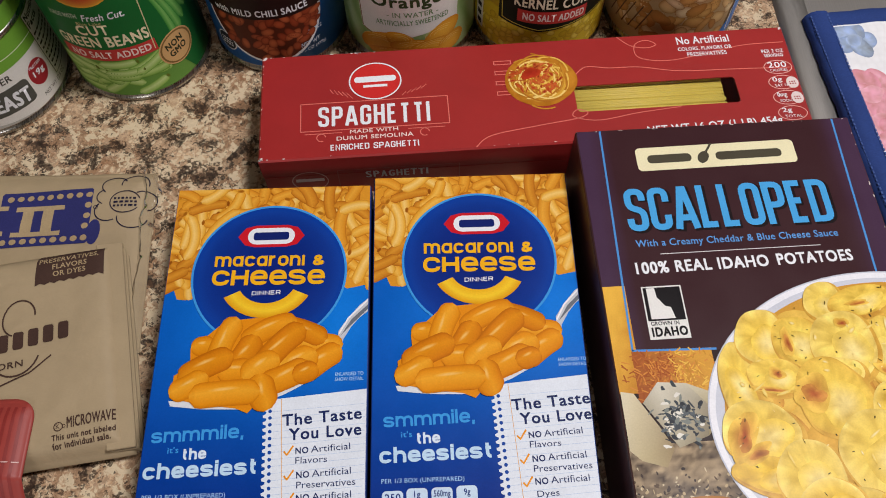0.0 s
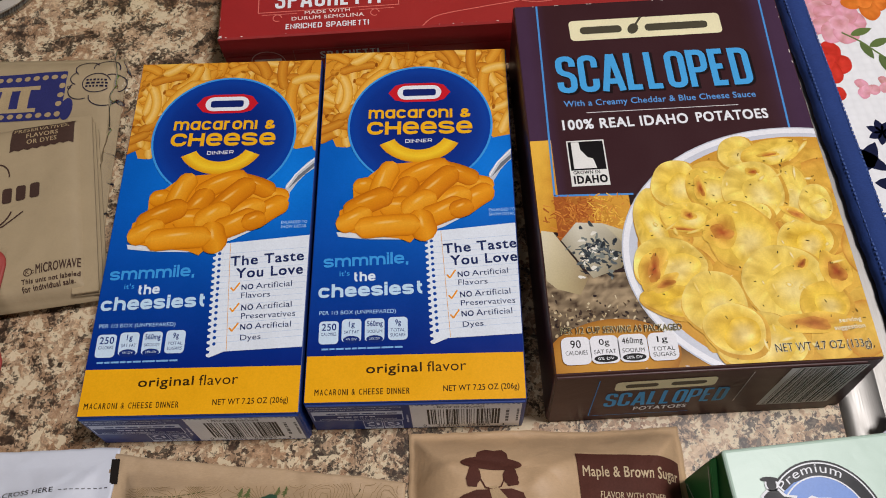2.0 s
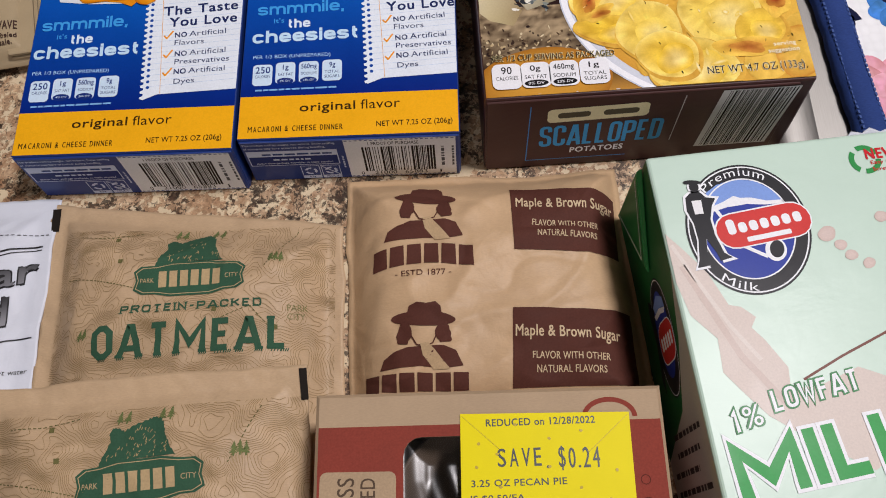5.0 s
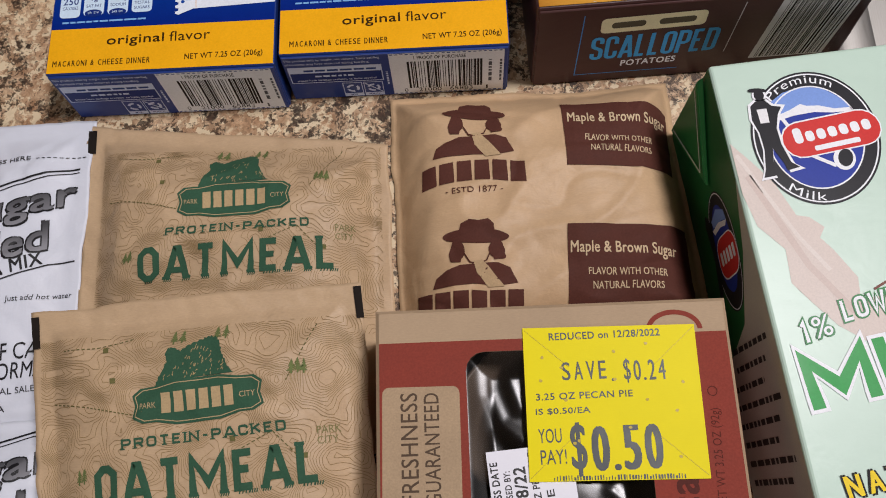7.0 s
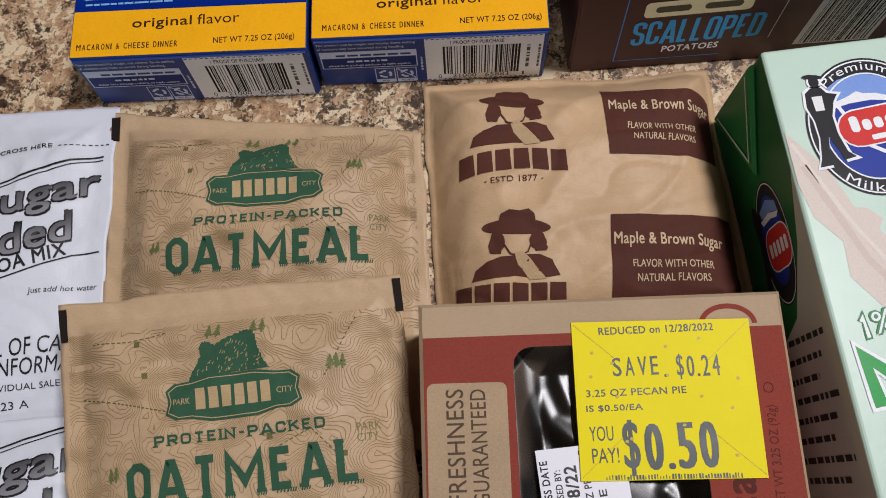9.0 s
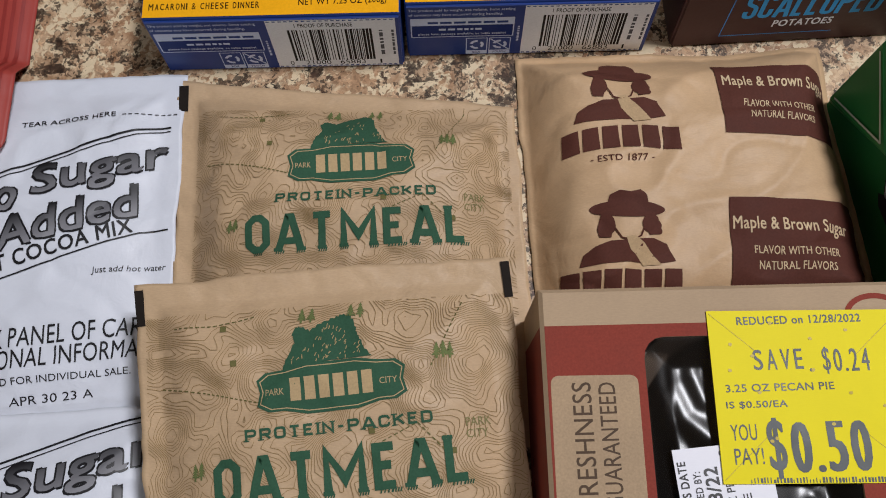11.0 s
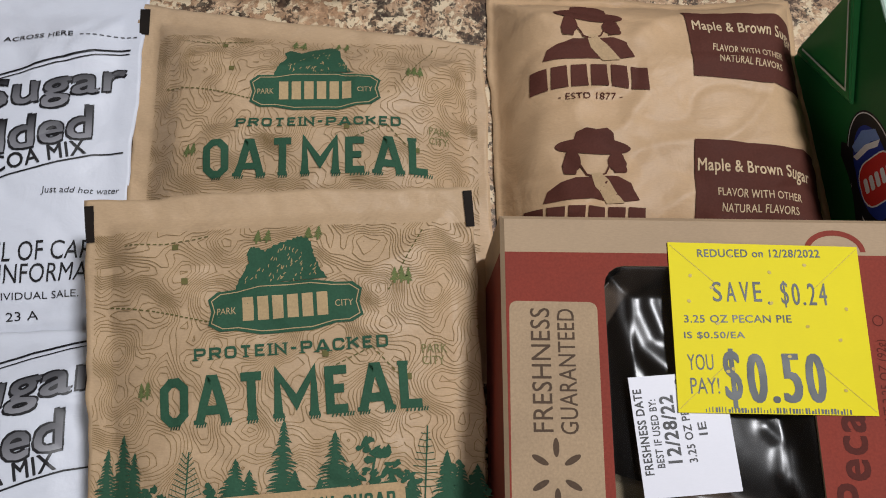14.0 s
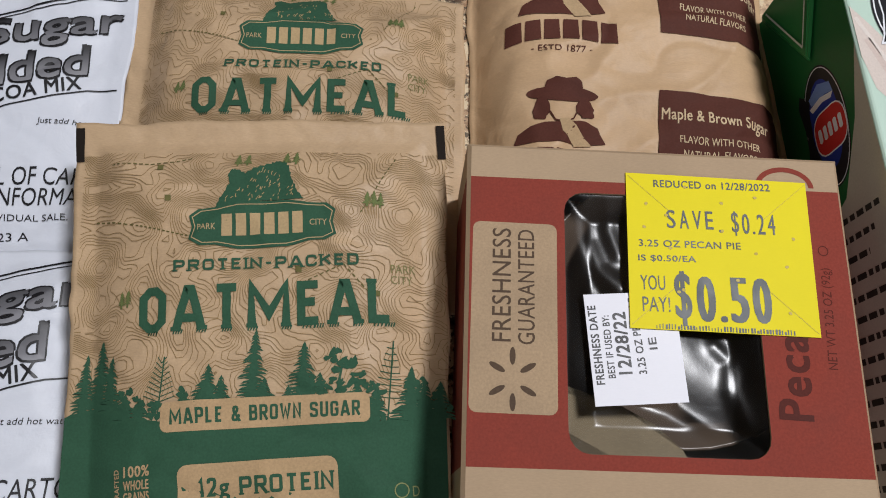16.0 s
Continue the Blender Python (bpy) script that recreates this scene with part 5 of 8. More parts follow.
        if a in ("0g", "0mg"):
            s.disc(264.0, y + 3.6, 3.0, 3.6, hx("ecdcd8"), 3, 20)
            s.bars(262.4, y + 2.4, 3.4, 2.6, 0, SR, 4, 2, 3)
    s.done("front_lettering", INK_GLOSS, t, "white printed words and pink line drawings", True)
    # nest of spaghetti, printed
    s = Sheet(top, 0)
    rnd = random.Random(21)
    s.disc(139.5, 38.2, 17.6, 16.0, hx("c8862a"), 2, 50, 0, hx("b8741e"), 0.03, 4, 0.3)
    for k in range(110):
        a0, r = rnd.uniform(0, 360), rnd.uniform(3, 15)
        s.ring(139.5 + rnd.gauss(0, 2.6), 38.2 + rnd.gauss(0, 2.4), r, r * rnd.uniform(0.55, 0.95), 0.85, hx(rnd.choice(("ecc058", "dca63c", "f4d27a", "c98c2e", "b87424"))), 3 + k * 0.03, 14, a0, a0 + rnd.uniform(50, 150), rnd.uniform(0, 180))
    for k in range(80):
        a, r = rnd.uniform(0, 6.28), 13 * rnd.random() ** 0.6
        s.disc(137 + r * math.cos(a), 40.5 + r * 0.75 * math.sin(a), rnd.uniform(0.5, 2.8), rnd.uniform(0.3, 1.3), hx(rnd.choice(("b83a1c", "a02c16", "cf5a2a", "8c2412", "d8743a"))), 6.5 + 0.02 * k, 12, rnd.uniform(0, 180), hx("c0602a"), 0.2, k, 0.2, True)
    s.disc(135, 43, 4.6, 3.6, hx("a82c1a"), 8.4, 20, 20, hx("b8401e"), 0.15, 3, 0.4)
    s.done("spaghetti_photograph", INK_GLOSS, t, "printed picture of a nest of spaghetti with sauce")
    # dry spaghetti behind the window
    bundle = bmesh.new()
    for k in range(72):
        z = 24.0 + (k % 3) * 1.8 + rnd.uniform(-0.3, 0.3)
        y = 12.5 + (k / 72) * 25 + rnd.uniform(-0.5, 0.5)
        m = Matrix.Translation((0.178 + rnd.uniform(-0.003, 0.003), y / 1000, z / 1000)) @ Euler((0, radians(90) + rnd.uniform(-0.008, 0.008), rnd.uniform(-0.012, 0.012))).to_matrix().to_4x4()
        bmesh.ops.create_cone(bundle, cap_ends=True, segments=8, radius1=0.00095, radius2=0.00095, depth=0.1, matrix=m)
    part("dry_spaghetti", bundle, PASTA, t, "pale yellow dry spaghetti", True)
    bm = bmesh.new()
    q = [bm.verts.new((x / 1000, y / 1000, 0.0322)) for x, y in ((154, 16.4), (237, 16.4), (237, 34.6), (154, 34.6))]
    bm.faces.new(q)
    ext = bmesh.ops.extrude_face_region(bm, geom=bm.faces[:])
    bmesh.ops.translate(bm, verts=[v for v in ext["geom"] if isinstance(v, bmesh.types.BMVert)], vec=(0, 0, -0.00008))
    f = part("window_film", bm, PANE_FILM, t, "clear plastic window")
    f.visible_shadow = False
    # end and front panels
    s = Sheet(front_of(H), 0)
    s.ring(22, 13.4, 9, 8, 0.5, hx("d9a49c"), 1)
    s.rect(15, 13, 14, 2.6, hx("e6cfc8"), 1)
    s.border(36, 4, 60, 17.4, 0.3, hx("a8605a"), 1)
    s.letters("SPAGHETTI", 49.5, 13.6, 31, 5.6, 0, hx("cfc0bc"), 1, 0.0, 0.2)
    s.done("side_lettering", INK_GLOSS, t, "printed words on the long side")
    s = Sheet(top, 0)
    scuffs(s, (((0.8, 0.9), (W - 1, 0.9)), ((0.8, D - 1), (60, D - 1)), ((0.9, 0.9), (0.9, D - 1))), 16, 9, hx("e9d9d4"))
    for x, y, r in ((1.2, 1.2, 0.7), (1.6, D - 1.6, 0.8), (W - 1.6, D - 1.6, 0.6)):
        s.disc(x, y, r * 1.5, r, hx("e9e0dc"), 6, 12, 30, wob=0.2, seed=int(x))
    s.done("worn_edge", INK_GLOSS, t, "pale scuffs on the corners", False, True)


SR = hx("a02a28")
spaghetti_box()


# ---- packets ----
class Packet:
    """A filled paper sachet: flat sealed seams round a soft pillow. Corners in world mm: bl, br, tr, tl."""

    def __init__(self, name, quad, base, fill, seam, label, category, mat, seed=0, soft=14.0, crease=0.5, group="", round_=0.0, seams=(1, 1, 1, 1), part_name="sachet"):
        self.q, self.base, self.fill, self.seam, self.soft, self.crease, self.seed, self.seams, self.round = quad, base, fill, seam, soft, crease, seed, seams, round_
        self.cx, self.cy = sum(p[0] for p in quad) / 4, sum(p[1] for p in quad) / 4
        self.t = thing(name, at_mm(self.cx, self.cy), label, category, group)
        w = math.dist(quad[0], quad[1])
        h = math.dist(quad[1], quad[2])
        nx, ny = max(8, int(w / 1.35)), max(8, int(h / 1.35))
        bm = bmesh.new()
        up, dn = [], []
        for j in range(ny + 1):
            ru, rd = [], []
            for i in range(nx + 1):
                x, y = self.point(i / nx, j / ny)
                z = self.height(x, y)
                ru.append(bm.verts.new(self.local(x, y, z)))
                rd.append(bm.verts.new(self.local(x, y, min(self.under(x, y), z - 0.35))))
            up.append(ru)
            dn.append(rd)
        for j in range(ny):
            for i in range(nx):
                bm.faces.new((up[j][i], up[j][i + 1], up[j + 1][i + 1], up[j + 1][i]))
                bm.faces.new((dn[j][i], dn[j + 1][i], dn[j + 1][i + 1], dn[j][i + 1]))
        for j in range(ny):
            bm.faces.new((up[j][0], up[j + 1][0], dn[j + 1][0], dn[j][0]))
            bm.faces.new((up[j][nx], dn[j][nx], dn[j + 1][nx], up[j + 1][nx]))
        for i in range(nx):
            bm.faces.new((up[0][i], dn[0][i], dn[0][i + 1], up[0][i + 1]))
            bm.faces.new((up[ny][i], up[ny][i + 1], dn[ny][i + 1], dn[ny][i]))
        self.body = part(part_name, bm, mat, self.t, "", True)

    def point(self, s, t):
        bl, br, tr, tl = self.q
        x = (1 - t) * ((1 - s) * bl[0] + s * br[0]) + t * ((1 - s) * tl[0] + s * tr[0])
        y = (1 - t) * ((1 - s) * bl[1] + s * br[1]) + t * ((1 - s) * tl[1] + s * tr[1])
        # slightly uneven edges
        e = 1.1 * self.crease
        x += e * noise.noise((0.05 * x, 0.05 * y, self.seed + 0.3))
        y += e * 1.6 * noise.noise((0.04 * x, 0.02 * y, self.seed + 7.3))
        if not self.round:
            x += 0.5 * self.crease * noise.noise((0.16 * y, 0.1 * x, self.seed + 2.1))
            y += 0.5 * self.crease * noise.noise((0.17 * x, 0.1 * y, self.seed + 4.1))
        if self.round:
            r = self.round
            lo, hi = self.point0(0, 0), self.point0(1, 1)
            cx = min(max(x, lo[0] + r), hi[0] - r)
            cy = min(max(y, lo[1] + r), hi[1] - r)
            d = math.hypot(x - cx, y - cy)
            if d > r and cx != x and cy != y:
                x, y = cx + (x - cx) * r / d, cy + (y - cy) * r / d
        return x, y

    def point0(self, s, t):
        return (self.q[0] if t == 0 else self.q[2])

    def inside(self, x, y):
        d = 1e9
        for k in range(4):
            (ax, ay), (bx, by) = self.q[k], self.q[(k + 1) % 4]
            l = math.hypot(bx - ax, by - ay)
            e = ((bx - ax) * (y - ay) - (by - ay) * (x - ax)) / l
            d = min(d, e + (0 if self.seams[k] else self.seam + 8))
        return d

    def under(self, x, y):
        return self.base(x, y)

    def height(self, x, y):
        d = max(0.0, self.inside(x, y) - self.seam)
        p = self.fill * (1 - math.exp(-((d / self.soft) ** 1.25)))
        k = 0.35 + 0.65 * min(1, d / 10)
        n1 = noise.noise((0.035 * x, 0.035 * y, self.seed))
        n2 = noise.noise((0.075 * x + 2 * n1, 0.045 * y, self.seed + 3))
        n3 = 1 - abs(noise.noise((0.03 * x + 0.018 * y, 0.042 * y - 0.02 * x, self.seed + 9)))
        n4 = 1 - abs(noise.noise((0.05 * y - 0.02 * x, 0.03 * x + 0.04 * y, self.seed + 19)))
        w = self.crease * (1.5 * n1 + 0.7 * n2 + 1.1 * (max(0, n3 - 0.7) / 0.3) ** 1.5 - 0.8 * (max(0, n4 - 0.75) / 0.25) ** 1.5)
        near = max(0.0, 1 - d / 9)
        w += self.crease * 1.7 * near * math.sin(0.5 * (x + y) + 4 * n1) * noise.noise((0.08 * x, 0.08 * y, self.seed + 5))
        return self.base(x, y) + 0.45 + p + w * k

    def local(self, x, y, z):
        return ((x - self.cx) / 1000, (y - self.cy) / 1000, z / 1000)

    def sheet(self, step=1.5):
        return Sheet(lambda x, y, l: self.local(x, y, self.height(x, y) + 0.2 + l * 3.2), step)


GREEN = hx("375c46")


def contour_lines(s, rnd, x0, y0, x1, y1, col, n, rot=0.0, w=0.22):
    """Map contours: level lines of a smooth height field."""
    nx, ny = 58, int(58 * (y1 - y0) / (x1 - x0))
    ox, oy = rnd.uniform(0, 50), rnd.uniform(0, 50)
    val = [[noise.noise((ox + 0.055 * (x0 + (x1 - x0) * i / nx), oy + 0.06 * (y0 + (y1 - y0) * j / ny), 1.7)) + 0.35 * noise.noise((ox + 0.14 * (x1 - x0) * i / nx, oy + 0.14 * (y1 - y0) * j / ny, 5.1)) for i in range(nx + 1)] for j in range(ny + 1)]
    c, sn = math.cos(radians(rot)), math.sin(radians(rot))
    for q in range(n):
        lev = -0.75 + 1.5 * q / n
        for j in range(ny):
            for i in range(nx):
                cs = ((i, j), (i + 1, j), (i + 1, j + 1), (i, j + 1))
                hits = []
                for k in range(4):
                    (ai, aj), (bi, bj) = cs[k], cs[(k + 1) % 4]
                    a, b = val[aj][ai] - lev, val[bj][bi] - lev
                    if (a < 0) != (b < 0):
                        f = a / (a - b)
                        hits.append((x0 + (x1 - x0) * (ai + (bi - ai) * f) / nx, y0 + (y1 - y0) * (aj + (bj - aj) * f) / ny))
                if len(hits) == 2:
                    p = [(x0 + c * (hx_ - x0) - sn * (hy - y0), y0 + sn * (hx_ - x0) + c * (hy - y0)) for hx_, hy in hits]
                    s.line(p, w, col, 1)


def tree(s, x, y, h, w, col, lay, rnd):
    """A small printed fir."""
    s.rect(x - 0.3, y - 1, 0.6, h * 0.3, col, lay)
    n = max(5, int(h / 1.05))
    for k in range(n):
        f = k / n
        yy = y + h * (0.1 + 0.88 * f)
        for sg in (-1, 1):
            ww = sg * (w * (1 - f) ** 0.85 * rnd.uniform(0.75, 1.35) / 2 + 0.25)
            s.poly([(x, yy + h / n * 0.9), (x, yy - h / n * 0.5), (x + ww * 0.5, yy - h / n * rnd.uniform(0.2, 0.7)), (x + ww, yy - h / n * rnd.uniform(0.5, 1.1)), (x + ww * 0.75, yy - h / n * 0.1), (x + ww * 0.35, yy + h / n * 0.3)][::sg], col, lay + 0.06 * (k % 3))


def bush(s, x, y, w, h, col, lay, rnd):
    """A ragged printed shrub."""
    for k in range(26):
        a, q = rnd.uniform(0, 3.14), rnd.random() ** 0.5
        px, py = x + q * w / 2 * math.cos(a), y + q * h * math.sin(a)
        s.disc(px, py, rnd.uniform(0.6, 1.3), rnd.uniform(0.5, 1.0), col, lay + 0.004 * k, 7, rnd.uniform(0, 180), None, 0.2, k)


def oatmeal_print(p, dx, dy, rot, seed, whole):
    """The green print of an oatmeal sachet; places are those of the upper sachet, moved and turned."""
    c, sn = math.cos(radians(rot)), math.sin(radians(rot))
    place = lambda x, y: (-20 + dx + c * (x + 20) - sn * (y + 150), -150 + dy + sn * (x + 20) + c * (y + 150))  # noqa: E731
    surf = lambda x, y, l: p.local(*place(x, y), p.height(*place(x, y)) + 0.2 + l * 3.2)  # noqa: E731
    rnd = random.Random(seed)
    R = 4.8
    pale = hx("9c8358")
    fine = Sheet(surf, 1.5)
    contour_lines(fine, rnd, -76, -186, 38, -106.5, pale, 22, 3.0, 0.17)
    for x, y in ((-54.8, -111), (-50.6, -121.8), (-9.4, -142.1), (14.6, -148.2)):
        fine.rect(x - 0.9, y - 0.9, 1.8, 1.8, hx("6f6a40"), 2, R)
    for path in ([(-70, -110.5), (-58, -110), (-45, -107)], [(-74, -128), (-60, -130), (-50, -132), (-40, -134)], [(18, -104), (12, -116), (8, -124)], [(-8, -146), (4, -140), (14, -150)]):
        for (ax, ay), (bx, by) in zip(path, path[1:]):
            for k in range(7):
                f, g = k / 7, (k + 0.55) / 7
                fine.line([(ax + (bx - ax) * f, ay + (by - ay) * f), (ax + (bx - ax) * g, ay + (by - ay) * g)], 0.35, hx("6f6a40"), 2)
    for x, y in ((-31, -106.5), (-28, -106.3), (-16, -105.3), (-13, -105), (10, -118), (12, -117.6), (14, -117.8), (-62, -152), (-60, -151.6)):
        tree(fine, x, y - 2.4, 4.2, 2.2, hx("6f7a4a"), 2, rnd)
    fine.done("map_print", INK_MATT, p.body, "faint printed map contour lines", False, True)
    s = Sheet(surf, 1.5)
    # emblem: a mound shape over a pill with a plain bar
    tan = hx("bfa57c")
    ca, sa = math.cos(radians(R)), math.sin(radians(R))
    badge = lambda x, y: (-21.2 + 0.95 * ca * x - sa * y * 1.08, -128.9 + 0.95 * sa * x + ca * y * 1.08)  # noqa: E731
    shield = [(-23.4, -3.6), (-22.4, 0), (-23.4, 3.4), (-20.6, 5.4), (-15, 5.6), (-8, 6.8), (8, 6.8), (15, 5.6), (20.6, 5.4), (23.4, 3.4), (22.4, 0), (23.4, -3.6), (20, -5.4), (15, -5.4), (8, -6.8), (-8, -6.8), (-15, -5.4), (-20, -5.4)]
    mound = [(-15, 5.6), (-13.4, 8.6), (-10.8, 12.2), (-11.6, 14.4), (-10.6, 16), (-8.8, 16.2), (-6, 14.8), (-2, 16.6), (2.4, 17.8), (4.6, 18.6), (7, 18), (8.4, 16.2), (8.8, 13.6), (9.8, 11.4), (11.2, 8.8), (14, 5.6)]
    edge = [badge(x, 5.6 + (y - 5.6) * 1.08) for x, y in mound]
    jag = []
    for (ax, ay), (bx, by) in zip(edge, edge[1:]):
        for k in range(4):
            f = k / 4
            jag.append((ax + (bx - ax) * f + (0.35 if k % 2 else 0) * rnd.uniform(-1, 1), ay + (by - ay) * f + (0.5 if k % 2 else 0)))
    mid = badge(0, 7)
    for a, b in zip(jag, jag[1:]):
        s.poly([mid, b, a], GREEN, 2)
    for k in range(90):
        x, y = rnd.uniform(-13, 12), rnd.uniform(7.4, 17)
        if y < 17.5 - abs(x) * 0.6 - (2 if x < -3 else 0):
            q = badge(x, 5.6 + (y - 5.6) * 1.08)
            s.line([q, (q[0] + rnd.uniform(-0.7, 0.3), q[1] - rnd.uniform(0.5, 1.1))], 0.22, hx("b39a6e"), 3)
    s.poly([badge(x, y) for x, y in shield], GREEN, 2.4)
    rim = [badge(x * 0.955, y * 0.87) for x, y in shield]
    s.line(rim + rim[:1], 0.28, tan, 3)
    for k in range(6):
        x = -13.0 + 4.5 * k
        s.poly([badge(x, -3.0), badge(x + 3.3, -3.0), badge(x + 3.3, 3.2), badge(x, 3.2)], tan, 3)
    s.text("PARK", *badge(-20.6, -1.0), 5.4, 1.9, R, tan, 3)
    s.text("CITY", *badge(15.0, -1.0), 5.2, 1.9, R, tan, 3)
    s.block("PROTEIN-PACKED", -46.4, -144.6, 55.2, 3.4, R, GREEN, 2, 0.72, 1.25, 0.8, 3, 1.7)
    s.block("OATMEAL", -55.4, -163.0, 75.6, 13.4, R, GREEN, 2, 2.5, 0.8, 1.9, 1, 3.1, 0, 0, 0.8)
    s.text("PARK", 18.4, -141.2, 7.6, 2.5, 5.5, hx("8f8a5c"), 2, -0.005)
    s.text("CITY", 18.6, -144.6, 6.6, 2.5, 5.5, hx("8f8a5c"), 2, -0.005)
    s.done("front_lettering", INK_MATT, p.body, "dark green printed words and emblem", True)
    if not whole:
        return
    s = Sheet(surf, 1.5)
    s.poly([(-75, -233), (40, -229), (37, -181), (29, -181), (24, -184), (15, -186), (6, -184), (-4, -185), (-14, -183), (-26, -186), (-36, -184), (-46, -188), (-56, -187), (-62, -185), (-70, -185), (-77, -187)], GREEN, 1)
    for x, y, h, w in ((-72, -188, 20, 8), (-67, -188, 24, 11), (-63, -188, 19, 9), (-58, -189, 9, 10), (-53, -189, 8, 9), (-40, -189, 10, 10), (-33.5, -188, 17, 13), (-29.5, -188, 14, 10), (-20.5, -188, 28, 12), (-17, -188, 14, 11), (-10, -188, 12, 10), (-6, -187, 24, 13), (-1, -187, 15, 12), (10, -188, 14, 12), (16, -187, 12, 9), (26, -186, 18, 11), (30, -185, 14, 10), (35, -184, 12, 9)):
        tree(s, x, y, h, w, GREEN, 1.6, rnd)
    for x, y, w, h in ((-58, -186, 12, 7), (-50, -187, 10, 5), (-36, -186, 14, 11), (-12, -186, 12, 6), (2, -185, 12, 6), (14, -185, 12, 6), (28, -184, 9, 14), (34, -183, 9, 7)):
        bush(s, x, y, w, h, GREEN, 1.62, rnd)
    # a broad-leaved tree with three leafy limbs
    for bx, by, r in ((4.5, -168.5, 4.2), (7.5, -172.5, 4.6), (13.5, -177, 4.4), (10, -178.5, 4.4), (-1.5, -178, 3.6), (-5, -176.5, 2.6), (4, -177, 4.0)):
        for k in range(12):
            a, q = rnd.uniform(0, 6.28), r * rnd.random() ** 0.5
            s.disc(bx + q * math.cos(a), by + q * 0.8 * math.sin(a), rnd.uniform(0.9, 2.0), rnd.uniform(0.5, 0.9), GREEN, 1.64 + 0.004 * k, 8, rnd.uniform(-30, 60), None, 0.2, k)
    s.line([(4, -186), (4.5, -176), (5.5, -169)], 0.7, GREEN, 1.6)
    for x, y0, y1 in ((-47.4, -188, -169.6), (19.5, -186, -161.9)):
        s.line([(x, y0), (x + 0.6, y1)], 0.4, GREEN, 1.6)
        for k in range(9):
            y = y0 + (y1 - y0) * (0.3 + 0.68 * k / 9)
            l = 4.6 * (1 - k / 11)
            s.line([(x - l, y + (1.6 if x < 0 else 0.3)), (x, y), (x + l, y + (1.8 if x < 0 else 0.4))], 0.25, GREEN, 1.6)
    s.rect(-46.0, -191.2, 60.7, 8.6, hx("bfa17a"), 3, 5.0, 2.0)
    s.block("MAPLE & BROWN SUGAR", -43.4, -188.8, 55.0, 4.4, 4.8, GREEN, 4, 0.78, 0.75, 0.5, 2)
    s.rect(-38.4, -219, 45.8, 19.0, hx("bfa17a"), 3, 5.6, 3.0)
    s.block("12", -33.6, -208.6, 5.2, 5.2, 5.6, GREEN, 4, 0.95, 0.7, 0.6, 2)
    s.text("g", -27.6, -209.3, 2.8, 4.6, 5.6, GREEN, 4, 0.0, 0, None, None, 0.12)
    s.block("PROTEIN", -22.0, -207.5, 27.0, 5.0, 5.6, GREEN, 4, 0.95, 0.8, 0.6, 2, 1.5)
    for w, x, y, l, h in (("100%", -55.6, -203.9, 7.6, 3.0), ("WHOLE", -55.3, -207.5, 7.6, 2.6), ("GRAINS", -55.0, -210.7, 7.6, 2.6)):
        s.text(w, x, y, l, h, 7.0, hx("bfa17a"), 3, 0.03)
    s.text("CRAFTED", -56.2, -211, 9.4, 1.5, 98, hx("bfa17a"), 3, 0.02)
    s.ring(24.6, -204.8, 2.2, 2.2, 0.35, hx("8a8f60"), 3, 24)
    s.text("D", 28.0, -206.4, 2.0, 3.0, 7, hx("8a8f60"), 3)
    s.done("forest_print", INK_MATT, p.body, "dark green printed fir forest with tan labels", True)


def black_mark(p, pts, name="black_mark"):
    s = p.sheet(3)
    s.poly(pts, hx("231d19"), 3)
    s.done(name, INK_MATT, p.body, "black registration mark on the seam")


def oatmeal_packets():
    low = Packet("oatmeal_packet", ((-79, -152), (43.6, -147), (40.4, -22.5), (-85.5, -8.5)), lambda x, y: 0.6, 13.5, 6.5, "kraft paper oatmeal sachet with green print, half under its twin", "food packet", KRAFT_DULL, 3, 12, 0.85, "oatmeal packets")
    oatmeal_print(low, 1.8, 80.0, -2.4, 4, False)
    black_mark(low, [(-85.3, -11), (-81.6, -11), (-81.2, -21.5), (-84.6, -21.5)])
    high = Packet("oatmeal_packet", ((-72.5, -232), (40.5, -227), (33.5, -89), (-84.5, -95.5)), lambda x, y: max(2.0, 29.5 + 0.13 * (y + 97)), 9.5, 7.0, "kraft paper oatmeal sachet with a printed forest, lying on another", "food packet", KRAFT_DULL, 8, 12, 0.8, "oatmeal packets")
    high.under = lambda x, y: high.base(x, y) - 0.2
    oatmeal_print(high, 0, 0, 0, 6, True)
    black_mark(high, [(-84.2, -97.5), (-81.4, -97.3), (-80.2, -108.4), (-82.8, -108.6)])
    black_mark(high, [(30.4, -91), (33.2, -90.8), (34.2, -102), (31.6, -102.2)])
    return low, high


LOW, HIGH = oatmeal_packets()


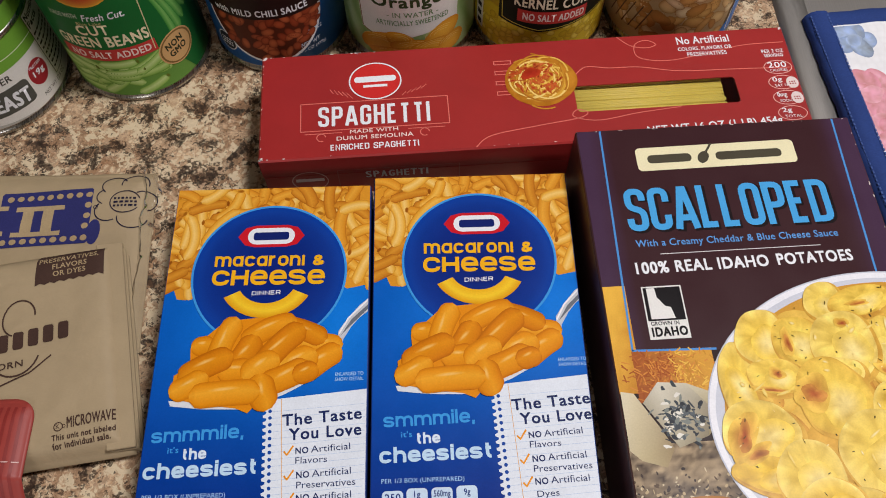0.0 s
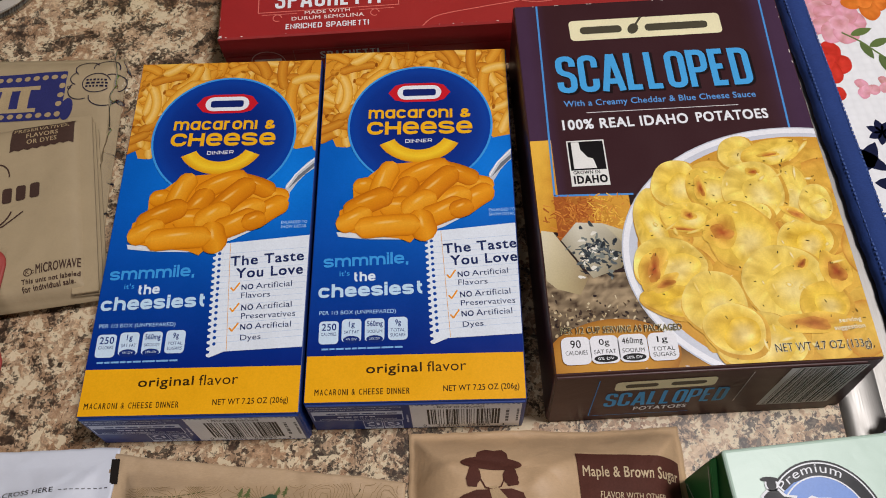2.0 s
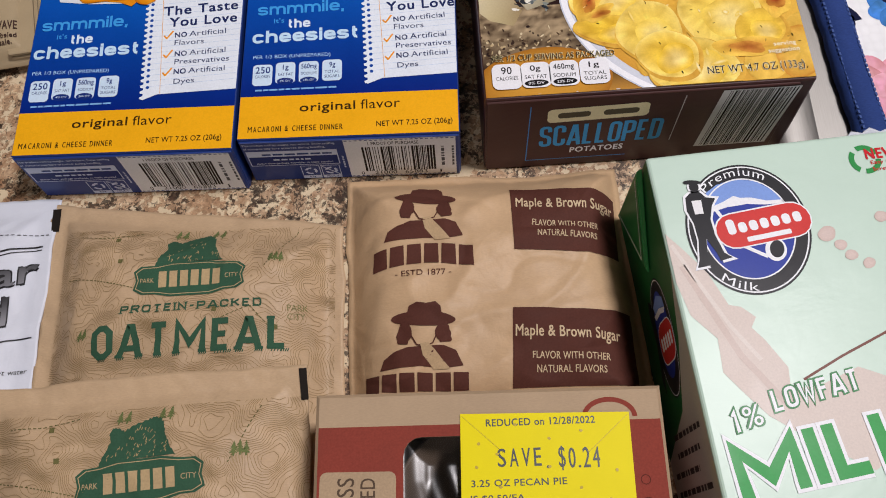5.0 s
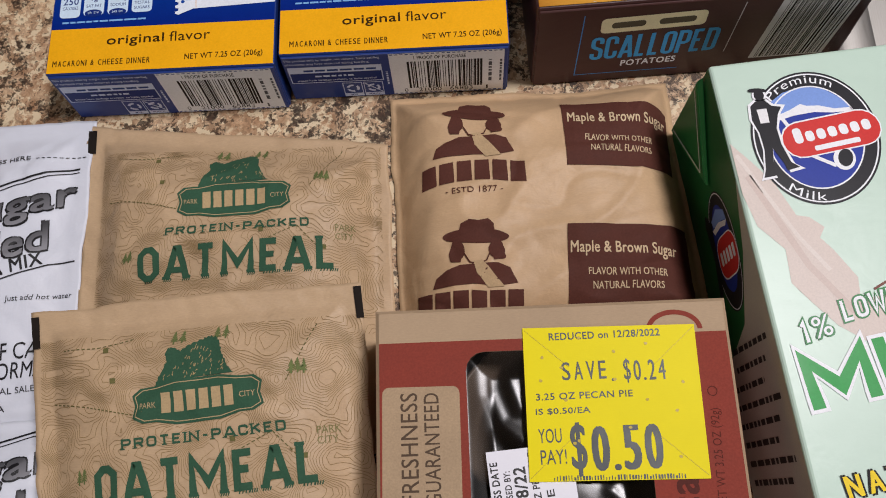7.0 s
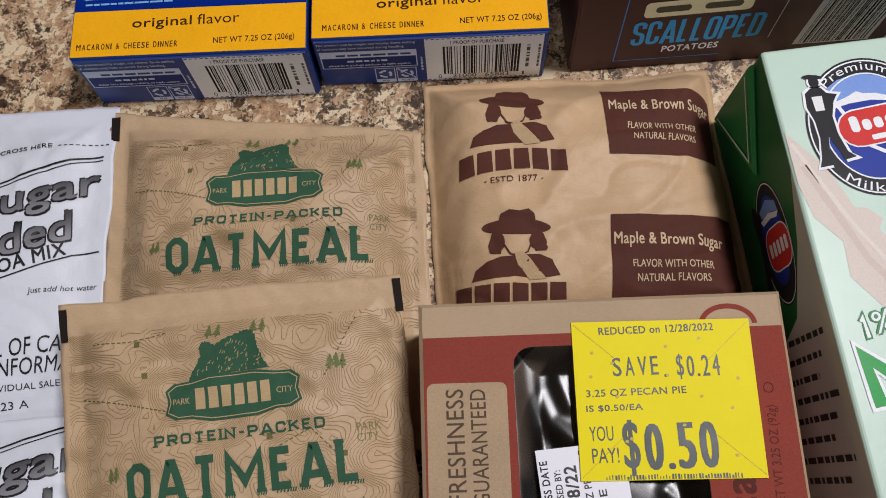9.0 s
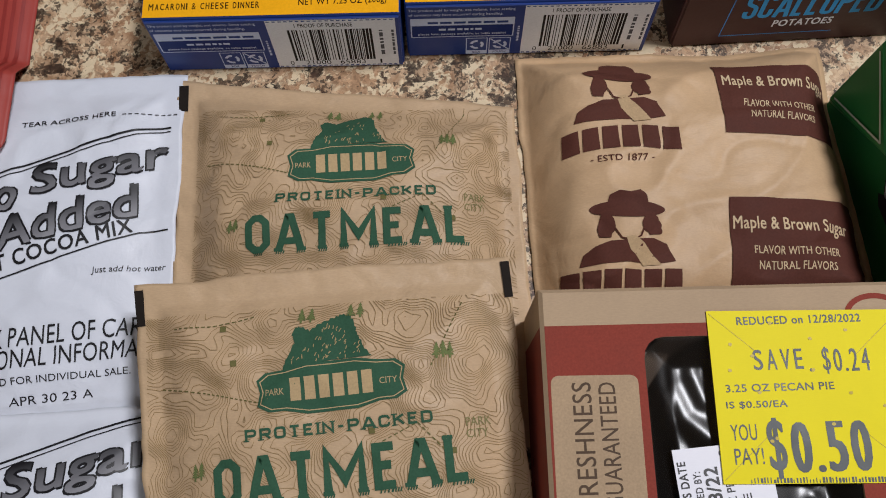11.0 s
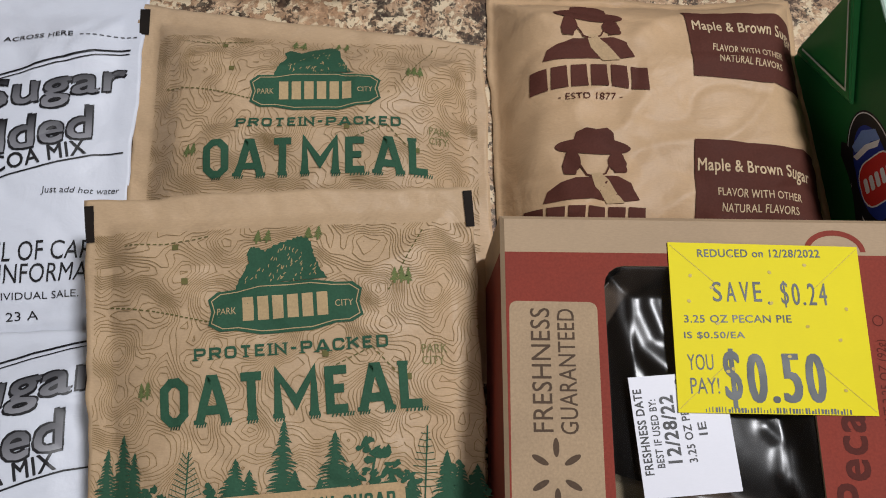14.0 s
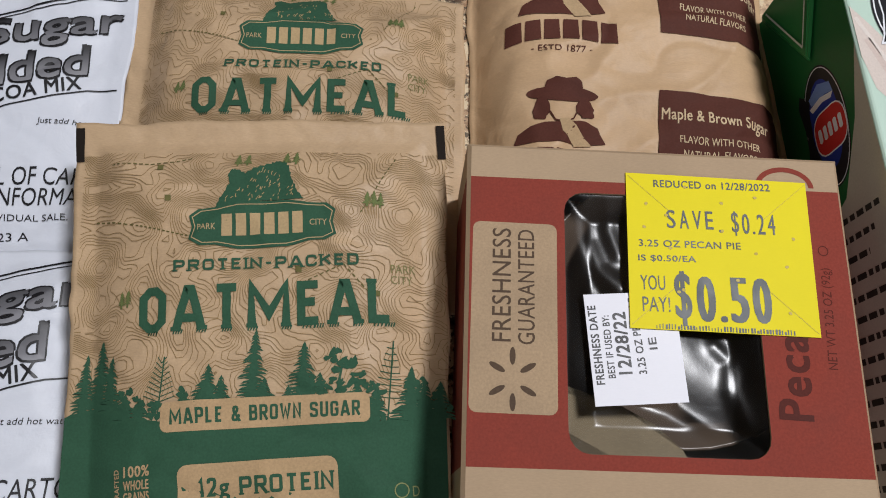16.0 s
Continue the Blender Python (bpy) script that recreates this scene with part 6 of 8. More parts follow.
def maple_packet():
    p = Packet("instant_oatmeal_packet", ((44.4, -102.5), (163, -102.5), (156.5, -3.5), (41.4, -3.0)), lambda x, y: 0.6 + 5 * max(0, 1 - math.hypot(x - 146, y + 8) / 22), 19.0, 1.8, "brown paper instant oatmeal sachet with a crumpled top corner", "food packet", KRAFT, 14, 9.5, 1.1, seams=(0, 1, 1, 1))
    brown = hx("5a342b")
    s = p.sheet()
    for oy, cut in ((0, False), (-47.0, True)):
        # hat, plain bust and a plain bar for the brand
        ox, oy = (-0.6, oy) if cut else (0.8, oy + 4.6)
        s.disc(75.2 + ox, -23.6 + oy, 12.0, 3.0, brown, 2, 34, -4, None, 0.03, 3)
        s.poly([(x + ox, y + oy) for x, y in ((68.6, -22.6), (69.8, -18.4), (73, -17.2), (76.5, -17.8), (80, -17.2), (82.0, -19.2), (82.4, -22.8))], brown, 2.4)
        for hx_, hy in ((68.4, -28.8), (82.4, -29.0)):
            s.disc(hx_ + ox, hy + oy, 2.5, 3.6, brown, 2, 18, 12 if hx_ < 75 else -12, None, 0.06, 1)
        s.poly([(x + ox, y + oy) for x, y in ((66.6, -25), (69.6, -25), (70.4, -29), (69.2, -33.4), (65.6, -33), (64.9, -30))], brown, 2.5)
        s.poly([(x + ox, y + oy) for x, y in ((80.8, -25), (84.0, -25), (85.8, -30), (85.2, -33), (81.6, -33.4), (80.4, -29))], brown, 2.5)
        s.line([(x + ox, y + oy) for x, y in ((70.6, -30), (72.6, -33.6), (75.6, -34.6), (78.8, -33.4), (80.4, -30))], 0.5, brown, 2.6)
        s.disc(67.4 + ox, -31.2 + oy, 2.4, 1.4, brown, 2.3, 14, 30)
        s.disc(83.8 + ox, -31.4 + oy, 2.4, 1.4, brown, 2.3, 14, -30)
        bust = [(58.6, -42.6), (60, -38.6), (64, -36), (69, -34.4), (83, -34.4), (87.4, -36), (90, -41.8), (84, -42.6), (74, -42.0), (66, -42.2)]
        s.poly([(x + ox, y + oy) for x, y in bust], brown, 2)
        s.poly([(x + ox, y + oy) for x, y in ((74, -33.4), (77, -33), (83.5, -41), (85, -43), (79, -43.2), (75, -38))], hx("bda17c"), 3)
        if not cut:
            def arch(a, b):
                return (54.4 + 40.8 * a, -50.4 + 8.4 * b + 2.2 * math.sin(math.pi * a))
            for k in range(6):
                s.poly([arch(k / 6 + 0.012, 0), arch((k + 1) / 6 - 0.012, 0), arch((k + 1) / 6 - 0.018, 1), arch(k / 6 + 0.018, 1)], brown, 2)
            s.text("- ESTD 1877 -", 64.0, -53.2, 21.8, 2.2, 1.0, brown, 2)
        else:
            for k in range(6):
                s.rect(52 + k * 6.7, -97.6, 5.6, 6.4, brown, 2, -1.5)
    s.done("emblem_print", INK_MATT, p.body, "brown printed emblem of a hat and bust shape")
    s = p.sheet()
    cream = hx("d6bf9c")
    s.poly([(110.6, -44.0), (153, -46.0), (153.6, -18.6), (132, -16.8), (110.4, -15.2)], brown, 2)
    s.text("Maple & Brown Sugar", 112.2, -26.8, 39.6, 5.8, -2.2, cream, 3, 0.012)
    s.text("FLAVOR WITH OTHER", 118.2, -34.0, 26.3, 2.5, -2.6, cream, 3, 0.01)
    s.text("NATURAL FLAVORS", 120.0, -38.6, 23.6, 2.5, -2.6, cream, 3, 0.01)
    s.done("flavour_label", INK_MATT, p.body, "brown printed flavour panel", True)
    s = p.sheet()
    s.poly([(107.4, -97.4), (155.5, -97.5), (155, -68.6), (108.8, -67.6)], brown, 2)
    s.text("Maple & Brown Sugar", 109.2, -79.8, 39.6, 5.8, -3.4, cream, 3, 0.012)
    s.text("FLAVOR WITH OTHER", 115.1, -87.2, 29.0, 2.7, -2.4, cream, 3, 0.01)
    s.text("NATURAL FLAVORS", 116.5, -92.2, 25.8, 2.7, -2.0, cream, 3, 0.01)
    s.done("flavour_label", INK_MATT, p.body, "brown printed flavour panel", True)


maple_packet()


def cocoa_packets():
    def lines(s, dy, dx, tear=True):
        ink = hx("18171b")
        put = lambda x, y: (x + dx, y + dy)  # noqa: E731
        T = lambda w, x, y, l, h, r, b=0.0, sh=0.0, c=ink, lay=2: s.text(w, x + dx, y + dy, l, h, r, c, lay, b, sh)  # noqa: E731
        if tear:
            T("TEAR ACROSS HERE", -140.4, -28.6, 34.2, 2.0, 6.5, 0.01)
        for k in range(9 if tear else 0):
            s.line([put(-104 + 2.2 * k, -24.0 + 0.12 * k), put(-102.8 + 2.2 * k, -23.9 + 0.12 * k)], 0.3, ink, 2)
        s.line([put(-150, -48.6), put(-130, -41.4), put(-110, -34), (-98 + dx, -30.4 + dy), put(-87, -28.3)], 0.7, ink, 2)
        s.line([put(-150, -50.6), put(-130, -43.2), put(-110, -35.8), (-98 + dx, -32 + dy), put(-87, -29.9)], 0.4, ink, 2)
        for w, x, y, l, h, q in (("Sugar", -132.6, -59.0, 47.0, 13.6, 15.1), ("Added", -142.4, -76.8, 48.0, 11.6, 16.6), ("No", -157, -65.4, 20, 11.6, 15)):
            s.text(w, x + dx, y + dy, l, h, q, ink, 2, 0.0, 0.22, None, None, 0.75)
            s.text(w, x + dx + 0.1, y + dy + 0.1, l, h, q, hx("8a8a90"), 3.2, 0.0, 0.22, None, ink, 0.2)
        T("HOT COCOA MIX", -151.6, -87.4, 57.6, 5.4, 18.4, 0.02, 0.1)
        s.line([put(-150, -90), put(-125, -81), put(-105, -73), put(-95, -69.6), put(-85.3, -68.0)], 0.55, ink, 2)
        T("Just add hot water", -109, -85.4, 23.8, 2.8, 4.6, 0.0, 0.15)
        T("CHECK BACK PANEL OF CARTON", -175.5, -114.2, 98, 6.4, 5.6, 0.0, 0.12)
        T("FOR NUTRITIONAL INFORMATION", -176.5, -120.8, 100, 6.2, 5.0, 0.0, 0.12)
        T("THIS UNIT NOT LABELED FOR INDIVIDUAL SALE.", -178, -126.0, 84.6, 2.4, 4.6)
        T("APR 30 23 A", -134.0, -129.4, 28.0, 2.9, 5.5)
    a = Packet("cocoa_packet", ((-206, -139), (-82.5, -131), (-82.5, -6.5), (-204, -9)), lambda x, y: 1.0, 6.0, 7.0, "white paper hot cocoa sachet with black slanted lettering", "food packet", WHITE_PAPER, 23, 14, 0.8, "cocoa packets")
    s = a.sheet()
    lines(s, 0, 0)
    s.done("black_lettering", INK_SATIN, a.body, "black slanted printed words", True)
    b = Packet("cocoa_packet", ((-200, -262), (-77, -252), (-79, -130), (-202, -133.5)), lambda x, y: 3.2 if y < -136 else 3.2, 7.0, 4.0, "white paper hot cocoa sachet beside the oatmeal sachets", "food packet", WHITE_PAPER, 31, 14, 0.5, "cocoa packets")
    s = b.sheet()
    lines(s, -104.5, 5, False)
    s.done("black_lettering", INK_SATIN, b.body, "black slanted printed words", True)


cocoa_packets()


# ---- chocolate milk carton ----
def milk_carton():
    W, D, H = 95.0, 195.0, 55.0
    t = thing("milk_carton", at_mm(157, -26.5, 0, 5.0), "pale green and white chocolate milk carton lying on its side", "milk carton")
    part("carton", box_bm(0, -D + 2.5, 0, W, 2.5, H, 1.3, segments=3), CARTON, t)
    top = top_of(H)
    clip = (0.8, -D + 3.3, W - 0.8, 1.7)
    # chocolate splash under the words
    s = Sheet(top, 0, clip)
    milk, cocoa = hx("d8cbc2"), hx("c4aaa0")
    s.poly([(0.5, -27), (0.5, -44), (3, -57), (9.9, -65.7), (9.1, -76.9), (14, -84), (20, -92), (30, -100), (48, -112), (62, -104), (66, -92), (60, -84), (52, -80), (40, -84), (29, -84.8), (30, -77.6), (25, -68), (21.7, -63.3), (24, -60), (20, -56), (16.2, -54.9), (11.6, -42.3), (5, -33)], [milk] * 23, 1)
    s.line([(4, -40), (10, -56), (16, -72), (26, -88)], 2.2, hx("d0bfb6"), 2)
    s.line([(2, -32), (8, -46), (15, -62), (22, -74)], 1.4, hx("dfd5cd"), 2)
    s.poly([(62, -104), (70, -74), (76, -66), (86, -60), (94, -50), (94, -110), (70, -112)], [milk, milk, hx("cfb6ae"), milk, milk, hx("c2a49b"), cocoa], 1)
    s.line([(34, -82), (48, -76), (64, -70), (78, -64)], 0.8, hx("7a4e44"), 3)
    for x, y, r in ((55, -34, 3.2), (58.5, -38.5, 2.2), (61, -42.5, 2.2), (66, -46, 2.2), (75, -30, 2.4), (80, -41, 2.6), (84, -41, 2.0), (72, -54, 2.6), (76, -57, 2.2), (80, -62, 3.8), (86, -56, 3)):
        s.disc(x, y, r, r * 0.85, hx("d6c4bc"), 3, 18, 20, hx("cbb6ad"), 0.05, int(x))
    s.done("splash_print", INK_GLOSS, t, "printed brown milk splash")
    # round emblem
    s = Sheet(top, 0, clip)
    ex, ey, a, b, r = 29.2, -28.6, 21.2, 24.2, -8
    s.disc(ex, ey, a, b, hx("2a2a2e"), 4, 64, r)
    s.ring(ex, ey, a - 0.7, b - 0.7, 0.5, WHITE, 5, 64, 0, 360, r)
    s.disc(ex, ey, a - 5.2, b - 5.4, hx("2c3f9c"), 5, 56, r)
    s.poly([(17.8, -14), (22, -11.4), (29, -9.8), (36, -11.6), (41, -15.8), (43.6, -20), (36, -19.2), (31, -17.6), (26, -19), (18, -19.4)], hx("7f9fe0"), 6)
    s.poly([(15.4, -22), (18, -19.6), (23, -18), (27, -16.2), (29, -17.2), (33, -17.6), (38, -19.4), (43.4, -19.6), (44, -21), (37, -20.8), (31, -19.8), (24, -20.2)], WHITE, 7)
    s.ring(ex, ey, a - 5.2, b - 5.4, 0.5, WHITE, 7, 56, 0, 360, r)
    s.rect(18.2, -36.4, 34.0, 13.4, WHITE, 8, 5, 6.6)
    s.rect(18.7, -35.9, 33.0, 12.4, hx("d23a36"), 9, 5, 6.1)
    for k in range(7):
        s.rect(22.2 + 3.85 * k, -30.6 + 0.34 * k, 2.9, (5.6 if k == 0 else 3.8), WHITE, 10, 5, 1.2)
    s.rect(28.0, -33.8, 15.5, 1.8, WHITE, 10, 5, 0.5)
    # plain standing shape with a long horn
    fig = [(12.4, -13.4), (10.4, -15), (9.8, -20), (11.2, -25), (11.4, -31), (10.2, -38), (9.0, -41), (13.4, -40.6), (13.0, -38), (14.2, -31), (16.6, -36.6), (17.2, -39.4), (21.4, -38.6), (19, -36.6), (17.4, -30), (17.2, -24), (18.8, -19), (20.6, -16.4), (17.4, -15.6), (15.8, -13.4)]
    s.poly([(13.8 + (x - 13.8) * 1.22, -26 + (y + 26) * 1.06) for x, y in fig], WHITE, 10)
    s.poly(fig, hx("26262a"), 11)
    s.disc(14.2, -11.2, 2.4, 2.6, WHITE, 10, 18)
    s.disc(14.2, -11.2, 1.7, 2.0, hx("26262a"), 11, 18)
    s.disc(14.0, -9.4, 3.2, 0.9, hx("26262a"), 11.2, 18, -8)
    s.poly([(12.2, -16.4), (15.6, -16.4), (15.4, -21.6), (12.4, -21.6)], hx("e8e8ea"), 11.5)
    s.line([(15, -15.5), (20, -21), (26, -35), (33, -39.6)], 1.3, WHITE, 8.5)
    s.disc(36.5, -37.6, 3.6, 4.2, WHITE, 8.6, 24, -20)
    s.disc(36.9, -37.4, 2.4, 3.2, hx("26262a"), 8.8, 24, -20)
    for w, a0, a1, ri, ro in (("Premium", 140, 66, 0.82, 0.95), ("Milk", 237, 274, 0.94, 0.82)):
        def arc(u, v, a0=a0, a1=a1, ri=ri, ro=ro):
            ang = radians(a0 + (a1 - a0) * u)
            k = ri + (ro - ri) * v
            x, y = a * k * math.cos(ang), b * k * math.sin(ang)
            c, sn = math.cos(radians(r)), math.sin(radians(r))
            return (ex + c * x - sn * y, ey + sn * x + c * y)
        s.text(w, 0, 0, 1, 1, 0, WHITE, 6, 0.04, 0, arc)
    s.done("round_emblem", INK_GLOSS, t, "round black and blue mountain emblem with a red band", True)
    s = Sheet(top, 0, clip)
    green = hx("3da055")
    for c, l, g in ((hx("4a8a5a"), 8, 0.9), (WHITE, 9, 0.0)):
        s.block("1", 8.2, -96.3, 2.6, 6.8, 9.5, c, l, 1.1, 0.5, None, 4, 0, 0.1, g * 0.6)
        s.letters("%", 11.4, -95.6, 7.4, 6.8, 9.5, c, l, 0.0, 0.3, 0.1, g * 0.6, 0.02)
        s.block("LOWFAT", 22.2, -91.2, 29.0, 6.6, 8.5, c, l, 1.0, 0.9, None, 4, 0, 0.1, g * 0.6)
    for c, l, g in ((WHITE, 8, 1.6), (green, 9, 0.0)):
        s.block("MILK", 5.9, -116.5, 60, 17.0, 5.2, c, l, 3.9, 0.6, None, 4, 0, 0, g * 0.7)
    for c, l, g in ((BLACK, 8, 0.8), (hx("f2d32a"), 9, 0.0)):
        s.letters("NATURAL", 9.4, -142.6, 44, 6.5, 5, c, l, 0.0, 0.24, 0, g * 0.7)
        s.letters("FLAVOR", 9.8, -151.6, 38, 6.5, 5, c, l, 0.0, 0.24, 0, g * 0.7)
    for a0 in (20, 140, 260):
        s.ring(76, -8.0, 5.6, 5.6, 1.9, hx("2f8f4a"), 3, 12, a0, a0 + 95)
    s.text("NEW", 76.6, -8.0, 11, 3.8, -1.0, hx("c8252c"), 5, 0.05)
    s.text("Easy Open", 77.6, -10.6, 11, 1.8, -1.0, hx("c8252c"), 5, 0.02)
    s.text("Screw Cap", 77.6, -13.2, 11, 1.8, -1.0, hx("c8252c"), 5, 0.02)
    s.done("front_lettering", INK_GLOSS, t, "green and white printed words", True)
    # narrow side, turned towards the sachets
    side = lambda x, y, l: ((-0.05 - l) / 1000, x / 1000, y / 1000)  # noqa: E731
    s = Sheet(side, 0, (-D + 3.5, 0.8, 1.6, H - 0.8))
    dark, cream = hx("266b3a"), hx("c6c4b6")
    s.poly([(2, 0), (2, 55), (-38, 55), (-62, 46), (-84, 32), (-98, 0)], dark, 0)
    s.poly([(-98, 0), (-84, 32), (-62, 46), (-38, 55), (-195, 55), (-195, 0)], cream, 0)
    s.disc(-57, 30, 22, 13, hx("28282c"), 2, 48)
    s.ring(-57, 30, 21.4, 12.4, 0.4, WHITE, 3, 48)
    s.disc(-56, 30, 16, 9, hx("2c3f9c"), 3, 40)
    s.poly([(-44, 23), (-41.4, 30), (-44, 37), (-48, 38), (-46.6, 33), (-47.6, 29), (-46.6, 24)], hx("7f9fe0"), 4)
    s.poly([(-47.4, 22.4), (-46.4, 30), (-48, 38), (-49.6, 36), (-48.6, 31), (-49.4, 24)], WHITE, 4.5)
    s.rect(-67, 22, 15.6, 20, WHITE, 5, 0, 6)
    s.rect(-66.5, 22.5, 14.6, 19, hx("d23a36"), 6, 0, 5.6)
    for k in range(5):
        s.rect(-61.6, 24.6 + 3.2 * k, 5.0, 2.2, WHITE, 7, 0, 0.8)
    s.poly([(-40, 18), (-44, 16), (-56, 18), (-70, 15), (-76, 17), (-66, 20), (-52, 22), (-42, 21)], hx("26262a"), 7)
    for k in range(15):
        s.bars(-90 - 6.4 * k, 6 + (8 if k < 2 else 0), 42 - (k % 3) * 5 - (8 if k < 2 else 0), 3.6, 90, hx("3a3a36"), 2, 1, k)
    s.done("side_print", INK_GLOSS, t, "green printed side with a small emblem and small print")
    # folded ear at the end
    bm = bmesh.new()
    vs = [bm.verts.new((x / 1000, y / 1000, z / 1000)) for x, y, z in ((-0.5, 1.5, 50), (-0.5, 1.5, 4), (-0.6, -33, 30), (-2.4, 1.0, 47), (-2.4, 1.0, 8), (-1.8, -31, 30))]
    for f in ((0, 1, 2), (3, 5, 4), (0, 3, 4, 1), (1, 4, 5, 2), (2, 5, 3, 0)):
        bm.faces.new([vs[i] for i in f])
    bmesh.ops.recalc_face_normals(bm, faces=bm.faces[:])
    bmesh.ops.bevel(bm, geom=bm.edges[:], offset=0.0005, segments=2, affect="EDGES")
    ear = part("folded_ear", bm, GREEN_CARD, t, "green folded carton ear")
    s = Sheet(lambda x, y, l: ((-2.6 - l) / 1000, x / 1000, y / 1000), 0)
    s.line([(-1, 44), (-27, 30.5), (-1, 12)], 0.8, hx("cfd8cc"), 1)
    s.done("fold_line", INK_GLOSS, ear, "pale dashed fold line")


milk_carton()


# ---- pecan pie box ----
def pie_box():
    W, D, H = 114.0, 106.0, 47.0
    t = thing("pie_box", at_mm(40, -210), "kraft and red pecan pie box with film window and yellow sticker", "food box")
    hole = (29.0, 15.2, 85.0, 91.2)
    window_box(t, W, D, H, hole, 6.0, KRAFT_CARD, KRAFT_CARD, 44, bevel=1.2)
    part("inner_floor", box_bm(1, 1, 3.1, W - 1, D - 1, 3.8), TAN_INSIDE, t, "grey-brown card inside the box")
    bm = bmesh.new()
    edge = ((1.5, 1.5), (72, 1.5), (69, 10), (64, 18), (56, 25), (44, 31), (30, 35), (1.5, 36))
    bmesh.ops.solidify(bm, geom=[bm.faces.new([bm.verts.new((x / 1000, y / 1000, 0)) for x, y in edge])], thickness=0.0007)
    for v in bm.verts:
        v.co.z += (40.2 - 0.08 * v.co.x * 1000 + 0.8 * math.sin(v.co.y * 90)) / 1000
    part("inner_flap", bm, TAN_INSIDE, t, "grey-brown card flap under the window")
    top = top_of(H)
    s = Sheet(top, 0)
    red = hx("8e4034")
    ring_print(s, (1.2, 11, W - 1.2, 95), hole, 6.0, red, 0)
    s.ring(96.5, 96.0, 9.0, 6.5, 1.6, red, 1, 40, 0, 200)
    s.rect(1.6, 25.4, 24.6, 55.4, hx("b39a7c"), 1, -0.5, 2.2)
    ink = hx("5b4a3c")
    s.done("red_print", INK_MATT, t, "brick red print round the window")
    s = Sheet(top, 0)
    s.text("FRESHNESS", 13.2, 45.2, 33.6, 5.4, 90, ink, 2, 0.005)
    s.text("GUARANTEED", 20.0, 44.6, 34.0, 4.8, 90, ink, 2, 0.005)
    for k in range(6):
        a = radians(30 + 60 * k)
        x, y = 13.7 + 5.0 * math.cos(a), 34.8 + 6.4 * math.sin(a)
        s.disc(x, y, 2.5, 0.85, ink, 2, 18, 30 + 60 * k)
    s.text("Pecan Pie", 97.4, 26.2, 52, 9.4, 88, hx("5a2d27"), 2, 0.03)
    s.text("NET WT 3.25 OZ (92g)", 107.0, 40.6, 30, 3.6, 88, hx("5e2a22"), 2, 0.0)
    s.ring(106.0, 76.0, 1.6, 1.6, 0.3, hx("5e2a22"), 2, 20)
    s.done("top_lettering", INK_MATT, t, "dark brown printed words", True)
    # red wraps over the sides
    for name, surf, w in (("side_print", lambda x, y, l: ((-0.05 - l) / 1000, x / 1000, y / 1000), D), ("side_print", lambda x, y, l: ((W + 0.05 + l) / 1000, x / 1000, y / 1000), D)):
        s = Sheet(surf, 0)
        s.rect(11, 0.5, 84, H - 1.6, red, 0)
        s.bars(30, 8, 30, 3, 0, hx("5e2a22"), 1, 1, 3)
        s.done(name, INK_MATT, t, "brick red printed side")
    # black tray with the pie's rim, low in the box
    bm = bmesh.new()
    prof = [(12, 11), (30, 11), (33, 29), (38, 33), (39, 33.6), (38.4, 32.4), (33.6, 28), (30.4, 10)]
    seg = 40
    rows = [[bm.verts.new(((66 + r * 1.15 * math.cos(2 * math.pi * k / seg)) / 1000, (61 + r * 1.1 * math.sin(2 * math.pi * k / seg)) / 1000, z / 1000)) for r, z in prof] for k in range(seg)]
    for k in range(seg):
        for j in range(len(prof) - 1):
            bm.faces.new((rows[k - 1][j], rows[k][j], rows[k][j + 1], rows[k - 1][j + 1]))
    bm.faces.new([rows[k][0] for k in range(seg)])
    bmesh.ops.recalc_face_normals(bm, faces=bm.faces[:])
    part("pie_tray", bm, TRAY, t, "black plastic pie tray", True)
    # film, buckled along a few soft folds
    folds = (((35.6, 91), (35.6, 77.5), (39, 68.5), (45.5, 63)), ((43.3, 88.7), (42.7, 81), (45.5, 73)), ((46.6, 29.7), (57.6, 26.9), (66.4, 22.4), (75.2, 15)), ((73, 47), (77.4, 42.6), (76.3, 34.8), (79.6, 25.7)))

    def fold(x, y):
        h = 0.0
        for path, w, top_h in zip(folds, (3.6, 2.4, 3.0, 2.8), (1.0, 0.6, 0.8, 0.8)):
            d = 99.0
            for (ax, ay), (bx, by) in zip(path, path[1:]):
                f = max(0, min(1, ((x - ax) * (bx - ax) + (y - ay) * (by - ay)) / ((bx - ax) ** 2 + (by - ay) ** 2)))
                d = min(d, math.hypot(x - ax - f * (bx - ax), y - ay - f * (by - ay)))
            h += top_h * math.exp(-((d / w) ** 2))
        return h

    bm = bmesh.new()
    n, m = 72, 96
    grid = []
    for j in range(m + 1):
        row = []
        for i in range(n + 1):
            x, y = 27 + 60 * i / n, 13 + 80 * j / m
            d = max(0.0, min(x - 29, 85 - x, y - 15, 91 - y))
            k = min(1, d / 8)
            z = H - 1.0 - k * (2.0 - fold(x, y) + 1.2 * noise.noise((0.04 * x, 0.025 * y, 4.2)) + 1.5 * (1 - abs(noise.noise((0.035 * x + 0.03 * y, 0.02 * y, 9.1)))))
            row.append(bm.verts.new((x / 1000, y / 1000, z / 1000)))
        grid.append(row)
    for j in range(m):
        for i in range(n):
            bm.faces.new((grid[j][i], grid[j][i + 1], grid[j + 1][i + 1], grid[j + 1][i]))
    film = part("window_film", bm, PIE_FILM, t, "clear buckled plastic window", True)
    film.visible_shadow = False
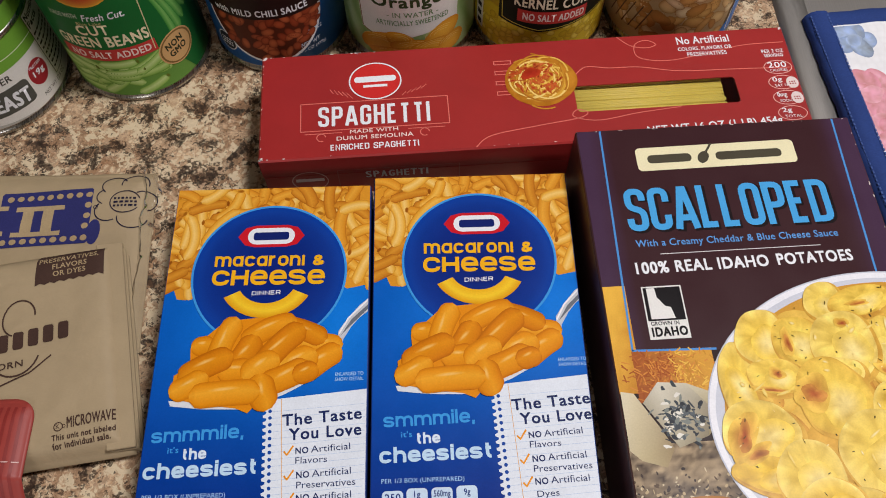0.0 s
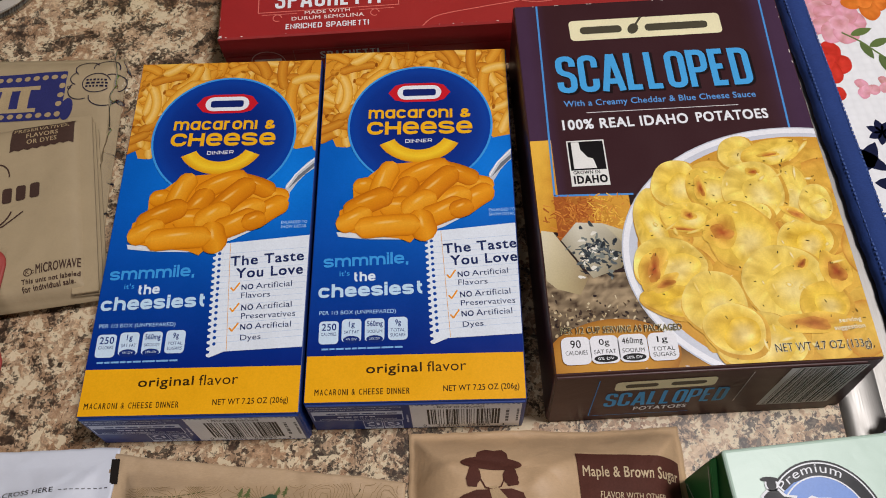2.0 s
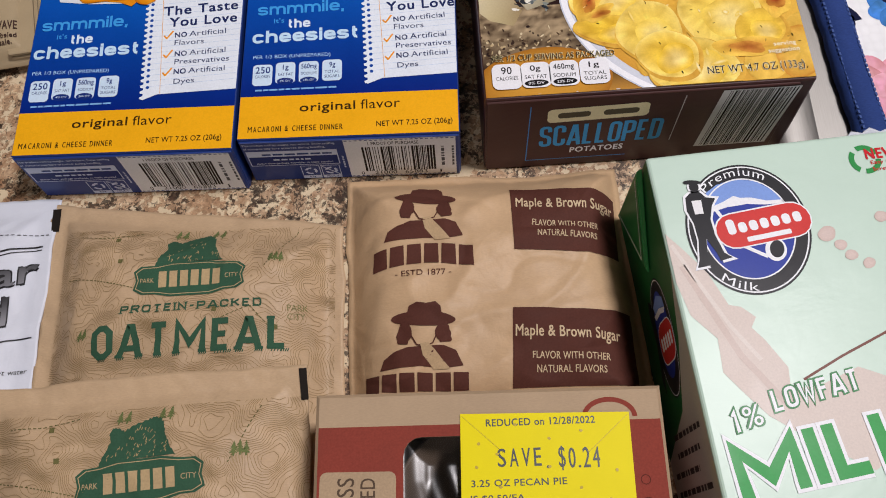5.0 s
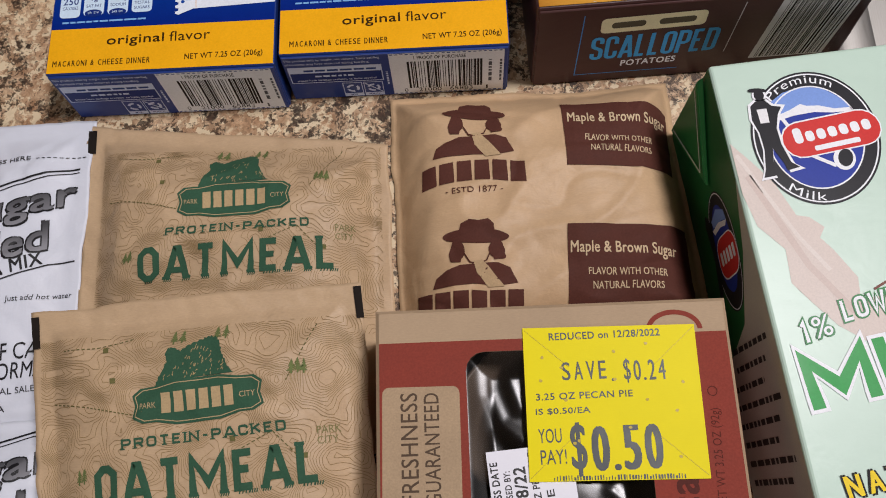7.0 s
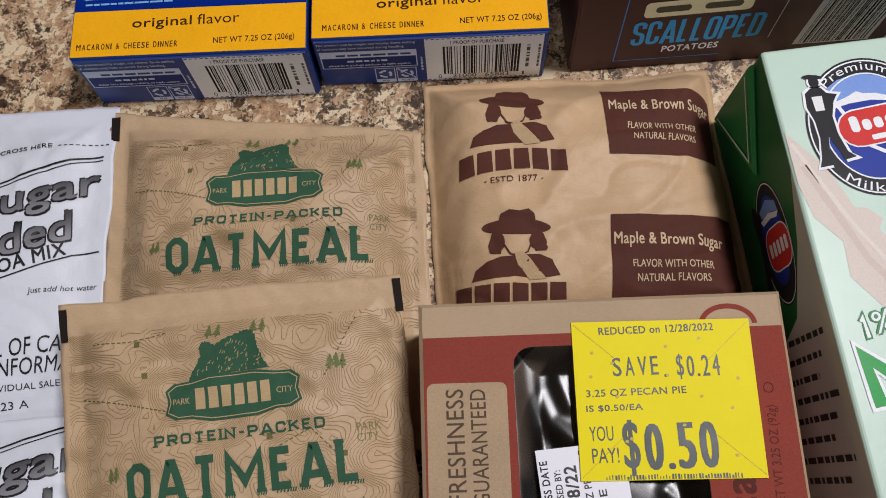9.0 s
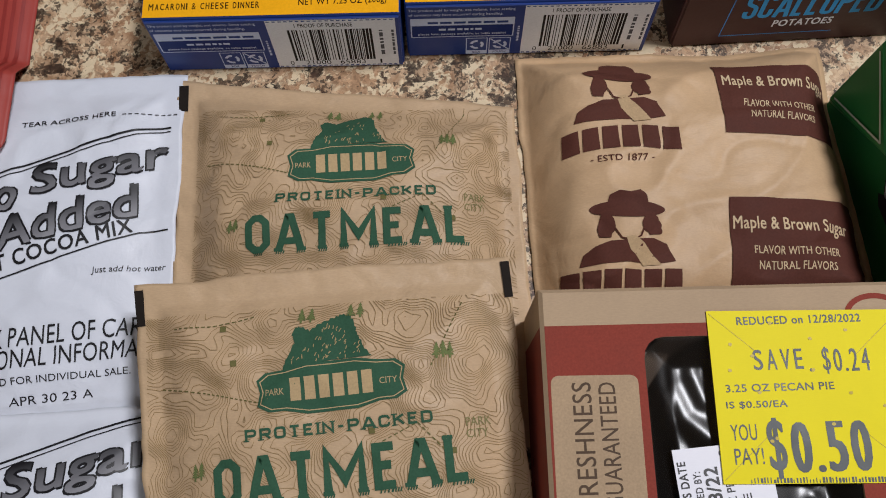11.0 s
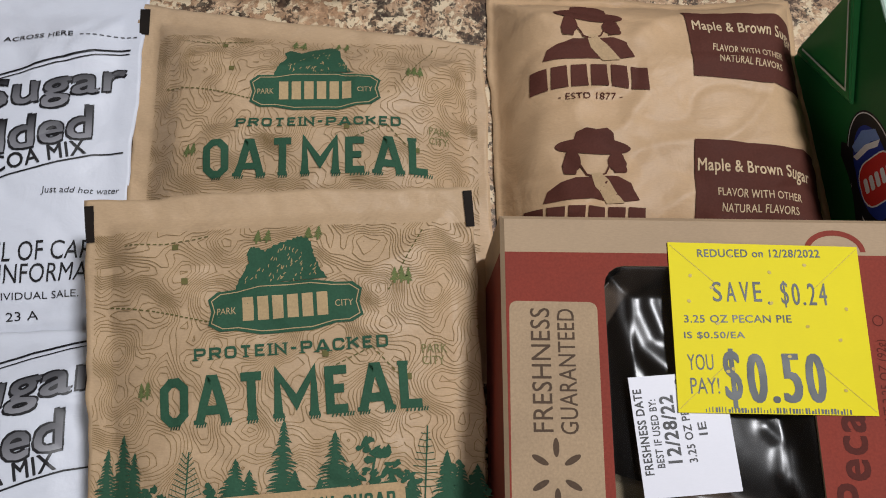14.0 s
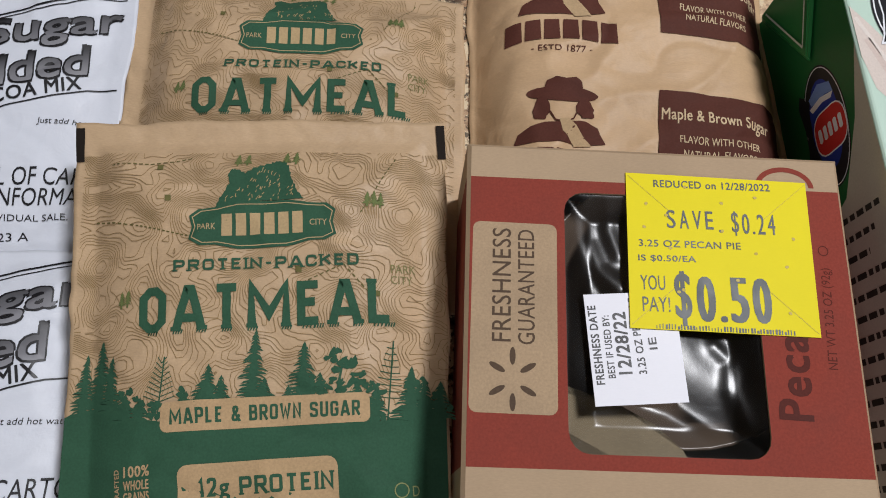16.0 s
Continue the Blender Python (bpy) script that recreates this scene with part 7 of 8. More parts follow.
    # date label on the film
    bm = box_bm(0, 0, 0, 26.3, 31.8, 0.25)
    lab = part("date_label", bm, LABEL_WHITE, t, "white printed freshness date label")
    lab.matrix_local = at_mm(36.6, 28.0, H - 0.3, 4.6)
    s = Sheet(lambda x, y, l: (x / 1000, y / 1000, (0.3 + l) / 1000), 0)
    s.text("FRESHNESS DATE", 3.4, 6.0, 22.4, 2.3, 91, BLACK, 1, 0.03)
    s.text("BEST IF USED BY:", 6.6, 7.6, 17.8, 2.0, 90, BLACK, 1, 0.02)
    s.text("12/28/22", 11.4, 8.6, 17.6, 3.7, 90, BLACK, 1, 0.03)
    s.text("3.25 OZ PECAN P", 15.6, 8.4, 22.0, 2.2, 92, BLACK, 1, 0.02)
    s.text("IE", 19.4, 15.2, 3.4, 2.2, 92, BLACK, 1, 0.02)
    s.done("label_lettering", INK_SATIN, lab, "black printed words")
    # price sticker
    bm = box_bm(0, 0, 0, 55, 47.8, 0.3)
    st = part("price_sticker", bm, LABEL_YELLOW, t, "bright yellow reduced price sticker")
    st.matrix_local = at_mm(47.1, 50.4, H + 0.25, -0.8)
    s = Sheet(lambda x, y, l: (x / 1000, y / 1000, (0.35 + l) / 1000), 0)
    ink = hx("3b4040")
    for w, x, y, l, h, bd in (("REDUCED on 12/28/2022", 8.4, 43.6, 35.4, 2.3, 0.02), ("SAVE", 11.6, 29.8, 14.5, 7.0, 0.0), ("$0.24", 31.2, 29.2, 13.6, 7.8, 0.0), (".", 27.4, 30.2, 0.9, 0.9, 0.0), ("3.25 OZ PECAN PIE", 3.3, 24.6, 30.3, 2.1, 0.015), ("IS $0.50/EA", 3.0, 19.9, 17.0, 2.1, 0.015), ("YOU", 3.4, 11.4, 7.2, 4.4, 0.0), ("PAY!", 3.8, 5.0, 8.0, 4.4, 0.0), ("$0.50", 13.0, 2.4, 28.6, 14.0, 0.03)):
        if w[0] == "$" or w == "SAVE":
            s.letters(w, x, y + (0.8 if h < 10 else 0), l, h * (0.85 if h < 10 else 1), 1.2, ink, 1, 0.0, 0.2, 0, 0, 0.04 if h > 10 else 0.01)
        else:
            s.text(w, x, y, l, h, 1.2, ink, 1, bd)
    rnd = random.Random(2)
    for k in range(46):
        s.rect(7.5 + k * 0.88, 0.2, rnd.choice((0.25, 0.4, 0.6)), rnd.choice((0.9, 1.3, 1.5)), ink, 1)
    for k in range(15):
        s.disc(rnd.uniform(2, 53), rnd.uniform(2, 46), 0.55, 0.5, hx("b79f18"), 1.5, 9, wob=0.1, seed=k)
    for pts in ([(0.5, 47), (14, 35)], [(54.5, 47), (41, 35)], [(0.5, 1), (14, 13)], [(54.5, 1), (41, 13)]):
        s.line(pts, 0.12, hx("a98f14"), 1)
    s.done("sticker_lettering", INK_SATIN, st, "dark grey printed price words", True)


PIE_FILM = film_material("buckled_film", 0.24, (0.93, 0.91, 0.88, 1), 0.03, 1.42)
LABEL_WHITE = paper_material("white_label", hx("e2e2ea"), 0.45, 0.04, 0.03, 0.05)
LABEL_YELLOW = paper_material("yellow_label", hx("e8d800"), 0.5, 0.05, 0.03, 0.05, 0.12)
pie_box()


# ---- cans ----
def lathe(bm, prof, seg=72):
    rows = [[bm.verts.new((r * math.cos(2 * math.pi * k / seg) / 1000, r * math.sin(2 * math.pi * k / seg) / 1000, z / 1000)) for r, z in prof] for k in range(seg)]
    for k in range(seg):
        for j in range(len(prof) - 1):
            bm.faces.new((rows[k - 1][j], rows[k][j], rows[k][j + 1], rows[k - 1][j + 1]))
    return rows


def can(x, y, r, h, label, colour, draw):
    """A tin can with rolled rims, a recessed lid and a wrapped paper label."""
    t = thing("food_can", at_mm(x, y), label, "can", "cans")
    bm = bmesh.new()
    rows = lathe(bm, [(r - 3, 1.2), (r - 1.4, 0.2), (r + 0.5, 0.3), (r + 0.9, 1.4), (r + 0.5, 2.8), (r - 0.6, 3.4), (r - 0.3, 5), (r - 0.3, h - 5), (r - 0.6, h - 3.4), (r + 0.6, h - 2.8), (r + 0.9, h - 1.4), (r + 0.4, h - 0.2), (r - 0.9, h), (r - 1.8, h - 1.0), (r - 2.2, h - 4.4)])
    bm.faces.new([q[0] for q in rows][::-1])
    part("can_body", bm, TIN, t, "silver tin can body", True)
    bm = bmesh.new()
    prof = [(r - 2.0, h - 4.4), (r - 6, h - 4.6), (r - 7, h - 3.8), (r - 9, h - 4.6), (r - 14, h - 4.4), (r - 15, h - 4.9), (2, h - 4.9)]
    rows = lathe(bm, prof)
    bm.faces.new([q[-1] for q in rows])
    part("lid", bm, TIN, t, "ringed tin lid", True)
    bm = bmesh.new()
    lathe(bm, [(r - 0.3, 4.6), (r + 0.1, 4.7), (r + 0.1, h - 5), (r - 0.3, h - 4.9)])
    lay = bm.verts.layers.float_color.new("ink")
    for v in bm.verts:
        v[lay] = colour
    band = part("paper_label", bm, INK_GLOSS, t, "", True)

    def surf(a, z, l):
        q = a / r - math.pi / 2
        k = (r + 0.16 + l) / 1000
        return (k * math.cos(q), k * math.sin(q), z / 1000)
    s = Sheet(surf, 2.5)
    draw(s, r, h)
    s.done("label_print", INK_GLOSS, band, "printed words and food picture", True)


def beans_can(s, r, h):
    rnd = random.Random(1)
    s.rect(-36, 5, 82, 28, hx("6a9a44"), 0)
    for k in range(30):
        s.noodle(rnd.uniform(-24, 26), rnd.uniform(9, 30), rnd.uniform(14, 24), 6.0, rnd.uniform(-30, 40), 10, 1 + k * 0.1, ((hx("5a8a30"), hx("8ab552"), hx("b8d480")), (hx("6a9a3c"), hx("9cc462"), hx("c8de94")))[k % 2], k % 3 == 0)
    s.poly([(-40, 33), (26, 33), (40, 5), (60, 5), (60, 100), (-40, 100)], hx("1d6a32"), 5)
    for k in range(4):
        s.noodle(34 + k * 2, 52 + 4 * k, 44, 5, 100 + 6 * k, 20, 6 + k * 0.2, (hx("2f7a34"), hx("4f9a44"), hx("7bb860")))
    s.rect(-24.5, 32.6, 48.6, 8.2, hx("c8403a"), 7)
    s.text("NO SALT ADDED", -20, 34.4, 41, 4.6, 0, hx("f4dcd4"), 8, 0.03)
    s.text("GREEN BEANS", -23, 42.8, 45.5, 7.0, 0, hx("f0e6c0"), 8, 0.03)
    s.text("CUT", -9.6, 51.4, 15.4, 6.4, 0, hx("f0e6c0"), 8, 0.03)
    s.text("Fresh Cut.", -4, 61.0, 20, 4.2, 0, WHITE, 8, 0.02, 0.2)
    s.text("MADE WITH", -20, 62.6, 14, 3.0, 0, hx("cfd8c0"), 8, 0.01)
    s.line([(22.6, 34), (24.6, 75)], 0.5, hx("d9d2a0"), 8)
    s.disc(0, 80, 15, 10, hx("c8302c"), 8, 30, 0, hx("e8b23a"))
    s.disc(33.6, 27.0, 11.0, 11.0, hx("d9ad74"), 9, 40)
    s.text("NON", 27.6, 27.6, 10.6, 4.2, 8, hx("3c3a24"), 10, 0.04)
    s.text("GMO", 28.6, 22.2, 10.6, 4.2, 8, hx("3c3a24"), 10, 0.04)
    s.ring(33.6, 27.0, 10.2, 10.2, 1.0, hx("8a6a3c"), 10, 40)
    s.text("Blue Lake", -8, 58.2, 12, 2.0, 0, hx("d9c98a"), 8)


def chicken_can(s, r, h):
    s.rect(-30, 5, 115, 33, hx("e4e2dc"), 0)
    s.rect(-30, 38, 115, 30, hx("74a83c"), 0)
    s.line([(20, 45), (60, 44)], 0.4, hx("e8f0d4"), 1)
    s.rect(-10, 12, 50, 16, hx("55554e"), 1, 0, 3)
    s.text("BREAST", 8.5, 16.6, 29, 9.4, -6, WHITE, 2, 0.04)
    s.text("WATER", 15, 32.4, 19, 4.2, -4, hx("4c4a44"), 2, 0.02)
    s.disc(48, 24, 6.4, 8.2, hx("a02a30"), 2, 30)
    s.text("19g", 44.2, 21.6, 7.4, 4.6, -5, WHITE, 3, 0.03)
    s.text("PROTEIN", 43.8, 28.2, 8.4, 1.7, -4, WHITE, 3, 0.02)
    s.text("NET WT 12.5 OZ", 44, 8.6, 20, 2.6, -2, hx("5c5a54"), 2)
    s.rect(57, 12, 22, 42, hx("e9e8e2"), 1)
    s.border(57, 12, 22, 42, 0.4, BLACK, 2)
    s.text("Nutrition", 58.5, 48.6, 18, 3.6, 0, BLACK, 2, 0.04)
    s.text("Facts", 58.5, 44.0, 11, 3.6, 0, BLACK, 2, 0.04)
    for k in range(8):
        s.bars(58.5, 39 - 3.4 * k, 18, 2.2, 0, BLACK, 2, 1, k)
    s.poly([(-20, 5), (-20, 10), (34, 5.5), (34, 5)], hx("b9b7b0"), 1)


def chili_can(s, r, h):
    rnd = random.Random(2)
    s.disc(0, 42, 32, 34, WHITE, 1, 60)
    s.disc(0, 42, 30.4, 32.4, hx("5a2818"), 2, 60)
    for k in range(70):
        a, q = rnd.uniform(3.2, 6.2), 29 * rnd.random() ** 0.5
        s.disc(q * math.cos(a), 42 + q * 1.05 * math.sin(a), rnd.uniform(3, 4.4), rnd.uniform(1.8, 2.6), hx(rnd.choice(("b05230", "c0643c", "9c4428"))), 3 + k * 0.05, 16, rnd.uniform(0, 180), hx("6e2a18"))
    s.rect(-32, 41, 64, 30, hx("2a1a18"), 8)
    s.text("with MILD CHILI SAUCE", -26, 43, 50, 4.2, 0, WHITE, 9, 0.03)
    s.disc(-27, 17, 6.4, 6.8, WHITE, 3, 26)
    s.disc(-27, 17, 5.8, 6.2, hx("1f2430"), 4, 26)
    s.bars(-30.6, 14, 7.4, 6.0, 0, WHITE, 5, 3, 3)
    s.text("NET WT", 16, 15.4, 11.5, 3.2, 0, hx("cfdcf0"), 3, 0.01)
    s.text("15.5 OZ (439g)", 14, 11.2, 17, 2.8, 0, hx("cfdcf0"), 3, 0.01)
    s.bars(19, 24, 11, 3, 0, hx("cfdcf0"), 3, 2, 3)


def orange_can(s, r, h):
    s.grid(-55, 5, 60, 60, 24, 6, lambda x, y: mix(hx("7fa05a"), hx("b4cc96"), 0.5 + 0.5 * math.sin(x * 0.4 + y * 0.12)), 0)
    s.poly([(-27, 24), (-10, 21), (4, 24), (28, 29), (30, 70), (-29, 70)], hx("e8e6e0"), 2)
    s.line([(-27.8, 62), (-26.6, 24.6), (-23.6, 22.6), (-10, 20)], 0.6, hx("8c5a3a"), 3)
    s.text("Oranges", -19, 42.0, 42, 10, 2, hx("3c4a2c"), 4, 0.03)
    s.text("- IN WATER -", -11, 37.6, 27, 3.4, 2, hx("6a8a5a"), 4, 0.01)
    s.text("ARTIFICIALLY SWEETENED", -17.4, 31.0, 39.5, 3.6, 4, hx("6a8a5a"), 4, 0.01)
    for k, (x, y, a, b, q) in enumerate(((-16, 17, 14, 7, 20), (-5, 21, 8, 6, -30), (2, 15, 13, 6.5, -8), (18, 22, 12, 7, 35), (12, 14, 12, 6, 5), (-2, 9, 22, 6, 0), (24, 13, 9, 6, 20))):
        s.disc(x, y, a, b, hx("f0b23a"), 5 + k * 0.3, 34, q, hx("d98a1c"), 0.04, k)
        for j in range(3):
            s.ring(x, y, a * (0.4 + 0.2 * j), b * (0.4 + 0.2 * j), 0.3, hx("f8cf70"), 5.1 + k * 0.3, 14, 20 + q, 150 + q)


def corn_can(s, r, h):
    rnd = random.Random(4)
    s.rect(-50, 5, 100, 28, hx("d9bc2c"), 0)
    for k in range(120):
        s.disc(rnd.uniform(-46, 46), rnd.uniform(6, 28), 2.8, 2.2, hx(rnd.choice(("e8cc3c", "f2dc5c", "d6b428"))), 1 + k * 0.02, 12, rnd.uniform(0, 180), hx("b8941c"))
    s.poly([(-27, 27), (-4, 23.6), (16, 27), (36, 30), (40, 70), (-27, 70)], hx("1c1d16"), 5)
    s.line([(-26, 60), (-24.6, 28.4), (-4, 25), (20, 28.6), (34, 31)], 0.5, hx("d8c04a"), 6)
    s.rect(-16, 29.8, 37.6, 8.6, hx("c8403a"), 7)
    s.text("NO SALT ADDED", -13, 31.6, 33, 4.8, 0, hx("f4dcd4"), 8, 0.03)
    s.text("KERNEL CORN", -18, 40.4, 43, 6.4, 0, hx("f0ead0"), 8, 0.03)
    s.rect(-46, 8, 7, 60, hx("e8e4d8"), 6)
    for k in range(4):
        s.rect(-44.6, 10 + 6 * k, 4, 3.4, BLACK, 7)


def pasta_can(s, r, h):
    rnd = random.Random(6)
    s.rect(-56, 5, 82, 40, hx("b89a6c"), 0)
    for k in range(60):
        s.disc(rnd.uniform(-40, 24), rnd.uniform(10, 44), rnd.uniform(3, 7), rnd.uniform(2, 4.5), hx(rnd.choice(("d9a860", "e8c486", "c88e4a", "efd8a8", "b87a3c"))), 1 + k * 0.03, 18, rnd.uniform(0, 180), hx("9a6a34"), 0.08, k)
    s.poly([(20, 5), (30, 20), (26, 45), (58, 45), (58, 5)], hx("3a7ac8"), 5)
    s.line([(30, 8), (28, 24), (34, 40)], 0.9, WHITE, 6)
    for k in range(5):
        s.line([(-46 + k * 5, 12), (-40 + k * 5, 30)], 0.8, hx("6a4a2c"), 4)


can(-213, 274, 41, 58, "short chicken can with green and white label, on granite", hx("cfcec6"), chicken_can)
can(-133, 293, 37, 110, "green beans can with a dark green label, on granite", hx("1d6a32"), beans_can)
can(-56, 310, 37, 110, "chili beans can with a blue label behind the spaghetti", hx("2a66ae"), chili_can)
can(18, 311, 36.5, 110, "mandarin oranges can with a white and green label", hx("8fae70"), orange_can)
can(90.5, 312, 36.5, 110, "kernel corn can with a black and yellow label", hx("c8aa28"), corn_can)
can(166, 314, 36.5, 110, "pasta can with a tan and blue food picture label", hx("a88a5c"), pasta_can)


# ---- popcorn bags and the red pouch ----
def popcorn_bags():
    a = Packet("popcorn_bag", ((-214, 66), (-107, 66), (-113.5, 207.5), (-216, 209)), lambda x, y: 0.5, 3.6, 1.5, "flat folded popcorn bag with blue print, under another bag", "popcorn bag", BUFF, 41, 5, 0.28, "popcorn bags")
    s = a.sheet(3)
    blue = hx("33356e")
    s.rect(-187, 163.6, 45.5, 31.6, blue, 1, 3.0, 1.5)
    for k in range(9):
        s.disc(-184 + 4.9 * k, 191.6 + 0.24 * k, 1.7, 1.6, hx("b49c76"), 2, 18)
        s.disc(-183 + 4.9 * k, 166.8 + 0.26 * k, 1.7, 1.6, hx("b49c76"), 2, 18)
    for k in range(3):
        s.disc(-144.4 + 0.1 * k, 187.4 - 6 * k, 1.7, 1.7, hx("b49c76"), 2, 18)
    cream = hx("b9a27c")
    for x in (-180, -208):
        s.rect(x + 4.0, 172.2, 5.4, 12.4, cream, 2.2, 2)
        s.rect(x + 14.0, 172.5, 5.4, 12.4, cream, 2.2, 2)
        s.rect(x, 184.4, 24, 2.6, cream, 2, 2)
        s.rect(x, 169.8, 24, 2.6, cream, 2, 2)
    s.disc(-139.5, 172, 3.4, 7, blue, 1, 24)
    ink = hx("26233a")
    for cx, cy, r, a0, a1 in ((-133, 199, 6.5, 30, 230), (-123, 200, 7.0, -10, 190), (-117.5, 190, 6.5, -70, 130), (-122, 180.5, 7.5, 180, 350), (-134, 184, 7.0, 140, 300), (-136, 192, 5.0, 110, 250)):
        s.ring(cx, cy, r, r * 0.9, 0.55, ink, 2, 22, a0, a1)
    s.ring(-126.5, 189, 7.6, 6.6, 0.5, ink, 2, 30, 20, 330)
    s.bars(-132, 186, 11.5, 6.4, 2, ink, 2, 3, 4)
    s.ring(-140.6, 186.0, 1.1, 1.1, 0.35, ink, 2, 18)
    s.done("blue_print", INK_MATT, a.body, "blue bulb sign and popcorn outline print")
    b = Packet("popcorn_bag", ((-208, 46.5), (-101, 61.5), (-123, 163.5), (-214, 149)), lambda x, y: 5.4, 9.6, 0.6, "buff folded popcorn bag with brown print, corners creased", "popcorn bag", BUFF, 45, 3.2, 0.25, "popcorn bags")
    # folded layers show along the long edge
    for k in range(3):
        dx = 0.8 + 0.9 * k
        z0 = 11.2 - 2.9 * k
        bm = bmesh.new()
        quad = ((-112, 61.6), (-100.4 + dx, 63.2), (-121.6 + dx, 161.5 - 2 * k), (-133, 160.5))
        lo = [bm.verts.new(b.local(*p, z0)) for p in quad]
        hi = [bm.verts.new(b.local(*p, z0 + 1.7)) for p in quad]
        bm.faces.new(hi)
        bm.faces.new(lo[::-1])
        for i in range(4):
            bm.faces.new((lo[i - 1], lo[i], hi[i], hi[i - 1]))
        bmesh.ops.recalc_face_normals(bm, faces=bm.faces[:])
        bmesh.ops.bevel(bm, geom=bm.edges[:], offset=0.0004, segments=1, affect="EDGES")
        part("folded_layer", bm, BUFF, b.t, "folded paper layer")
    s = b.sheet(2.5)
    brown = hx("4d3830")
    tag = [(-156.2, 137.6)] + [(-156.2 + 30.4 * k / 14, 137.6 + 6.2 * k / 14 + (0.9 if k % 2 else 0)) for k in range(1, 14)] + [(-125.8, 143.8), (-128.6, 162.6), (-158.6, 157.4)]
    s.poly(tag, brown, 1)
    for w, x, y, l, h, q in (("No Artificial", -155.4, 153.6, 25, 3.0, 9.9), ("PRESERVATIVES,", -156.2, 148.6, 27, 2.9, 9.8), ("FLAVORS", -149.6, 146.2, 15.5, 2.6, 10.5), ("OR DYES", -148.6, 142.6, 14.6, 2.6, 10.5)):
        s.text(w, x, y, l, h, q, hx("b9a27c"), 2, 0.02)
    s.text("MICROWAVE", -128.8, 71.0, 19.8, 4.8, 10.4, brown, 2, 0.015)
    s.ring(-132.6, 71.6, 2.0, 2.0, 0.4, brown, 2, 24)
    s.text("K", -133.4, 70.6, 1.6, 2.0, 10, brown, 2)
    s.text("D", -130.6, 71.0, 1.2, 1.6, 10, brown, 2)
    s.text("This unit not labeled", -134.2, 65.4, 26.0, 2.4, 10.0, brown, 2, 0.03)
    s.text("for individual sale.", -133.6, 62.0, 24.0, 2.4, 10.6, brown, 2, 0.03)
    # plain script-like strokes for the brand
    s.ring(-160, 122, 7.5, 9, 0.7, brown, 2, 30, 10, 260)
    s.ring(-158, 106, 11, 12, 0.8, brown, 2, 34, 200, 350)
    for k in range(5):
        s.rect(-166 + 6.4 * k, 105 + 1.6 * k, 4.6, 8.4, brown, 2, 10, 1.2)
    s.line([(-186, 84), (-166, 88), (-150, 96), (-142, 104)], 0.7, brown, 2)
    s.text("POPCORN", -178, 94.4, 25, 3.0, 11, brown, 2, 0.02)
    s.done("brown_print", INK_MATT, b.body, "brown printed words and script strokes", True)
    # clear overwrap, crumpled along the side
    w = thing("plastic_wrap", at_mm(-110, 140), "crumpled clear plastic overwrap beside the popcorn bags", "plastic wrap")
    bm = bmesh.new()
    n, m = 16, 70
    grid = []
    for j in range(m + 1):
        row = []
        for i in range(n + 1):
            f, g = i / n, j / m
            y = 70 + 138 * g
            x = -102 - 10 * g - 11 * f + (4 * noise.noise((0.06 * y, 1.2, 3.3)) + 1.5 * noise.noise((0.25 * y, 4.2, 3.3))) * (1 - f)
            z = 1.0 + (5.0 + 6 * f) * math.sin(math.pi * min(1, 0.15 + f)) * 0.75 + 2.2 * noise.noise((0.13 * x, 0.09 * y, 7.7)) + 1.2 * noise.noise((0.3 * x, 0.25 * y, 2.2))
            row.append(bm.verts.new(((x + 110) / 1000, (y - 140) / 1000, max(0.7, z) / 1000)))
        grid.append(row)
    for j in range(m):
        for i in range(n):
            bm.faces.new((grid[j][i], grid[j][i + 1], grid[j + 1][i + 1], grid[j + 1][i]))
    ob = part("wrap", bm, FILM, w, "", True)
    ob.visible_shadow = False


popcorn_bags()


def pouch_base(x, y):
    up = 15.4 * max(0.0, min(1.0, (y - 34) / 16))
    dn = 8.4 * max(0.0, min(1.0, (0 - y) / 8))
    return 0.6 + max(up, dn)


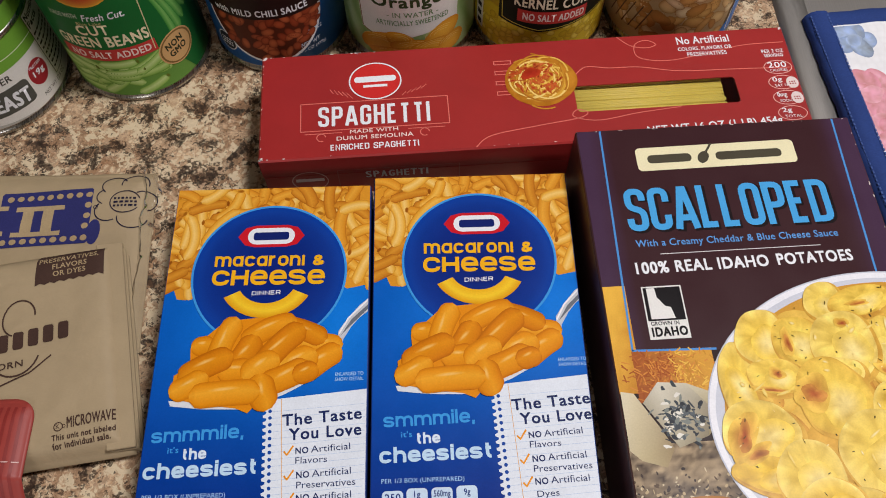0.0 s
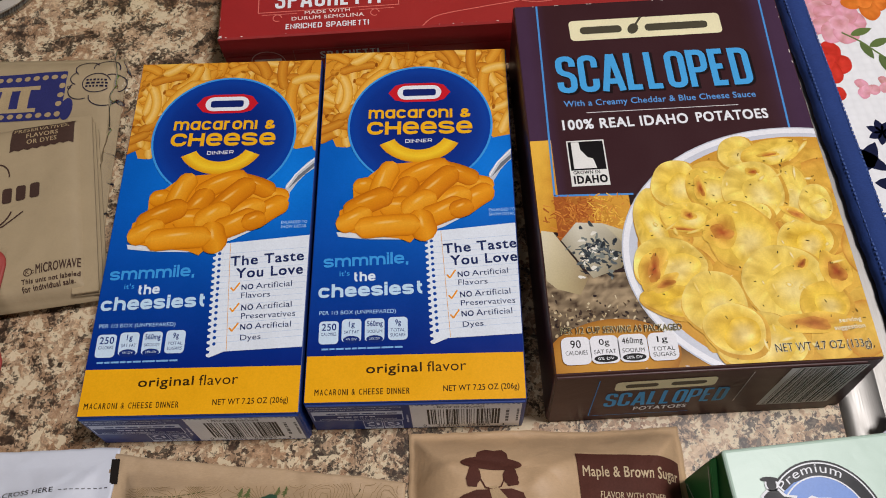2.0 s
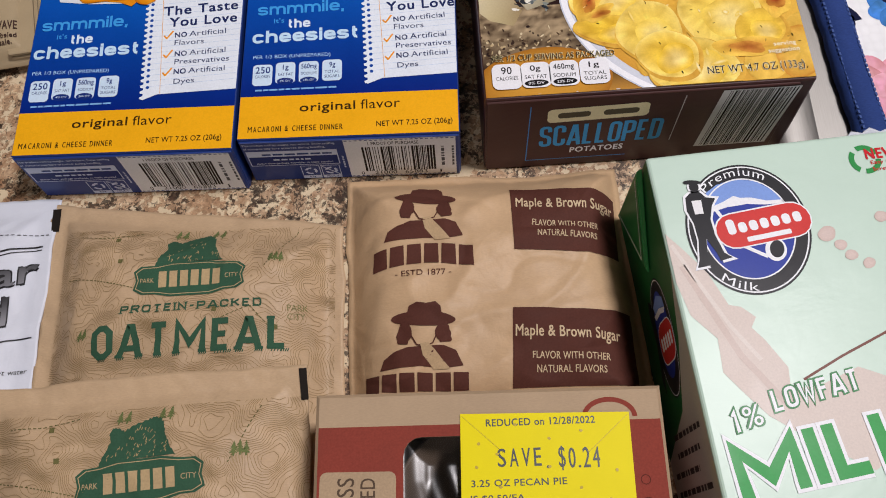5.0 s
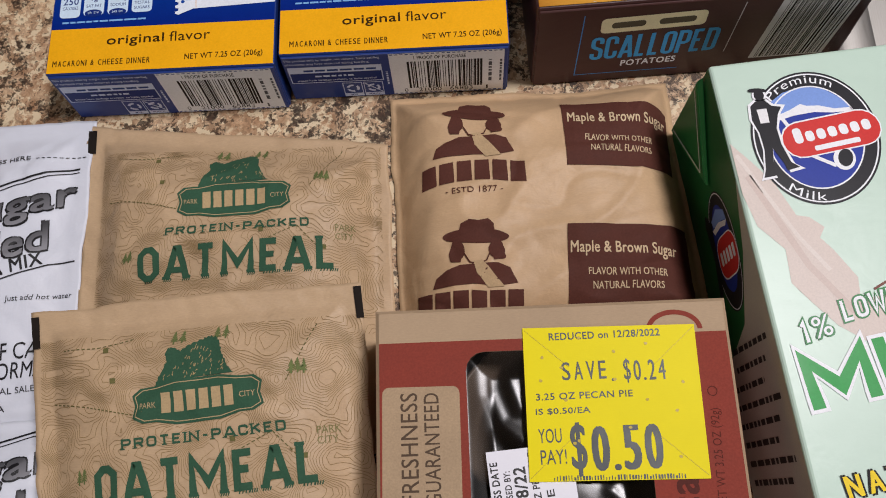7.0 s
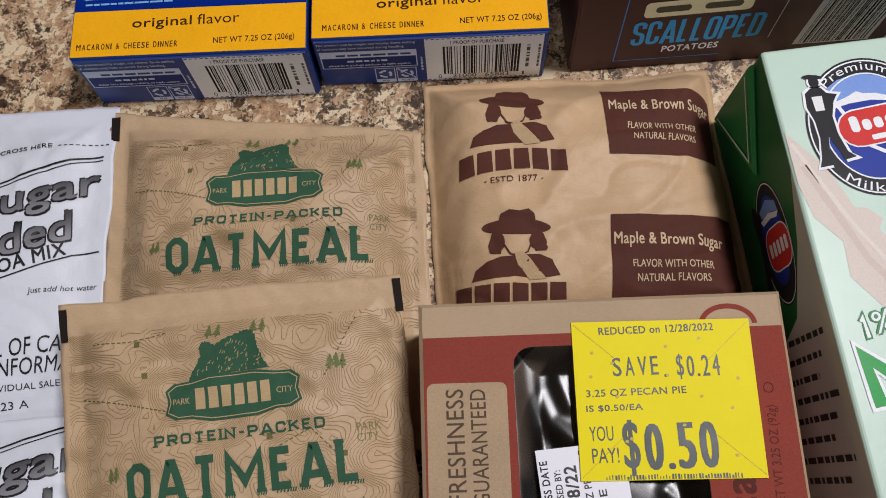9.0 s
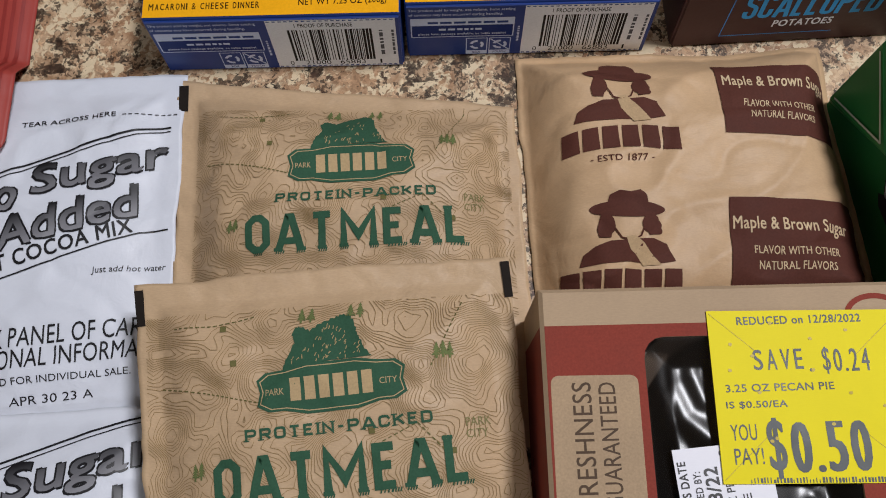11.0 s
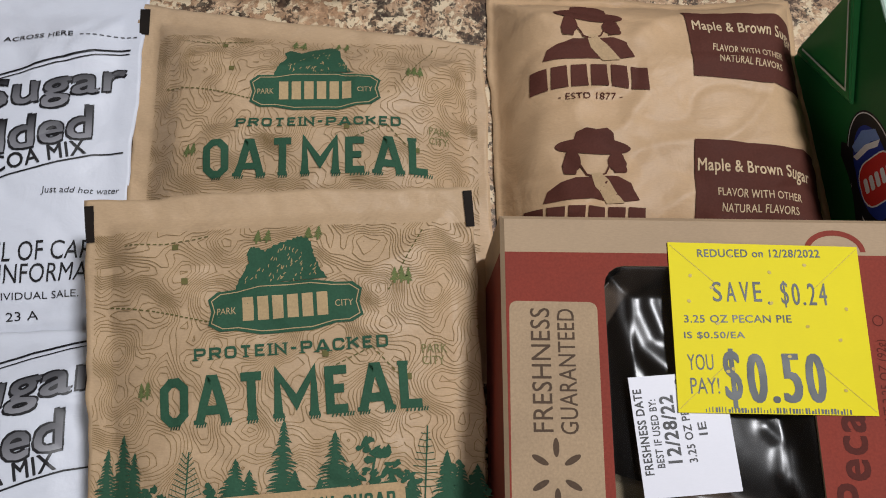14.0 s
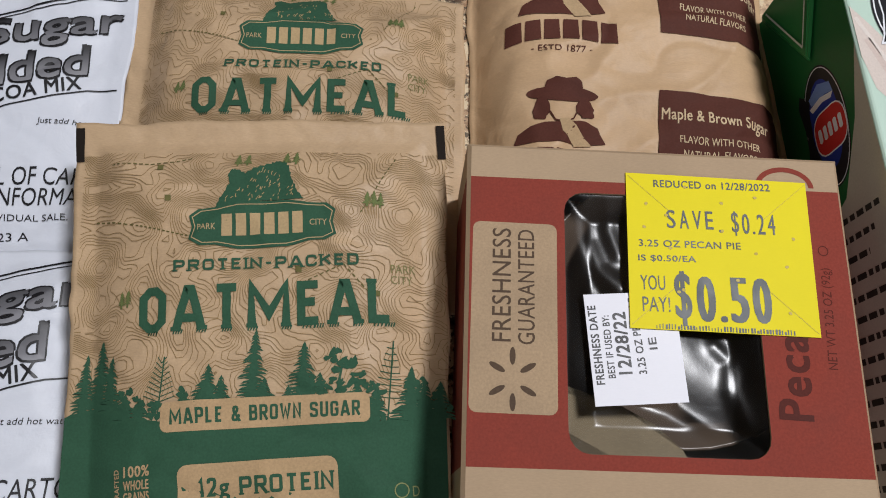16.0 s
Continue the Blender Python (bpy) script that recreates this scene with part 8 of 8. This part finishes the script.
POUCH = Packet("striped_pouch", ((-262, -42), (-143.5, -42), (-143.5, 84), (-262, 84)), pouch_base, 3.2, 0.8, "red striped pouch with a tear line, lying over bag and sachet", "pouch", STRIPED, 51, 5, 0.15, round_=9.0)
POUCH.under = lambda x, y: pouch_base(x, y) - 0.1
stripes = POUCH.sheet(3)
for k in range(26):
    stripes.rect(-226 + 3.1 * k, -38, 1.3, 118, hx("8c2f2a"), 1)
stripes.done("stripe_print", INK_SATIN, POUCH.body, "dark red printed stripes")
lettering = POUCH.sheet(3)
for k in range(14):
    lettering.line([(-200 + 4 * k, 56.6), (-197.4 + 4 * k, 56.7)], 0.35, hx("e6c9c2"), 2)
lettering.ring(-164, 60, 3.2, 5, 0.6, hx("e6d3cc"), 2, 24, 20, 300)
lettering.ring(-161, 54, 3.4, 4, 0.6, hx("e6d3cc"), 2, 24, 180, 400)
lettering.line([(-176, 52), (-168, 60), (-160, 64), (-155, 66)], 0.6, hx("e6d3cc"), 2)
lettering.done("white_script", INK_SATIN, POUCH.body, "white script strokes and dashed tear line")


def fluted_dish():
    t = thing("fluted_dish", at_mm(262, -24, 1.6), "small white fluted dish beside the milk carton", "dish")
    bm = bmesh.new()
    seg = 96
    prof = [(16, 0.6), (18, 0.2), (24, 7), (29, 13.6), (29.6, 14.2), (28.6, 13.8), (23, 7.2), (17, 1.6)]
    rows = []
    for k in range(seg):
        w = 1 + 0.035 * math.sin(24 * 2 * math.pi * k / seg)
        a = 2 * math.pi * k / seg
        rows.append([bm.verts.new((r * (w if r > 18 else 1) * math.cos(a) / 1000, r * (w if r > 18 else 1) * math.sin(a) / 1000, z / 1000)) for r, z in prof])
    for k in range(seg):
        for j in range(len(prof)):
            if j == len(prof) - 1:
                continue
            bm.faces.new((rows[k - 1][j], rows[k][j], rows[k][j + 1], rows[k - 1][j + 1]))
    bm.faces.new([q[0] for q in rows][::-1])
    bm.faces.new([q[-1] for q in rows])
    bmesh.ops.recalc_face_normals(bm, faces=bm.faces[:])
    part("bowl", bm, WHITE_PAPER, t, "", True)


fluted_dish()
